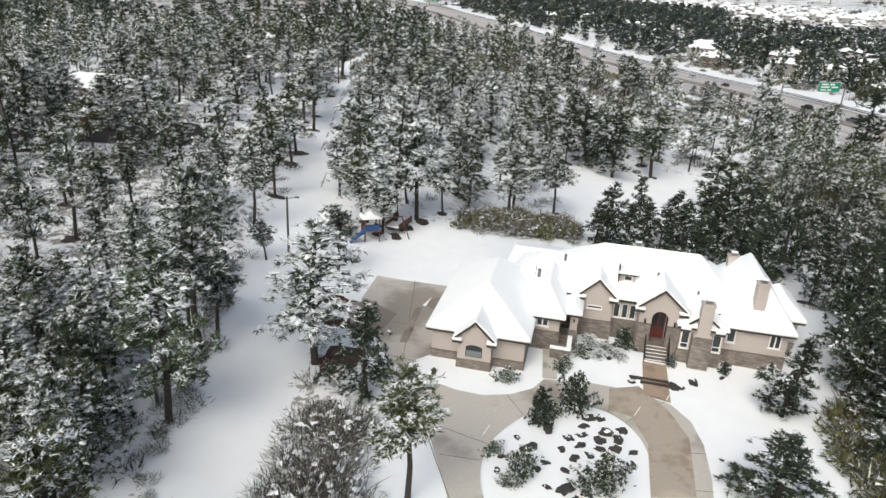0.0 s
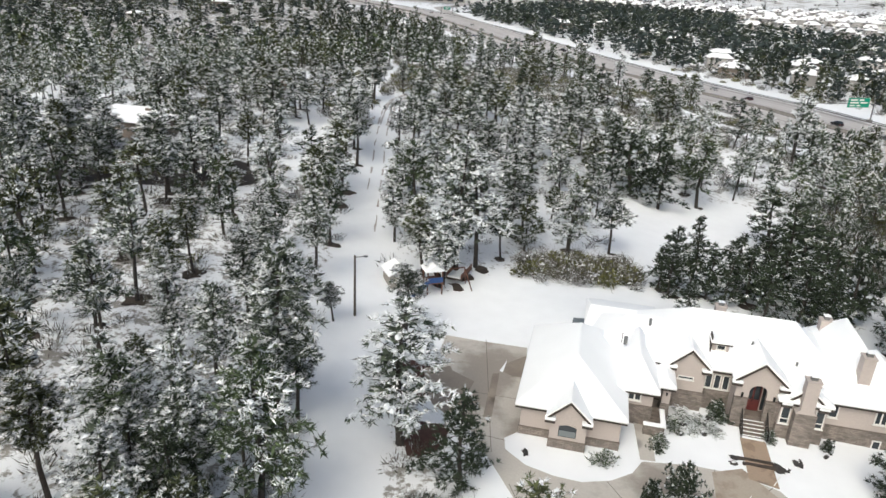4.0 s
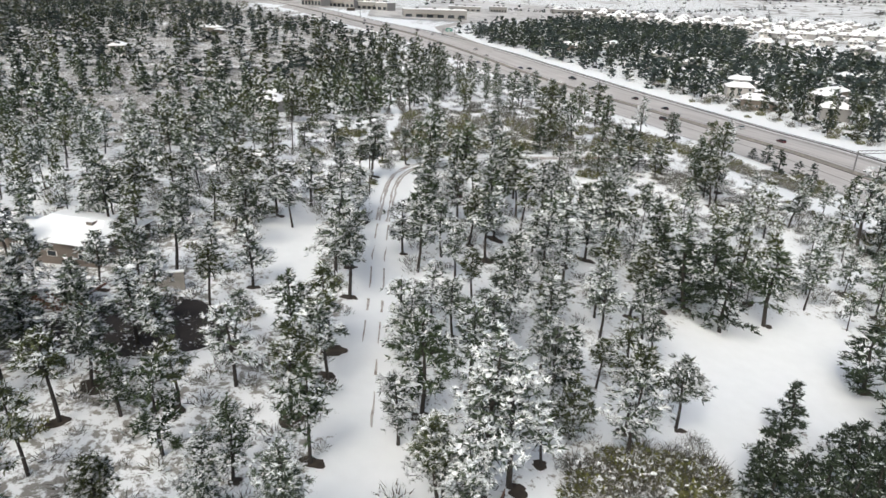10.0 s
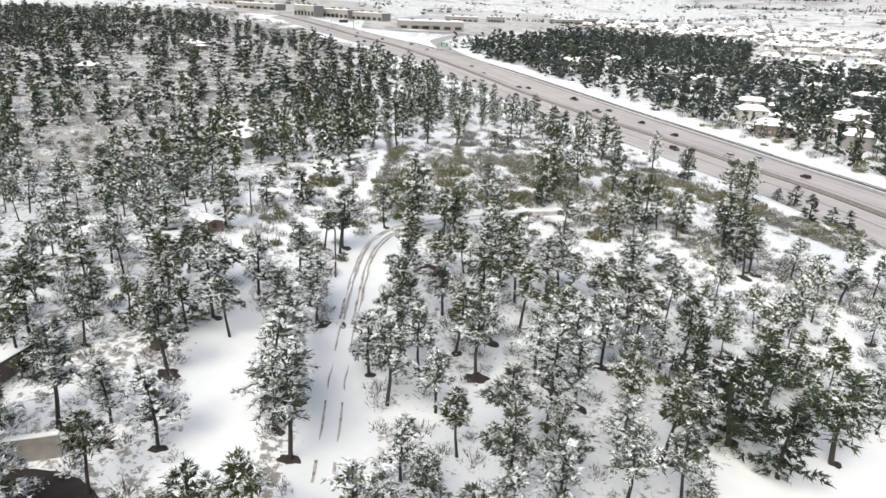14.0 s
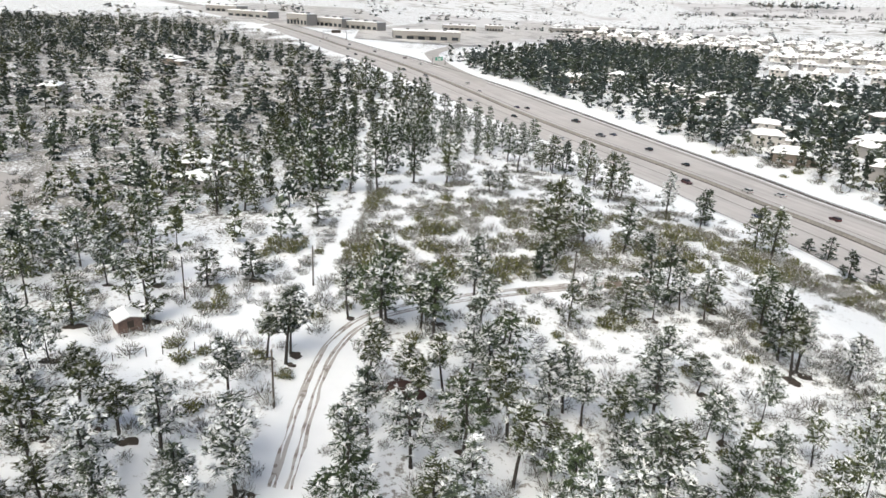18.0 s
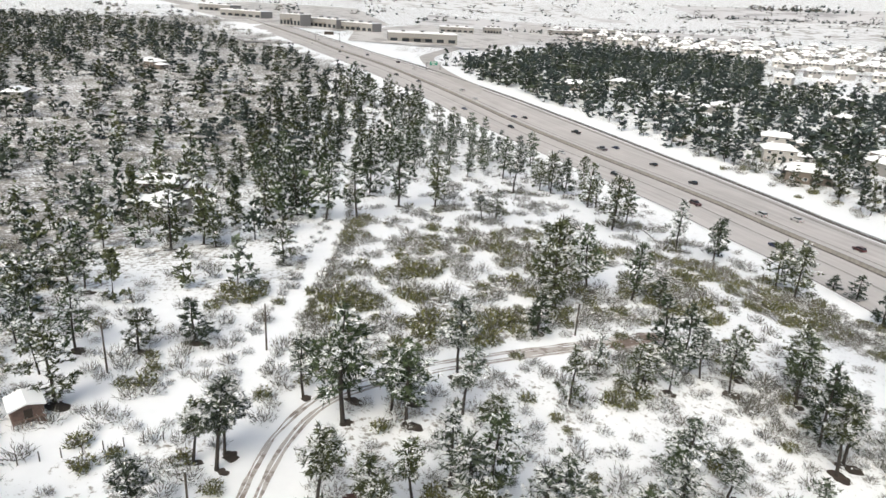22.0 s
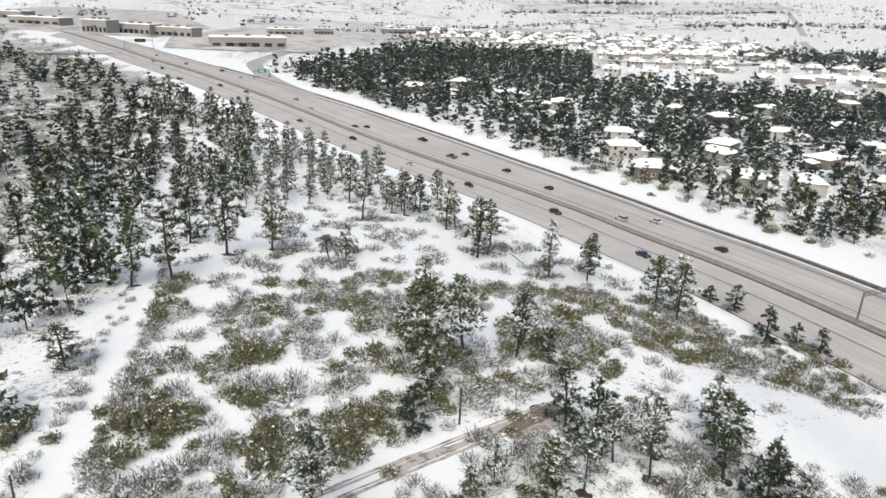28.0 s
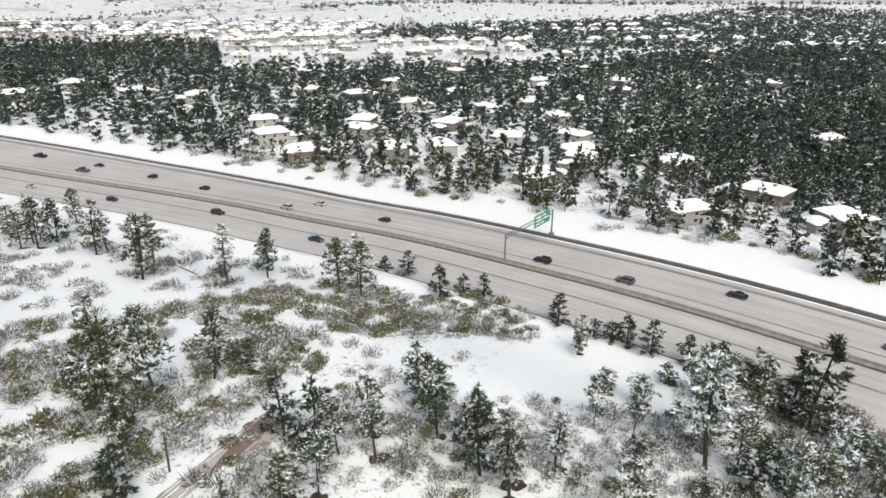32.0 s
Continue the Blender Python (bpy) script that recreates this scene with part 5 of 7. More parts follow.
def hut(name, label, category, x, y, rot, w, d, h, roof_h, wall_mat, posts=False):
    r = tagged(new(name), label, category)
    r.matrix_world = pose(x, y, float(land(x, y)) - 0.05, 0, 0, rot)
    block("wall", (-w / 2, w / 2), (-d / 2, d / 2), (0, h), wall_mat, r)
    for s in (-1, 1):
        slab("gable_wall", [(-w / 2, h), (w / 2, h), (0, h + roof_h)], s * d / 2 - 0.03, s * d / 2 + 0.03, wall_mat, r)
    for s in (-1, 1):
        a, b = (s * (w / 2 + 0.25), h - 0.12), (0, h + roof_h + 0.04)
        slab("roof", [a, b, (b[0], b[1] + 0.22), (a[0], a[1] + 0.2)], -d / 2 - 0.3, d / 2 + 0.3, ROOF_SNOW, r, "snow-covered roof slope")
    dr = block("door", (-w * 0.12, w * 0.14), (-d / 2 - 0.05, -d / 2 + 0.01), (0.05, min(2.0, h * 0.85)), TRIM_BROWN, r, "dark plank door")
    tube("knob", (w * 0.09, -d / 2 - 0.09, h * 0.4), (w * 0.09, -d / 2 - 0.04, h * 0.4), 0.03, 0.03, IRON, dr)
    for s in (-1, 1):
        wn_ = new("window")
        wn_.parent = r
        block("frame", (w / 2 - 0.01, w / 2 + 0.05), (s * d * 0.22 - 0.4, s * d * 0.22 + 0.4), (h * 0.42, h * 0.82), WHITE_PAINT, wn_)
        block("pane", (w / 2 + 0.05, w / 2 + 0.06), (s * d * 0.22 - 0.32, s * d * 0.22 + 0.32), (h * 0.47, h * 0.77), GLASS, wn_)
    if posts:
        for k in range(5):
            tube("porch_post", (-w / 2 + w * k / 4, -d / 2 - 0.9, 0), (-w / 2 + w * k / 4, -d / 2 - 0.9, h * 0.5), 0.05, 0.05, wall_mat, r)
        block("porch_rail", (-w / 2, w / 2), (-d / 2 - 0.95, -d / 2 - 0.85), (h * 0.5, h * 0.56), wall_mat, r)
        block("porch_floor", (-w / 2, w / 2), (-d / 2 - 1.0, -d / 2), (-0.1, 0.08), wall_mat, r)
    return r


CABIN_WOOD = material("weathered_cabin_boards", (0.19, 0.13, 0.11), 0.9, 5, 0.35, 0.2)
hut("playhouse", "small grey playhouse with snow on its roof", "playhouse", -12.0, 69.6, 25, 2.6, 2.2, 1.7, 0.5, GREY_WOOD)
hut("cabin", "small brown cabin with a snowy roof among pines", "cabin", -45.6, 154.6, 40, 2.9, 2.6, 1.9, 0.35, CABIN_WOOD, True)
cf = tagged(new("climbing_frame"), "wooden climbing frame with a blue slide", "playground")
cf.matrix_world = pose(-8.4, 69.8, float(land(-8.4, 69.8)), 0, 0, 20)
for a in (-0.8, 0.8):
    for b in (-0.8, 0.8):
        tube("post", (a, b, -0.1), (a, b, 2.6), 0.08, 0.08, REDWOOD, cf)
block("deck", (-0.9, 0.9), (-0.9, 0.9), (1.2, 1.32), REDWOOD, cf)
slab("roof", [(-1.1, 2.6), (1.1, 2.6), (0, 3.3)], -1.0, 1.0, ROOF_SNOW, cf, "snow-covered canopy")
block("side_board", (-0.85, 0.85), (-0.9, -0.84), (1.32, 1.9), BLUE, cf, "blue panel")
slab("slide", [(-0.9, 1.3), (-2.6, 0.1), (-3.0, 0.1), (-3.0, 0.2), (-2.6, 0.24), (-0.9, 1.5)], -1.4, -0.6, BLUE, cf, "blue plastic slide")
tube("swing_beam", (0.8, 0, 2.3), (3.6, 0.2, 2.3), 0.07, 0.07, REDWOOD, cf)
tube("swing_leg", (3.6, 0.2, 2.3), (4.2, -0.8, -0.1), 0.06, 0.06, REDWOOD, cf)
tube("swing_leg", (3.6, 0.2, 2.3), (4.2, 1.2, -0.1), 0.06, 0.06, REDWOOD, cf)
tube("ladder_rail", (0.9, 0.4, 1.3), (1.7, 0.6, -0.1), 0.04, 0.04, REDWOOD, cf)
tr = tagged(new("utility_trailer"), "dark flat trailer standing under the pines", "trailer")
tr.matrix_world = pose(-5.6, 73.4, float(land(-5.6, 73.4)), 0, 0, 70)
block("bed", (-1.8, 1.8), (-0.9, 0.9), (0.5, 0.65), TRIM_BROWN, tr)
for s in (-0.86, 0.82):
    block("side_rail", (-1.8, 1.8), (s, s + 0.05), (0.65, 1.2), REDWOOD, tr)
    tube("wheel", (0, s * 1.05, 0.35), (0, s * 1.28, 0.35), 0.35, 0.35, IRON, tr, sides=12)
block("load_snow", (-1.7, 1.7), (-0.8, 0.78), (0.652, 0.85), ROOF_SNOW, tr, bevel=0.08)
tube("tow_bar", (1.8, 0, 0.55), (2.9, 0, 0.3), 0.05, 0.05, IRON, tr)

# ---- tracks ----
def ribbon(name, pts, a, b, lift, mat, parent=None, wob=0.0, seed=0):
    r = np.random.default_rng(seed)
    t = np.gradient(pts, axis=0)
    t /= np.hypot(t[:, 0], t[:, 1])[:, None]
    n = np.stack([t[:, 1], -t[:, 0]], 1)
    w0, w1 = (np.convolve(r.normal(0, wob, len(pts) + 2), [0.3, 0.4, 0.3], "valid") if wob else np.zeros(len(pts)) for _ in range(2))
    e = np.vstack([pts + n * (a + w0)[:, None], pts + n * (b + w1)[:, None]])
    k = len(pts)
    return mesh_object(name, np.column_stack([e, land(e[:, 0], e[:, 1]) + lift]), [(i, i + 1, k + i + 1, k + i) for i in range(k - 1)], mat, parent, smooth=True)


FINE = line_points([tuple(p) for p in TRACK], 0.7)
track = tagged(ribbon("track", FINE, -2.1, 2.1, 0.03, SNOW, wob=0.15), "snow-covered dirt track with wheel ruts", "track", kind="structure")
bendy = FINE[(FINE[:, 1] > 128)]
for k, (s, w) in enumerate(((-1.05, 0.2), (-0.62, 0.26), (0.5, 0.22), (0.98, 0.28))):
    ribbon("rut", bendy, s - w * 0.6, s + w * 0.6, 0.055, MUD, track, 0.11, 3 + k)
east_bit = FINE[(FINE[:, 0] > 5) & (FINE[:, 1] > 172)]
ribbon("rut", east_bit, -0.5, 0.6, 0.05, MUD, track, 0.2, 9)
for a, b in ((80, 86), (88, 92), (94, 99), (100, 104), (106, 112), (113, 119), (120, 127)):
    seg = FINE[(FINE[:, 1] > a) & (FINE[:, 1] < b) & (FINE[:, 0] < -10)]
    for s in (-0.8, 0.85):
        if s > 0 or a > 90:
            ribbon("rut", seg, s - 0.1, s + 0.1, 0.05, MUD, track, 0.09, a)
tagged(ribbon("path", line_points([tuple(p) for p in FENCE_PATH], 1.5), -1.5, 1.5, 0.03, SNOW, wob=0.2), "straight snowy path beside a fence line", "path", kind="structure")
end_patch = smooth_loop([(20, 182.6), (24, 186.2), (28.5, 189), (30, 186.5), (26, 183), (22, 181.4)])
tagged(sheet("bare_patch", end_patch, [], 0.06, MUD, 1.0), "trampled muddy end of the track", "ground", kind="structure")


def patches(name, label, pts, r0, r1, lift, mat, seed, n=19):
    r = np.random.default_rng(seed)
    vs, fs = [], []
    for x, y in pts:
        s = len(vs)
        rad = r.uniform(r0, r1)
        ph = r.uniform(0, 6.28)
        ring = [(x + rad * f * math.cos(q), y + rad * 0.8 * f * math.sin(q)) for q, f in ((6.283 * i / n, 1 + 0.22 * math.sin(2 * 6.283 * i / n + ph) + 0.1 * math.sin(5 * 6.283 * i / n + 2 * ph) + r.normal(0, 0.07)) for i in range(n))]
        vs += [(x, y)] + ring
        fs += [(s, s + 1 + i, s + 1 + (i + 1) % n) for i in range(n)]
    v = np.array(vs)
    ob = mesh_object(name, np.column_stack([v, land(v[:, 0], v[:, 1]) + lift]), fs, mat)
    return tagged(ob, label, "ground", kind="stuff")


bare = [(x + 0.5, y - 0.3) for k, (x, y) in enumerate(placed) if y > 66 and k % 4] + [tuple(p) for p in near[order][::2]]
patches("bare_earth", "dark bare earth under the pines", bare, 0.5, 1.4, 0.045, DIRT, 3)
DARKMUD = material("reddish_mud", (0.24, 0.185, 0.16), 0.9, 0.9, 0.35, 0.4)
tagged(sheet("muddy_end", smooth_loop([(18.5, 182.2), (22.5, 185.2), (27.5, 188.2), (28.6, 186.6), (24.5, 184.2), (20, 182)]), [], 0.085, DARKMUD, 1.0), "reddish mud where the track ends", "ground", kind="structure")
patches("red_earth", "reddish bare earth at the track's end", [(27.2, 186.8), (-9.5, 146.4), (-12.2, 146.0), (-10.8, 147.2), (-8.4, 52.0), (-9.2, 55.2), (-8.0, 46.4)], 1.4, 2.1, 0.05, material("red_earth", (0.075, 0.038, 0.032), 0.95, 1.5, 0.4, 0.4), 4)

# ---- poles and fence ----
POLE = material("pole_wood", (0.10, 0.085, 0.07), 0.95, 6, 0.4, 0.3)


def pole(x, y, h, label, lamp=False):
    p = tagged(new("wooden_pole"), label, "pole", "poles along the track")
    p.matrix_world = pose(x, y, float(land(x, y)))
    tube("shaft", (0, 0, -0.3), (0.05, 0, h), 0.13, 0.09, POLE, p)
    tube("top_snow", (0.05, 0, h), (0.05, 0, h + 0.1), 0.1, 0.05, TREE_SNOW_PLAIN, p)
    if lamp:
        arm = tube("lamp_arm", (0.05, 0, h - 0.25), (0.95, -0.1, h - 0.05), 0.035, 0.03, IRON, p, "thin curved metal lamp arm")
        block("lamp_head", (0.85, 1.25), (-0.2, 0.0), (h - 0.12, h + 0.02), CAP_METAL, arm, bevel=0.03)


for x, y, h in ((-15.4, 61.4, 6.2), (-42.0, 164, 6.5), (-25.8, 171.9, 6.5), (15.3, 184.7, 5.0), (-23.5, 139.9, 7.0), (-18.8, 38.0, 6.0), (-22.5, 96.0, 6.5)):
    pole(x, y, h, "weathered wooden pole standing in the snow" if y != 61.4 else "wooden pole with a lamp arm beside the track", y == 61.4)
for k in range(9):
    x, y = -43.5 + 1.6 * k, 146.2 + 0.75 * k
    fpst = tagged(new("fence_post"), "thin wooden fence post in the snow", "fence post", "posts of the wire fence")
    fpst.matrix_world = pose(x, y, float(land(x, y)))
    tube("post", (0, 0, -0.2), (0, 0, 1.1), 0.06, 0.05, POLE, fpst, sides=6)

lg = tagged(new("fallen_log"), "fallen pine trunk covered with snow", "log")
lg.matrix_world = pose(44.9, 251.7, float(land(44.9, 251.7)), 0, 0, -78)
tube("log_trunk", (-3.2, 0, 0.5), (3.2, 0, 0.15), 0.2, 0.13, BARK, lg)
tube("log_snow", (-3.1, 0, 0.66), (3.0, 0, 0.28), 0.14, 0.1, TREE_SNOW_PLAIN, lg)
for k in range(7):
    tube("log_branch", (-2.4 + 0.8 * k, 0, 0.4), (-2.1 + 0.8 * k, 0.7 - 1.4 * (k % 2), 1.0), 0.04, 0.015, BARK, lg, sides=5)

# ---- dry grass and litter that show through thin snow ----
gx_, gy_ = XX.ravel(), YY.ravel()
side_, away_, _ = road_at(gx_, gy_)
litter = np.where(side_ < 0, 0.5 + 0.45 * np.clip((-38 - gx_) / 40, 0, 1) * np.clip((gy_ - 140) / 60, 0, 1), np.where((gy_ < 630 - 0.32 * gx_) & (away_ < 690), 0.62, 0.67))
clumps_ = np.array([noise.noise((a / 7, b / 7, 0.0)) + 0.55 * noise.noise((a * 2.7 / 7, b * 2.7 / 7, 4.0)) for a, b in zip(gx_, gy_)])
litter += 0.35 * clumps_
litter = np.where(inside(FIELD, gx_, gy_), np.where(gy_ > 232, 0.3, 0.5) + 0.75 * clumps_, litter)
litter[np.hypot(gx_, gy_ - 120) > 800] = 0.69
litter[(gx_ < -18) & (gx_ > -80) & (gy_ < 125)] += 0.22
litter[(away_ < 24) | (away_ < 46) & (side_ > 0)] = 0.0
for poly in (YARD, CLEAR_E, CLEAR_W, CLEAR_N, MEADOW):
    litter[inside(poly, gx_, gy_)] = 0.0
litter[near_line(gx_, gy_, TRACK[::2], 3.6) | near_line(gx_, gy_, FENCE_PATH, 2.6)] = 0.0
at_ = ground.data.attributes.new("litter", "FLOAT", "POINT")
at_.data.foreach_set("value", litter.astype(np.float32))


# ---- brush ----
def bush_parts(seed, leaf, snow, n=150, h=1.4, w=0.05):
    """Corner arrays of a bush about 2 m wide: twigs, leaves, snow."""
    r = np.random.default_rng(seed)
    d = r.normal(0, 1, (n, 3)) * [1, 1, 0.7]
    d[:, 2] = np.abs(d[:, 2]) + 0.25
    d /= np.linalg.norm(d, axis=1, keepdims=True)
    p = d * r.uniform(0.1, 0.85, (n, 1)) ** 0.8 * np.array([1.1, 1.1, h * 0.7])
    tw = tufts(r, p, d, 1, 0.5, w, up=0.45, wild=0.55)
    k = r.uniform(0, 1, n) < leaf
    lv = tufts(r, p[k], d[k], 2, 0.24, 0.15) if k.any() else np.zeros((0, 3))
    k = r.uniform(0, 1, n) < snow
    fl = caps(r, p[k] + d[k] * 0.1, 0.09, None, 2) if k.any() else np.zeros((0, 3))
    return tw, lv, fl


BUSHES = [bush_parts(5 + i, 0.8 if i % 3 == 0 else 0.0, (0.35, 0.2, 0.12, 0.3)[i % 4]) for i in range(12)]
ROUGH = [bush_parts(45 + i, 0.8 if i % 3 == 0 else 0.0, (0.35, 0.2, 0.12, 0.3)[i % 4], 64, 1.3, 0.075) for i in range(12)]
# where the oak still holds green leaves: x, y, reach
GREEN = [(-8.4, 201.3, 3.2), (-3.5, 182.1, 3), (2.5, 181.5, 3), (43.9, 215.6, 4.5), (40.5, 197.5, 3.5), (56.7, 203.8, 3), (-19.8, 187.3, 4), (4.3, 184.6, 3.2), (-33.4, 189.9, 4), (-8.7, 190.3, 2), (-34.5, 150.1, 3), (-32.8, 187.0, 3.5), (18.8, 170.0, 3)]


def brush(name, label, pts, s0, s1, seed, leafy_share=0.1, made=BUSHES):
    r = np.random.default_rng(seed)
    acc = [[], [], []]
    zs = land(pts[:, 0], pts[:, 1])
    bare, green = [b for i, b in enumerate(made) if i % 3], [b for i, b in enumerate(made) if i % 3 == 0]
    for (px, py), pz in zip(pts, zs):
        lush = any((px - gx) ** 2 + (py - gy) ** 2 < (gr * r.uniform(0.9, 1.6)) ** 2 for gx, gy, gr in GREEN)
        pool = green if lush or r.uniform() < leafy_share else bare
        s, a = r.uniform(s0, s1) * (1.2 if lush else 1.0), r.uniform(0, 6.28)
        m = np.array([[s * math.cos(a), -s * math.sin(a), 0], [s * math.sin(a), s * math.cos(a), 0], [0, 0, s * r.uniform(0.7, 1.1)]])
        for k, g in enumerate(pool[int(r.integers(len(pool)))]):
            acc[k].append(g @ m.T + np.array([px, py, pz - 0.03]))
    me = tri_mesh(name, [np.concatenate(g) for g in acc], [TWIGS, OLIVE, TREE_SNOW])
    return tagged(new(name, me), label, "brush", kind="stuff")


def patchy(x, y, s, level, seed=0.0):
    """True in clumps of about s metres."""
    v = np.array([noise.noise((a / s, b / s, seed)) + 0.55 * noise.noise((a * 2.7 / s, b * 2.7 / s, seed + 4)) for a, b in zip(x, y)])
    return v > level


f = spots(7500, -26, 78, 168, 300, 1.3, 31)
x, y = f.T
f = f[inside(FIELD, x, y) & (patchy(x, y, 7, 0.13) | (y < 232) & patchy(x, y, 7, -0.22)) & ~near_line(x, y, TRACK, 3) & ~near_line(x, y, FENCE_PATH, 2.2)]
brush("field_brush", "grey and olive scrub oak poking out of the snow", f[f[:, 1] < 235], 0.9, 2.0, 41, 0.27)
brush("field_brush", "grey scrub on the far part of the field", f[f[:, 1] >= 235], 1.0, 2.0, 40, 0.12, ROUGH)
f = spots(12000, -75, 95, 16, 180, 2.0, 32)
x, y = f.T
ok = ~inside(YARD, x, y) & ~inside(CLEAR_E, x, y) & ~inside(CLEAR_W, x, y) & ~inside(MEADOW, x, y) & ~near_line(x, y, TRACK, 2.9) & ~near_line(x, y, FENCE_PATH, 2)
ok &= (patchy(x, y, 7, 0.02, 3.0) | (y >= 125) & patchy(x, y, 7, -0.22, 3.0) | (x < -17) & (y < 125) & patchy(x, y, 5, -0.25, 3.0)) & (road_at(x, y)[1] > 25)
brush("wood_brush", "snow-flecked undergrowth between the pines", f[ok & (y < 125)], 0.7, 1.6, 42, 0.04, ROUGH)
brush("wood_brush", "grey frosted brush beside the track", f[ok & (y >= 125)], 0.8, 1.8, 39, 0.1)
f = spots(10000, -150, 95, 172, 420, 2.3, 33)
x, y = f.T
ok = ~inside(FIELD, x, y) & ~inside(CLEAR_N, x, y) & ~inside(MEADOW, x, y) & ~near_line(x, y, FENCE_PATH, 2) & (road_at(x, y)[1] > 25) & (road_at(x, y)[0] < 0)
ok &= patchy(x, y, 10, 0.0, 7.0)
brush("verge_brush", "low brush on the slope beside the highway", f[ok & (y > 225)], 0.9, 1.9, 43, 0.08, ROUGH)
brush("verge_brush", "grey and olive brush on the snowy slope", f[ok & (y <= 225)], 0.9, 1.9, 38, 0.12)
UNDER = [(2, 192), (20, 178), (33, 168), (50, 156), (68, 144), (84, 156), (60, 173), (42, 182), (30, 185)]
litter[inside(UNDER, gx_, gy_)] = 0.55
at_.data.foreach_set("value", litter.astype(np.float32))
f = spots(2600, 0, 86, 142, 194, 1.2, 36)
x, y = f.T
f = f[inside(UNDER, x, y) & patchy(x, y, 5, -0.2, 9.0) & ~near_line(x, y, TRACK, 2.9)]
brush("undergrowth", "dense grey frosted undergrowth between the pines", f, 0.8, 1.5, 52, 0.05)
BAND = [(71.7, 220.6), (84.6, 211.5), (87.8, 195.2), (78.4, 188.4), (69.2, 195.6), (54.6, 198.3)]
rb_ = spots(5000, 30, 110, 150, 260, 1.4, 37)
rb_ = rb_[inside(BAND, rb_[:, 0], rb_[:, 1])]
brush("roadside_brush", "dense brush of grey twigs and olive leaves by the highway", rb_, 0.9, 1.7, 53, 0.3)
def single_bushes(pts, green_label, bare_label, s0, s1, seed, share, group):
    """Bushes that can be told apart, each an object of its own."""
    r = np.random.default_rng(seed)
    for px, py in pts:
        k = int(r.choice([0, 3, 6, 9])) if r.uniform() < share else int(r.choice([1, 2, 4, 5, 7, 8]))
        if k not in BUSH_MESH:
            BUSH_MESH[k] = tri_mesh("bush", list(bush_parts(75 + k, 0.6 if k % 3 == 0 else 0.0, 0.22, 300, 1.4, 0.028)), [TWIGS, OLIVE, TREE_SNOW])
        b = tagged(new("bush", BUSH_MESH[k]), bare_label if k % 3 else green_label, "bush", group)
        s, z = r.uniform(s0, s1), float(land(px, py)) - 0.03
        b.matrix_world = Matrix.Translation((px, py, z)) @ Matrix.Rotation(r.uniform(0, 6.28), 4, "Z") @ Matrix.Diagonal((s, s, s * r.uniform(0.75, 1.1), 1))


BUSH_MESH = {}
# hedge of brush behind the yard
hx = np.random.default_rng(4).uniform(0, 1, 110)
hedge = np.stack([1 + 15 * hx, 78.5 + 3.2 * hx + np.random.default_rng(5).normal(0, 2.0, 110)], 1)
single_bushes(hedge[:80], "tall bush of olive leaves and grey twigs along the yard", "bare grey bush with snow along the yard", 0.9, 2.4, 44, 0.24, "bushes of the hedge")
lx = np.random.default_rng(6).uniform(0, 1, 60)
left_scrub = np.stack([-9.5 + 4.5 * np.random.default_rng(7).uniform(0, 1, 60), 24 + 15 * lx], 1)
single_bushes(left_scrub[:46], "leafy bush dusted with snow beside the driveway", "bare scrub bush frosted with snow beside the driveway", 1.3, 2.4, 45, 0.04, "scrub beside the driveway")
bank_line = line_points([(-19.6, 58), (-18.2, 50), (-17.4, 44), (-17.2, 38), (-16.6, 31)], 0.45)
bank_line = bank_line + np.random.default_rng(9).normal(0, 0.75, bank_line.shape) - [0.6, 0]
brush("bank_brush", "dark dry grass and twigs on the bank beside the track", bank_line, 0.45, 1.15, 70, 0.06, [bush_parts(95 + i, 0.5 if i % 3 == 0 else 0.0, 0.1, 170, 1.3, 0.035) for i in range(6)])
ro_ = np.random.default_rng(8)
oak = np.stack([27.2 + 6 * ro_.uniform(0, 1, 44), 30 + 14 * ro_.uniform(0, 1, 44)], 1)
oak[:, 0] += 0.25 * np.maximum(0, oak[:, 1] - 38)
brush("oak_thicket", "brown and olive oak thicket at the yard's edge", oak, 1.4, 2.4, 49, 0.75)
f = spots(900, -420, -60, 420, 900, 7, 34)
x, y = f.T
ok = (road_at(x, y)[0] < -35) & (x > -0.5 * (y - 420) - 330)
brush("far_brush", "round clumps of brush on the snowy slope", f[ok], 2.0, 4.0, 46, 0.1, ROUGH)
east_oak = spots(2500, 44, 104, 78, 172, 1.5, 64)
east_oak = east_oak[inside([(50, 84), (64, 84), (82, 112), (102, 150), (100, 168), (82, 150), (64, 128), (52, 118)], east_oak[:, 0], east_oak[:, 1]) & patchy(east_oak[:, 0], east_oak[:, 1], 8, -0.35, 11.0)]
brush("slope_thicket", "brown and olive oak thicket on the slope", east_oak, 1.3, 2.3, 65, 0.45)
side_line = line_points([tuple(p) for p in FENCE_PATH], 1.6)[8:]
rs = np.random.default_rng(47)
line_brush = np.vstack([side_line + [2.3, 0] + rs.normal(0, 0.5, side_line.shape), side_line[::2] + [-2.6, 0] + rs.normal(0, 0.6, side_line[::2].shape)])
brush("path_brush", "grey brush lining the straight snowy path", line_brush, 0.6, 1.2, 48, 0.05)

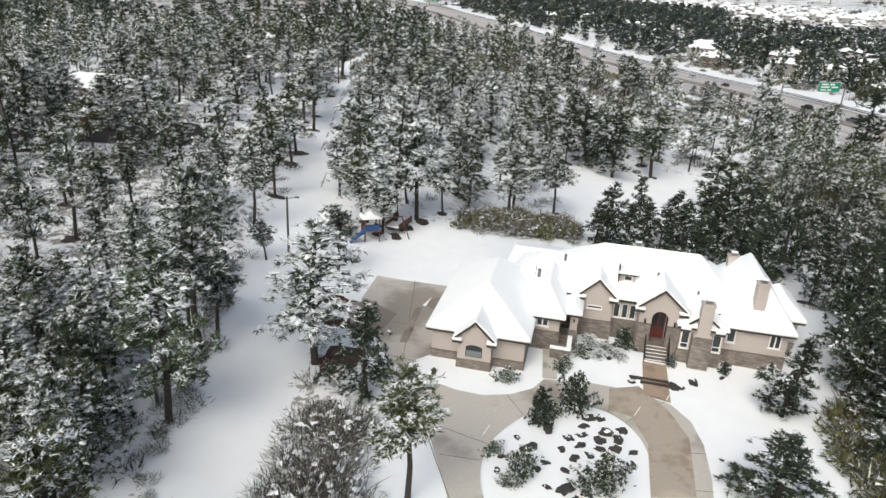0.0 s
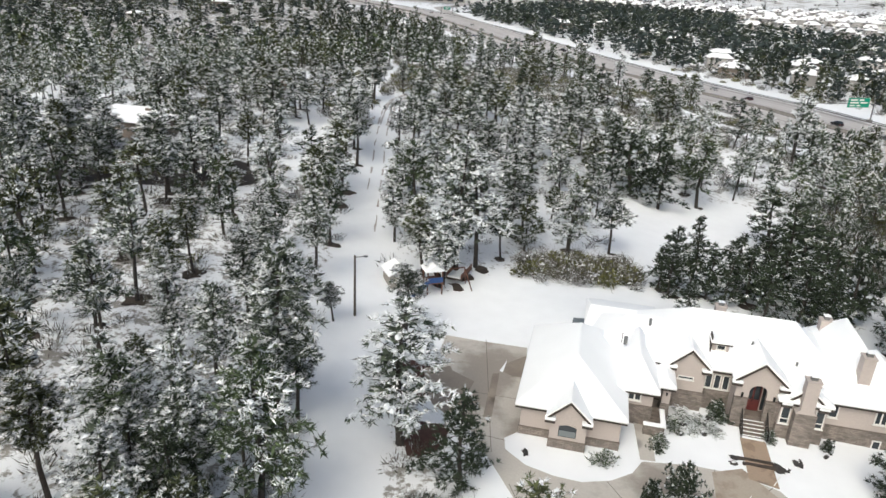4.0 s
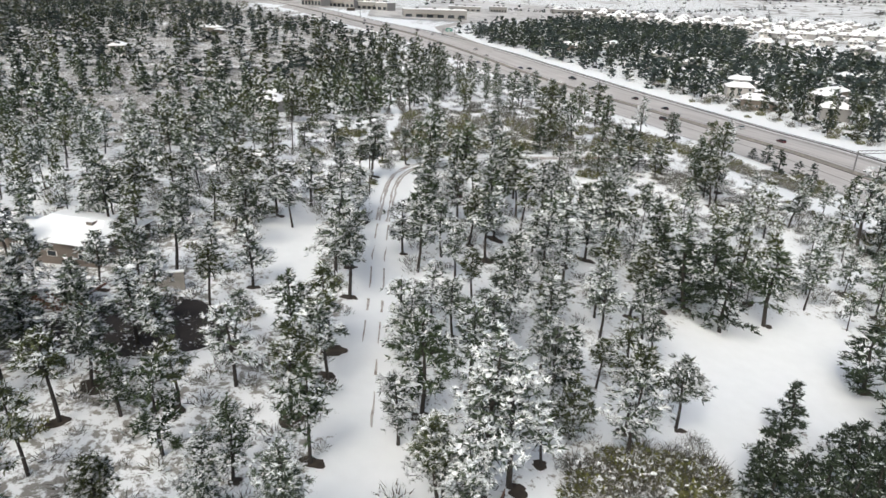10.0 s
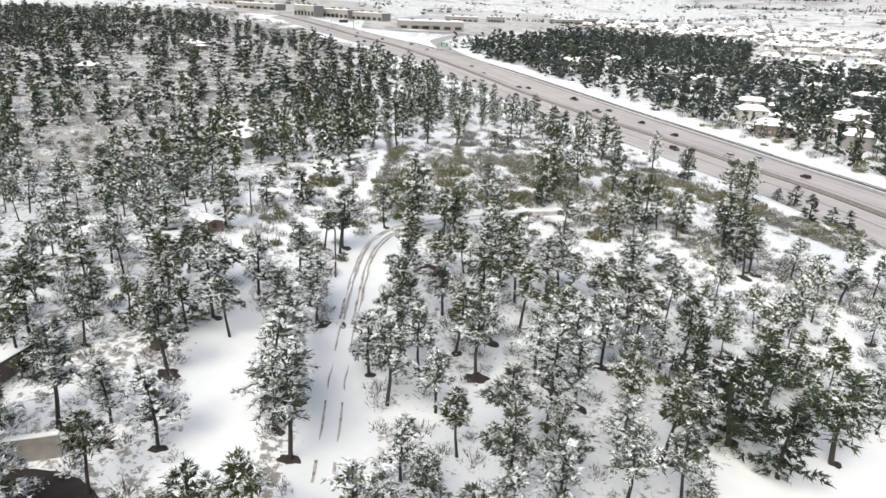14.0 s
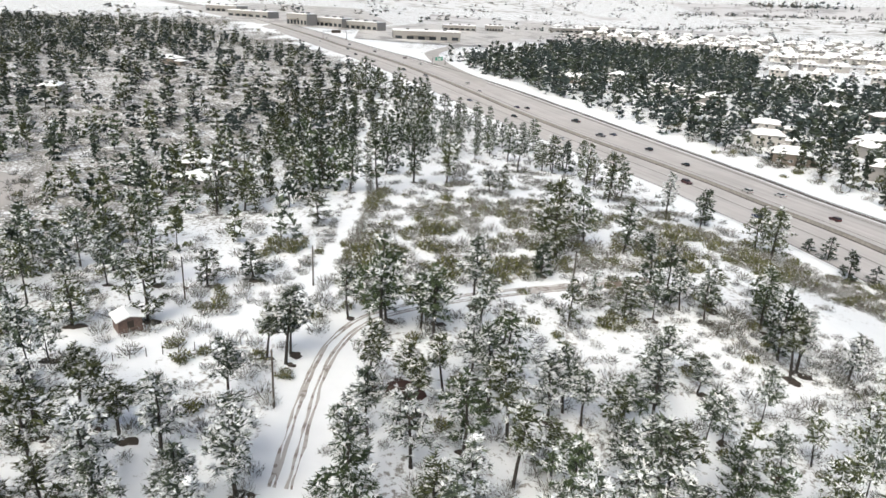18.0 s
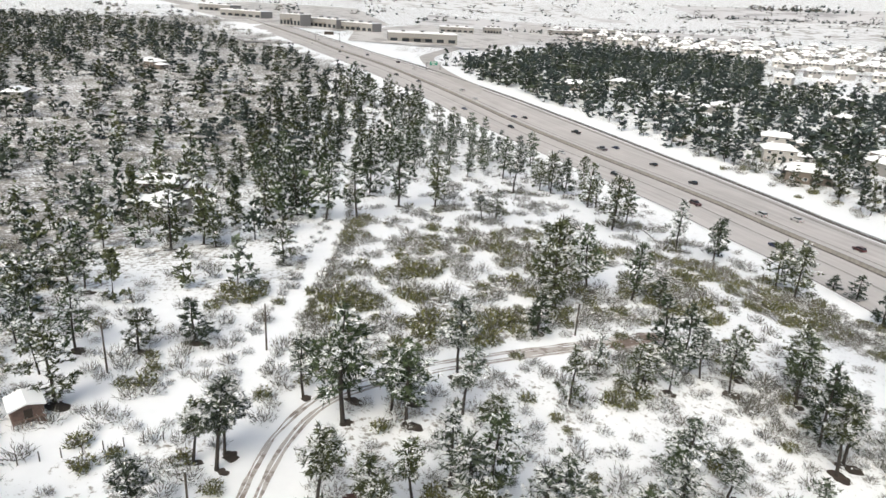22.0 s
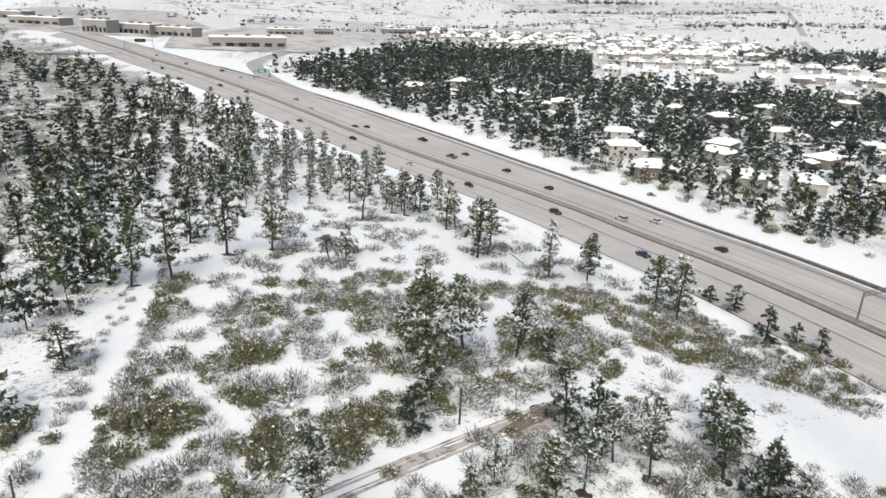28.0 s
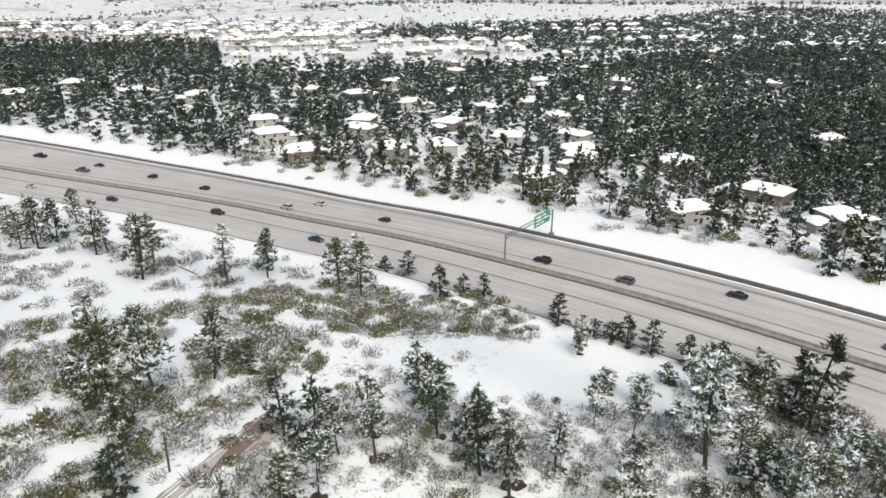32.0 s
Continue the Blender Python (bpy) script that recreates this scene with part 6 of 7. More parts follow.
# ---- highway fittings ----
DARK_EDGE = material("dark_gravel", (0.12, 0.105, 0.095), 0.95, 0.8, 0.4, 0.3)
BARRIER = material("barrier_concrete", (0.30, 0.28, 0.26), 0.9, 1.0, 0.3, 0.2)
LINE = material("lane_paint", (0.50, 0.49, 0.47), 0.7, 0.6, 0.25, 0)
SLUSH = material("slush", (0.27, 0.25, 0.235), 0.6, 0.5, 0.3, 0.1)
STEEL = material("galvanised_steel", (0.25, 0.25, 0.25), 0.45, 3, 0.2, 0.03, metal=0.7)
NM = int(np.argmax(MID[:, 1] > 900))


def side_strip(name, a, b, lift, mat, z2=None, n1=None, label=""):
    m, n, z = MID[:n1], NRM[:n1], MIDZ[:n1]
    a, b = (np.broadcast_to(q, len(MID))[:n1, None] for q in (a, b))
    vs = np.vstack([np.column_stack([m - n * a, z + lift]), np.column_stack([m - n * b, z + (lift if z2 is None else z2)])])
    k = len(m)
    ob = mesh_object(name, vs, [(i, i + 1, k + i + 1, k + i) for i in range(k - 1)], mat, road, smooth=True)
    return tagged(ob, label) if label else ob


side_strip("median", -1.25, 1.25, 0.012, DARK_EDGE, label="dark gritty strip along the median")
side_strip("snow_ridge", -20.4, -19.75, 0.03, SNOW, z2=0.03, label="thin ridge of ploughed snow")
side_strip("shoulder_edge", -19.7, -19.3, 0.015, DARK_EDGE, label="dark wet road edge")
side_strip("snow_ridge", WIDE - 0.3, WIDE + 0.35, 0.03, SNOW)
side_strip("shoulder_edge", WIDE + 0.4, WIDE + 2.4, 0.015, DARK_EDGE)
side_strip("wet_lane", WIDE - 3.4, WIDE - 1.8, 0.012, SLUSH, label="darker wet shoulder lane")
side_strip("wet_lane", -8.3, -7.5, 0.012, SLUSH)
side_strip("wet_lane", 4.6, 5.2, 0.012, SLUSH)
# concrete barrier in the median
prof = [(-0.35, 0.02), (-0.12, 0.35), (-0.1, 0.85), (0.1, 0.85), (0.12, 0.35), (0.35, 0.02)]
bv = np.vstack([np.column_stack([MID[:NM] - NRM[:NM] * a, MIDZ[:NM] + c]) for a, c in prof])
tagged(mesh_object("median_barrier", bv, [(j * NM + i, j * NM + i + 1, (j + 1) * NM + i + 1, (j + 1) * NM + i) for j in range(5) for i in range(NM - 1)], BARRIER), "long concrete barrier along the median", "barrier", kind="structure")


seg = np.r_[0, np.cumsum(np.hypot(*np.diff(MID, axis=0).T))]


def at_s(s):
    return np.array([np.interp(s, seg, MID[:, 0]), np.interp(s, seg, MID[:, 1])]), np.array([np.interp(s, seg, NRM[:, 0]), np.interp(s, seg, NRM[:, 1])]), np.interp(s, seg, MIDZ)


dash_v, dash_f = [], []
for off in (-10.2, -6.5, 6.5, 10.2, 13.9):
    for s in np.arange(20, 700, 12.2):
        (p, n, z), (q, n2, z2) = at_s(s), at_s(s + 3.2)
        b = len(dash_v)
        for c, w, zz in ((p, n, z), (q, n2, z2)):
            dash_v += [(*(c - w * (off - 0.09)), zz + 0.02), (*(c - w * (off + 0.09)), zz + 0.02)]
        dash_f.append((b, b + 1, b + 3, b + 2))
mesh_object("lane_dashes", dash_v, dash_f, LINE, road)
for off in (-13.9, -2.9, 2.9, 17.4):
    side_strip("edge_line", off - 0.1, off + 0.1, 0.018, LINE, n1=NM)
# guard rail on the far side and thin posts
gr = tagged(new("guard_rail"), "steel guard rail on wooden posts beside the highway", "guard rail")
for a in (1.6,):
    s = np.arange(30, 520, 4.0)
    P = [(p - n * float(np.interp(v, seg, WIDE)), n, z) for v in s for p, n, z in [at_s(v)]]
    top = np.array([(*(p - n * a), z + 0.6) for p, n, z in P])
    low = top - [0, 0, 0.25]
    mesh_object("rail", np.vstack([top, low]), [(i, i + 1, len(s) + i + 1, len(s) + i) for i in range(len(s) - 1)], STEEL, gr)
    for p, n, z in P[::2]:
        c = p - n * (a + 0.12)
        block("rail_post", (c[0] - 0.08, c[0] + 0.08), (c[1] - 0.08, c[1] + 0.08), (z - 0.3, z + 0.6), POLE, gr)

# ---- vehicles ----
TYRE = material("tyre_rubber", (0.02, 0.02, 0.02), 0.9, 5, 0.2, 0)
LAMP = material("lamp_glass", (0.75, 0.75, 0.72), 0.2, 5, 0.05, 0)
TAIL = material("tail_lamp", (0.25, 0.01, 0.01), 0.3, 5, 0.1, 0)
CARS = {}


def car(kind, paint, label):
    """A car that heads along +x, with its wheels on z = 0."""
    r = tagged(new("car"), label, "car", "traffic on the highway")
    if kind == "sedan":
        prof, glass, w = [(-2.3, 0.35), (-2.35, 0.75), (-2.2, 0.95), (-1.5, 1.0), (1.0, 1.0), (2.1, 0.85), (2.35, 0.65), (2.35, 0.35)], [(-1.6, 0.98), (-1.0, 1.42), (0.3, 1.45), (1.1, 0.98)], 0.9
    elif kind == "pickup":
        prof, glass, w = [(-2.8, 0.5), (-2.8, 1.1), (0.9, 1.12), (2.4, 1.05), (2.7, 0.85), (2.7, 0.45)], [(-0.9, 1.1), (-0.75, 1.75), (0.6, 1.78), (1.2, 1.1)], 0.97
    else:
        prof, glass, w = [(-2.3, 0.4), (-2.35, 0.9), (-2.25, 1.1), (1.0, 1.1), (2.15, 1.0), (2.35, 0.75), (2.35, 0.4)], [(-2.2, 1.08), (-1.95, 1.66), (0.3, 1.7), (1.15, 1.08)], 0.94
    slab("body", prof, -w, w, paint, r)
    slab("window_band", glass, -w * 0.84, w * 0.84, GLASS, r, "dark tinted car windows")
    a, b = glass[1], glass[2]
    slab("roof", [(a[0] + 0.05, a[1] - 0.01), (b[0] - 0.05, b[1] - 0.01), (b[0] - 0.15, b[1] + 0.06), (a[0] + 0.15, a[1] + 0.06)], -w * 0.82, w * 0.82, paint, r)
    x0, x1 = prof[0][0], prof[-1][0]
    for x in (x0 + 0.85, x1 - 0.85):
        for s in (-1, 1):
            wh = new("wheel")
            wh.parent = r
            tube("tyre", (x, s * (w - 0.2), 0.34), (x, s * (w + 0.02), 0.34), 0.34, 0.34, TYRE, wh, sides=12)
            tube("rim", (x, s * (w + 0.02), 0.34), (x, s * (w + 0.03), 0.34), 0.2, 0.2, STEEL, wh, sides=8)
    for s in (-0.62, 0.62):
        block("headlight", (x1 - 0.05, x1 + 0.02), (s - 0.2, s + 0.2), (0.62, 0.8), LAMP, r)
        block("tail_light", (x0 - 0.07, x0), (s - 0.18, s + 0.18), (0.72, 0.95), TAIL, r)
    return r


PAINTS = {"black": material("black_car_paint", (0.02, 0.02, 0.022), 0.25, 2, 0.2, 0), "grey": material("grey_car_paint", (0.10, 0.10, 0.11), 0.3, 2, 0.2, 0),
          "red": material("dark_red_car_paint", (0.06, 0.016, 0.016), 0.3, 2, 0.2, 0), "silver": material("silver_car_paint", (0.5, 0.5, 0.5), 0.3, 2, 0.1, 0), "blue": material("dark_blue_car_paint", (0.02, 0.03, 0.08), 0.3, 2, 0.2, 0)}
TYPES = [("suv", "black"), ("sedan", "black"), ("pickup", "grey"), ("sedan", "silver"), ("suv", "red"), ("suv", "grey"), ("sedan", "blue"), ("pickup", "black"), ("suv", "silver")]


def drive(k, s, off):
    """Puts a car of type k on the lane at off, s metres along the road."""
    p, n, z = at_s(s)
    q, n2, z2 = at_s(s + 3)
    c = p - n * off
    ang = math.atan2(q[1] - p[1], q[0] - p[0]) + (0 if off > 0 else math.pi)
    m = Matrix.Translation((c[0], c[1], z + 0.03)) @ Matrix.Rotation(ang, 4, "Z") @ Matrix.Scale(0.84, 4)
    kind, col = TYPES[k % len(TYPES)]
    if k % len(TYPES) not in CARS:
        CARS[k % len(TYPES)] = car(kind, PAINTS[col], f"{'dark ' if col in ('grey',) else ''}{col} {kind} driving on the wet highway")
        CARS[k % len(TYPES)].matrix_world = m
    else:
        copy_thing(CARS[k % len(TYPES)], m)


for k, (s, off) in enumerate([(143, 4.7), (124, 4.7), (104, 12), (196, -12), (215, 12), (221, 4.7), (234, -8.4), (278, 12), (302, 15.7), (302, 8.4), (326, 15.7), (302, -12), (271, -12), (77, 8.4), (353, 8.4), (356, 4.7), (389, 4.7), (407, 8.4), (499, 14),
                               (340, -8.4), (372, -12), (430, -4.7), (450, -8.4), (470, 12), (520, -12), (540, 8.4), (560, -4.7), (600, 8.4), (625, -8.4), (655, 4.7), (190, 8.4), (255, 8.4)]):
    drive(k * 5 + k // 4, s, off)

# ---- overhead sign by the median, and the dark one farther on ----
SIGN_GREEN = material("green_sign", (0.0, 0.24, 0.15), 0.5, 2, 0.08, 0)


def gantry(name, label, s, o0, o1, p0, p1, zc, ph, panel_mat, bars):
    p, n, z = at_s(s)
    ang = math.degrees(math.atan2(-n[1], -n[0]))
    g = tagged(new(name), label, "road sign")
    g.matrix_world = pose(*p, z, 0, 0, ang)
    for o in (o0, o1):
        tube("post", (o, 0, -0.3), (o, 0, zc + 0.6), 0.22, 0.18, STEEL, g)
        block("post_base", (o - 0.5, o + 0.5), (-0.5, 0.5), (-0.2, 0.6), BARRIER, g)
    for dz in (-0.35, 0.5):
        tube("truss_bar", (o0, 0, zc + dz), (o1, 0, zc + dz), 0.09, 0.09, STEEL, g)
    m = int((o1 - o0) / 1.6)
    for k in range(m):
        a = o0 + (o1 - o0) * k / m
        tube("truss_brace", (a, 0, zc - 0.35), (a + (o1 - o0) / m, 0, zc + 0.5), 0.05, 0.05, STEEL, g, sides=5)
    pn = block("panel", (p0, p1), (-0.42, -0.3), (zc - ph / 2, zc + ph / 2), panel_mat, g)
    for a, b, c, d in bars:
        block("lettering_bar", (p0 + (p1 - p0) * a, p0 + (p1 - p0) * b), (-0.435, -0.421), (zc - ph / 2 + ph * c, zc - ph / 2 + ph * d), WHITE_PAINT, pn)
    for a, b, c, d in ((0.0, 1.0, 0.0, 0.03), (0.0, 1.0, 0.97, 1.0), (0.0, 0.012, 0.03, 0.97), (0.988, 1.0, 0.03, 0.97)):
        block("border", (p0 + (p1 - p0) * a, p0 + (p1 - p0) * b), (-0.435, -0.421), (zc - ph / 2 + ph * c, zc - ph / 2 + ph * d), WHITE_PAINT, pn)


gantry("overhead_sign", "green overhead road sign on a steel gantry", 150, 0.0, 22.5, 12.5, 20.3, 5.9, 3.1, SIGN_GREEN, [(0.1, 0.42, 0.68, 0.84), (0.5, 0.72, 0.68, 0.84), (0.1, 0.5, 0.42, 0.56), (0.58, 0.9, 0.42, 0.56), (0.1, 0.35, 0.15, 0.28), (0.42, 0.6, 0.15, 0.28)])
gantry("message_sign", "dark electronic message board over the highway", 655, 2.0, 22.0, 9.0, 17.0, 6.0, 2.6, TRIM_BROWN, [])
gantry("exit_sign", "small green exit sign at the ramp", 470, 20.0, 29.0, 22.0, 27.0, 3.6, 2.2, SIGN_GREEN, [(0.15, 0.85, 0.55, 0.75), (0.2, 0.7, 0.2, 0.4)])

# ---- woods beyond the highway ----
east = spots(19000, -40, 760, 30, 830, 4.6, 9)
x, y = east.T
side, d, _ = road_at(x, y)
edge = np.array([noise.noise((a / 30, b / 30, 2.0)) for a, b in zip(x, y)])
far_edge = np.where(x < 218 + 0.41 * (y - 608), np.minimum(800, 540 + 1.9 * (x + 14)), 625 - 0.3 * np.maximum(0, x))
ok = (side > 41 + 11 * edge) & (y < far_edge + 14 * edge) & (d < 700)
HOMES = [(125, 365), (122, 336), (146, 316), (166, 311), (213, 431), (258, 458), (239, 360), (275, 363), (160, 353), (196, 306), (163, 261), (192, 266), (164, 210), (202, 205), (191, 179), (305, 226), (214, 243), (96, 521), (197, 454), (374, 531), (336, 486), (216, 391), (463, 323), (399, 337), (136, 392), (460, 591), (754, 778), (800, 642), (751, 535), (585, 480), (622, 432), (549, 410), (911, 633), (619, 580), (516, 531), (434, 501), (426, 444), (404, 614), (346, 417), (331, 400), (302, 354), (355, 361), (737, 712), (391, 388), (1287, 745), (1076, 694),
         (173, 371), (240, 527), (396, 490), (200, 344), (250, 323), (221, 292), (509, 693), (374, 679), (337, 650), (267, 410), (635, 449), (773, 548), (203, 276), (661, 340), (115, 484), (64, 496), (136, 460), (849, 410)]
hm = np.array(HOMES, float)
to_path = (np.array([0, 120.0]) - hm) / np.linalg.norm(np.array([0, 120.0]) - hm, axis=1, keepdims=True)
far_off = np.hypot(x, y - 120) > 250
ok &= patchy(x, y, 17, -0.55, 7.0) | (rt.uniform(0, 1, len(x)) < 0.5)
ok &= ~near_line(x, y, HOMES, 8.0) & ~(far_off & near_line(x, y, HOMES, 9.0)) & (x < 3.6 * (y - 120) + 110)
ok &= ~(near_line(x, y, hm + to_path * 12, 7.5) & (rt.uniform(0, 1, len(x)) < np.where(far_off, 0.6, 0.5)))
ok &= ~((side < 70) & ~near_line(x, y, HOMES, 22) & (rt.uniform(0, 1, len(x)) < 0.2) & (y < 420))
east = east[ok]
dist = np.hypot(east[:, 0] - 0, east[:, 1] - 120)
wood("east_wood_edge", "dark pines between the houses beyond the highway", east[dist < 260], THIN, 7, 12, 25, [PINE_FAR, PINE_GREY, PINE_OLIVE, PINE_HAZE], wide=1.2, pick=lambda a, b, r: int(r.choice([1, 2, 3, 4, 5, 10, 11, 12])))
thick = spots(1500, 150, 420, 120, 275, 4.6, 10)
x, y = thick.T
ok = (road_at(x, y)[0] > 62) & ~near_line(x, y, HOMES, 9.0) & (x > 195 - 0.15 * (y - 180)) & (x < 3.6 * (y - 120) + 110)
wood("east_wood_edge", "dense dark pines behind the roadside houses", thick[ok], THIN, 7, 12, 63, [PINE_FAR, PINE_DARK, PINE_HAZE], wide=1.2, pick=lambda a, b, r: int(r.choice([2, 4, 5, 6, 11, 12])))
wood("east_wood", "dark pine wood covering the far side of the highway", east[dist >= 260], FAR, 6, 12, 26, [PINE_HAZE, PINE_HAZE, PINE_FAR, PINE_GREY], wide=1.5)

# ---- homes ----
SIDINGS = [material("pale_siding", (0.40, 0.385, 0.37), 0.85, 3, 0.1, 0.1), material("brown_siding", (0.18, 0.15, 0.13), 0.85, 3, 0.15, 0.1), material("grey_siding", (0.28, 0.27, 0.265), 0.85, 3, 0.1, 0.1)]


def home(k, w, d, h, top, along_):
    """A family house with a snow-covered hipped roof and a lower garage wing."""
    r = tagged(new("house"), ("pale two-storey house with snow-covered roof", "brown house under a snowy hipped roof", "grey house with a snow-covered roof")[k % 3] + " among pines", "house", "houses of the neighbourhood")
    m = SIDINGS[k % 3]
    block("wall", (-w / 2, w / 2), (-d / 2, d / 2), (-1.5, h), m, r)
    snow_roof("roof", -w / 2 - 0.5, w / 2 + 0.5, -d / 2 - 0.5, d / 2 + 0.5, h, h + top, along_, d * 0.3, d * 0.3, r, ROOF_SNOW, TRIM_BROWN, 0.2)
    block("garage_wall", (w / 2, w / 2 + 5.5), (-d / 2 + 1, d / 2 - 3), (-1.5, h * 0.6), m, r)
    snow_roof("garage_roof", w / 2 - 0.3, w / 2 + 6, -d / 2 + 0.6, d / 2 - 2.6, h * 0.6, h * 0.6 + 1.5, "u", 1.8, 1.8, r, ROOF_SNOW, TRIM_BROWN, 0.2)
    for s, f in ((-1, -d / 2 - 0.03), (1, d / 2 + 0.03)):
        for z in ((1.0, 2.2), (3.6, 4.8)):
            if z[1] > h:
                continue
            for u in (-w * 0.34, 0, w * 0.34):
                wn_ = new("window")
                wn_.parent = r
                block("frame", (u - 0.7, u + 0.7), sorted((f, f - 0.05 * -s)), (z[0] - 0.08, z[1] + 0.08), WHITE_PAINT, wn_)
                block("pane", (u - 0.6, u + 0.6), sorted((f + 0.05 * s, f + 0.06 * s)), z, GLASS, wn_)
    block("front_door", (w * 0.12, w * 0.12 + 1.0), (-d / 2 - 0.06, -d / 2 - 0.002), (0, 2.1), TRIM_BROWN, r)
    ch = new("chimney")
    ch.parent = r
    block("shaft", (-w * 0.25, -w * 0.25 + 0.9), (0.6, 1.4), (h * 0.7, h + top + 0.4), m, ch)
    block("cap", (-w * 0.25 - 0.08, -w * 0.25 + 0.98), (0.52, 1.48), (h + top + 0.4, h + top + 0.55), ROOF_SNOW, ch)
    return r


PROTO_HOMES = [home(0, 12, 9, 5.4, 2.2, "u"), home(1, 13, 10, 4.6, 2.6, "u"), home(2, 10, 11, 5.6, 2.4, "v")]
rh = np.random.default_rng(12)
spots_h = HOMES + [(-72, 254), (-64, 233), (-162, 344), (-152, 438), (-57, 111)]
for k, (x, y) in enumerate(spots_h):
    p = PROTO_HOMES[1 if (x, y) == (-57, 111) else k % 3]
    side_, _, _ = road_at(np.array([x]), np.array([y]))
    z = float(land(x, y)) + 0.3
    rot = float(rh.uniform(0, 360)) if k % 4 else float(rh.uniform(-25, 25))
    if (x, y) == (-57, 111):
        rot = 168.0
    m = pose(x, y, z, 0, 0, rot) @ Matrix.Diagonal((1, 1, 0.62 if (x, y) == (-57, 111) else 0.85, 1)) @ Matrix.Scale(0.78 if x < -50 and y > 200 else 1.0, 4)
    if k < 3:
        p.matrix_world = m
    else:
        copy_thing(p, m)
# drive and deck of the neighbour to the west
west_drive = [(-62, 88), (-55, 87), (-46, 86.5), (-38, 87), (-32.8, 90), (-32.8, 94), (-37, 98), (-43, 98.5), (-47, 96), (-50, 92.5), (-62, 93)]
tagged(sheet("west_driveway", smooth_loop(west_drive, 3), [], 0.06, WET_ASPHALT, 1.5), "dark wet asphalt drive among the pines", "driveway", kind="structure")
dk = tagged(new("deck"), "red-brown wooden deck with snow on its boards", "deck")
dk.matrix_world = pose(-50.5, 96.0, float(land(-50.5, 96)), 0, 0, -10)
block("deck_wall", (-3.6, 3.2), (-1.6, -1.5), (-0.3, 2.0), REDWOOD, dk)
block("deck_floor", (-3.7, 3.3), (-1.7, 1.8), (2.003, 2.15), REDWOOD, dk)
for k in range(5):
    block("board_snow", (-3.5, 3.1), (-1.6 + 0.68 * k, -1.15 + 0.68 * k), (2.153, 2.25), ROOF_SNOW, dk)
wl = tagged(new("garden_wall"), "grey concrete retaining wall with snow behind it", "wall")
wl.matrix_world = pose(-42.5, 99.5, float(land(-42.5, 99.5)), 0, 0, 18)
block("wall_face", (-3.0, 3.0), (-0.2, 0.2), (-0.4, 2.2), BARRIER, wl)
block("wall_snow", (-3.05, 3.05), (-0.25, 0.25), (2.203, 2.4), ROOF_SNOW, wl, bevel=0.05)
# curved road to the west
ring = line_points([(-135, 232), (-124, 237), (-113, 235), (-105, 227), (-101.5, 216), (-103, 206), (-108, 198)], 2.0)
tagged(ribbon("side_road", ring, -3.6, 3.6, 0.09, ASPHALT), "bare grey bend of a side road", "road", kind="structure")

# ---- shops, lots and houses in the distance ----
MOTTLED = concrete("thawing_scrub_land", (0.62, 0.605, 0.61), (0.34, 0.32, 0.315), 0.012)
tagged(sheet("far_field", [(-17, 735), (47, 800), (190, 935), (300, 1400), (400, 1830), (155, 1830), (-60, 1640), (-60, 1100)], [], 0.3, MOTTLED, 60), "mottled thawing scrub land beyond the shops", "ground", kind="structure")
tagged(sheet("far_field", [(190, 1190), (260, 1275), (420, 1580), (600, 1570), (560, 1420), (380, 1250)], [], 0.45, MOTTLED, 60), "mottled thawing scrub land behind the estate", "ground", kind="structure")
tagged(sheet("far_field", [(640, 1990), (1120, 1960), (1600, 2100), (1900, 2700), (700, 2600)], [], 0.6, MOTTLED, 90), "brown-grey pasture on the far plain", "ground", kind="structure")
tagged(sheet("far_field", [(1290, 1560), (1600, 1210), (2000, 720), (2600, 900), (2000, 1900)], [], 0.6, MOTTLED, 90), "brown-grey pasture behind the far groves", "ground", kind="structure")
LOT = concrete("slushy_lot", (0.55, 0.53, 0.52), (0.27, 0.25, 0.24), 0.05)
DRY_GRASS = concrete("winter_grass", (0.72, 0.72, 0.73), (0.30, 0.28, 0.26), 0.03)
for nm, poly in (("parking_lot", [(-95, 690), (20, 700), (60, 860), (60, 1080), (-60, 1060), (-110, 830)]), ("parking_lot", [(-420, 1130), (-230, 830), (-120, 800), (-90, 1000), (-200, 1500), (-420, 1500)]), ("parking_lot", [(60, 880), (210, 930), (300, 1250), (120, 1400), (70, 1100)]),
                 ("far_field", [(-200, 1500), (100, 1450), (320, 1700), (300, 2300), (-500, 2400)]), ("far_field", [(600, 1500), (1000, 1500), (1500, 2400), (700, 2400)])):
    tagged(sheet(nm, poly, [], 0.5, LOT if nm == "parking_lot" else DRY_GRASS, 40), "slushy grey parking lot" if nm == "parking_lot" else "snow-thin winter pasture", "ground", kind="structure")


def road_strip(nm, pts, w, lift=0.6):
    tagged(ribbon(nm, line_points(pts, 12), -w, w, lift, ASPHALT), "grey distant road cleared of snow", "road", kind="structure")


road_strip("exit_ramp", [(15, 448), (-8, 497), (-19, 540), (-24, 600), (-12, 670), (10, 760), (30, 850), (80, 1000), (100, 1250)], 5, 0.35)
road_strip("boulevard", [(300, 770), (420, 748), (532, 790), (640, 870), (724, 991), (860, 1180), (1020, 1383), (1557, 2138)], 7)
road_strip("cross_road", [(-300, 640), (-200, 600), (-120, 640)], 6)


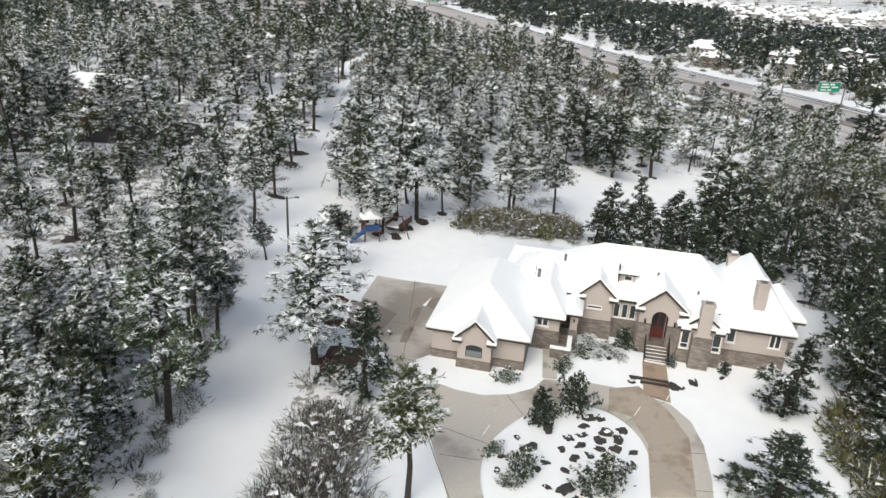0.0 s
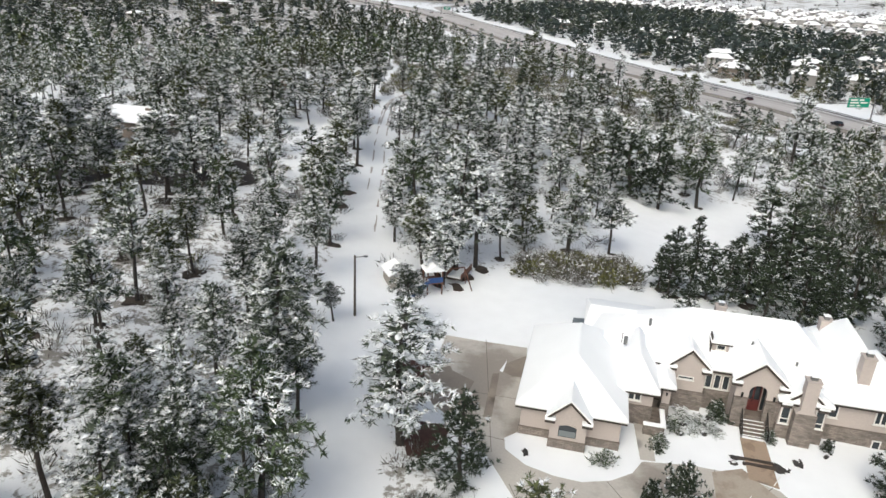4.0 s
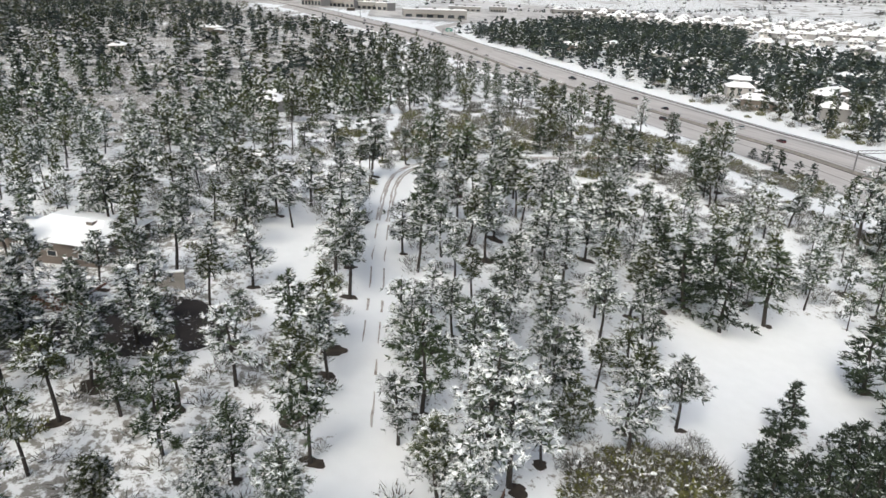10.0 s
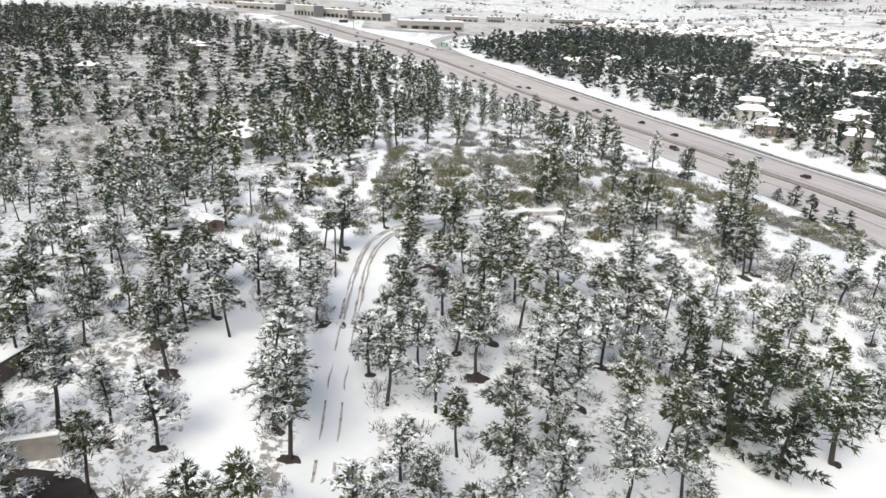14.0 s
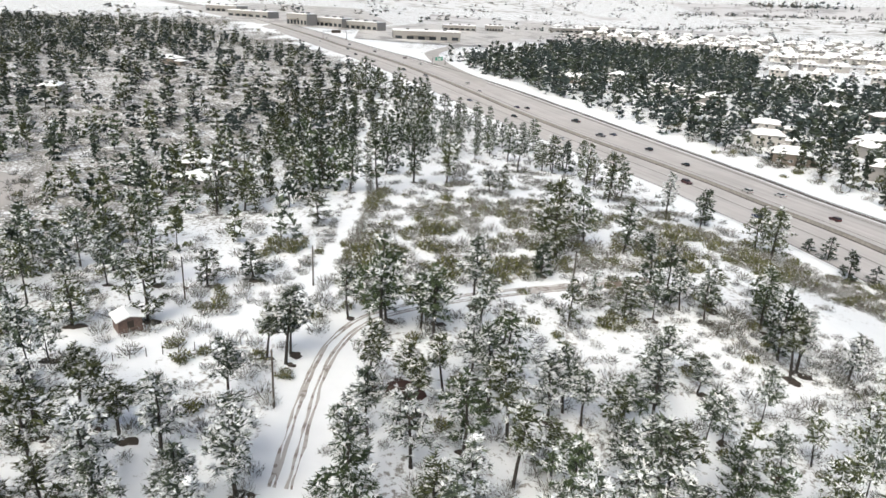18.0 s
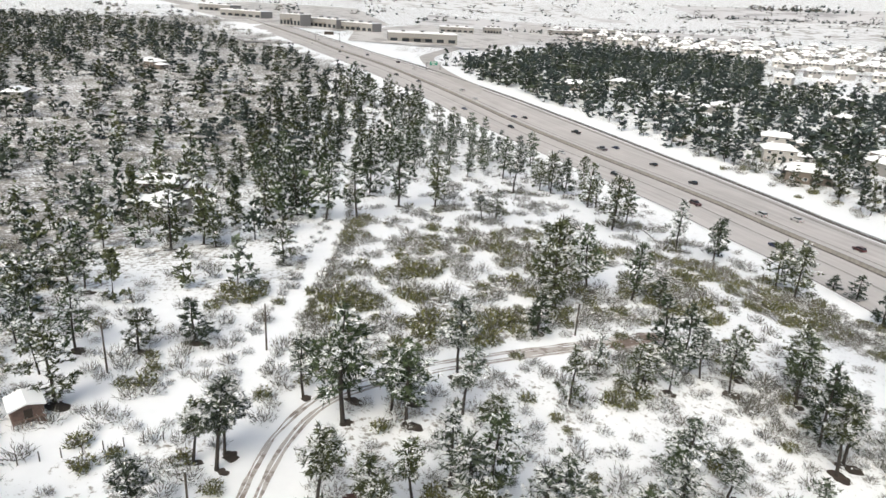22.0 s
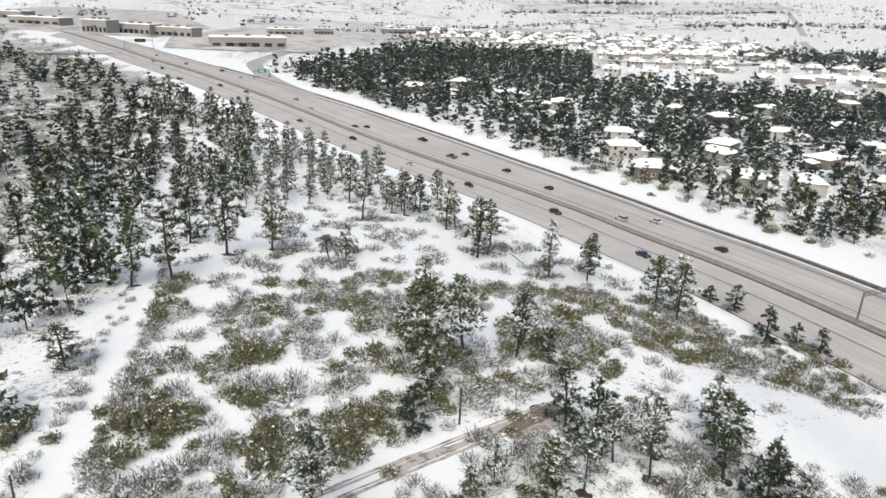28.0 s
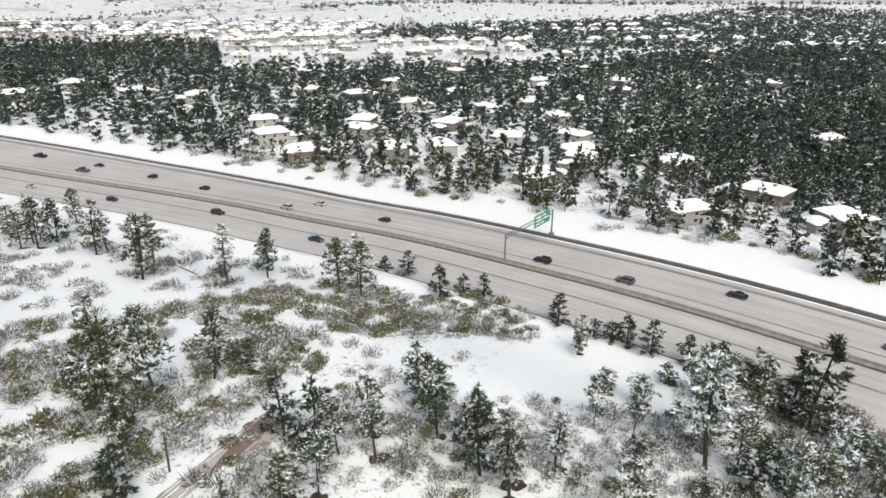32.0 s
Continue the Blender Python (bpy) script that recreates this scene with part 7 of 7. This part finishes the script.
def shop(x, y, rot, w, d, h, label):
    r = tagged(new("shop_building"), label, "building", "shops beside the highway")
    r.matrix_world = pose(x, y, float(land(x, y)) + 0.2, 0, 0, rot)
    block("wall", (-w / 2, w / 2), (-d / 2, d / 2), (-2, h), SIDINGS[2], r)
    block("roof_snow", (-w / 2 - 0.3, w / 2 + 0.3), (-d / 2 - 0.3, d / 2 + 0.3), (h + 0.003, h + 0.6), ROOF_SNOW, r)
    block("canopy", (-w * 0.3, w * 0.1), (-d / 2 - 3, -d / 2 - 0.002), (h * 0.5, h * 0.62), BARRIER, r)
    for k in range(6):
        u = -w * 0.42 + w * 0.84 * k / 5
        block("shop_window", (u - w * 0.05, u + w * 0.05), (-d / 2 - 0.1, -d / 2 - 0.003), (0.8, h * 0.45), GLASS, r)
    for k in range(3):
        block("roof_unit", (-w * 0.3 + k * w * 0.28, -w * 0.3 + k * w * 0.28 + 3), (-2, 1.5), (h + 0.6, h + 2.0), CAP_METAL, r)


for a in ((-36, 748, 8, 62, 26, 8, "long white flat-roofed store under snow"), (-105, 842, -25, 40, 18, 8, "row of shops with snowy roofs"), (-140, 850, -25, 34, 20, 9, "row of shops with snowy roofs"), (-172, 838, -25, 26, 18, 11, "row of shops with snowy roofs"),
          (-250, 930, -25, 60, 20, 7, "long low shop building under snow"), (-5, 960, 5, 40, 18, 6, "low flat shop behind the lot"), (40, 1000, 5, 22, 16, 7, "low flat shop behind the lot"), (150, 1120, 20, 45, 22, 6, "low flat shop behind the lot"), (-320, 1050, -20, 50, 24, 8, "long low shop building under snow"), (220, 1240, 15, 50, 22, 7, "low flat shop behind the lot")):
    shop(*a)


def far_home(k):
    r = tagged(new("town_house"), "small pale house under snow on the far estate", "house", "houses of the far estate")
    block("wall", (-6, 6), (-5, 5), (-1, 5.2), SIDINGS[(0, 0, 2)[k]], r)
    slab("gable_wall", [(-3, 5.2), (3, 5.2), (0, 7.4)], -5.3, -5.02, SIDINGS[2], r)
    snow_roof("roof", -6.5, 6.5, -5.5, 5.5, 5.21, 8.0, "u", 2.2, 2.2, r, ROOF_SNOW, None, 0.3)
    for u in (-3.6, 0, 3.6):
        block("window", (u - 0.9, u + 0.9), (-5.35, -5.31) if u == 0 else (-5.06, -5.003), (3.2, 4.6), GLASS, r)
    block("garage_door", (-4.5, -1.2), (-5.06, -5.003), (0, 2.2), WHITE_PAINT, r)
    return r


rf = np.random.default_rng(17)
FAR_HOMES = [far_home(0), far_home(1), far_home(2)]
rowsets = []
for j, (a, b, n) in enumerate((((230, 640), (520, 570), 10), ((290, 715), (600, 650), 11), ((285, 800), (520, 828), 15), ((300, 858), (560, 880), 14), ((230, 930), (600, 930), 18), ((150, 1010), (640, 990), 20), ((180, 1090), (700, 1075), 18), ((130, 1190), (620, 1180), 15), ((640, 780), (900, 620), 12), ((700, 860), (1010, 700), 13), ((560, 640), (820, 520), 10), ((760, 450), (1000, 330), 9), ((820, 980), (1250, 760), 12))):
    for k in range(n):
        if rf.uniform() < 0.12:
            continue
        f = (k + 0.5) / n
        rowsets.append((a[0] + (b[0] - a[0]) * f + rf.normal(0, 4), a[1] + (b[1] - a[1]) * f + rf.normal(0, 9), math.degrees(math.atan2(b[1] - a[1], b[0] - a[0])) + rf.normal(0, 20)))
for k, (x, y, rot) in enumerate(rowsets):
    m = pose(x, y, float(land(x, y)) + 0.2, 0, 0, rot)
    if k < 3:
        FAR_HOMES[k].matrix_world = m
    else:
        copy_thing(FAR_HOMES[k % 3], m)
VFAR = [pine_parts(200 + k, 12, 2, 2.3, 0.1, 1.6, 0.0, open_=0.05, fan=2, wide=0.7, lump=0.25) for k in range(6)]
ft = spots(9000, -500, 2100, 560, 2700, 7, 19)
x, y = ft.T
keep = (patchy(x, y, 60, 0.3, 5.0) | (x > 120) & (x < 700) & (y < 1250) & (y > 600 - 0.3 * (x - 120)) & patchy(x, y, 16, -0.5, 2.0)) & (road_at(x, y)[1] > 45) & ~near_line(x, y, [(a, b) for a, b, c in rowsets], 8) & ~((x > -430) & (x < 60) & (y < 1100) & (x > -0.6 * (y - 640) - 60))
keep &= ~((x < 218 + 0.41 * (y - 608)) & (y < 830))
wood("distant_trees", "scattered trees and groves of the far plain", ft[keep], VFAR, 4, 7.5, 27, [PINE_HAZE, TWIGS, TWIGS], wide=1.5)
rg_ = np.random.default_rng(61)
for pts_, wide_, h_ in (([(297, 1400), (400, 1500), (509, 1578), (675, 1699)], 22, 6), ([(560, 1950), (654, 2010), (880, 1990), (1112, 1988), (1500, 2080)], 30, 8), ([(998, 2516), (1110, 2500), (1226, 2468)], 40, 18), ([(860, 1560), (1080, 1600), (1282, 1554), (1587, 1205), (1977, 715)], 45, 10), ([(60, 1090), (200, 1130), (330, 1150)], 18, 5)):
    ln = line_points(pts_, 5.0)
    wood("far_tree_line", "dark line of far trees across the plain", ln + rg_.normal(0, wide_ / 2, ln.shape), VFAR, h_ * 0.7, h_ * 1.2, 62, [PINE_HAZE, TWIGS], wide=1.2)
back = spots(6500, 520, 1700, 60, 900, 7.6, 20)
x, y = back.T
keep = patchy(x, y, 60, -0.28, 8.0) & ~near_line(x, y, [(a, b) for a, b, c in rowsets], 9) & ~near_line(x, y, HOMES, 9)
wood("far_east_wood", "dark pine wood on the far rise", back[keep], VFAR, 7, 12, 28, [PINE_HAZE, PINE_HAZE, PINE_FAR], wide=1.4)
verge_e = spots(7000, 90, 330, 100, 460, 2.7, 50)
x, y = verge_e.T
sd = road_at(x, y)[0]
ok = (sd > 33) & (sd < 85) & patchy(x, y, 9, 0.12, 4.0)
brush("east_verge_brush", "grey bushes on the snowy slope beyond the highway", verge_e[ok], 1.3, 2.9, 51, 0.3)
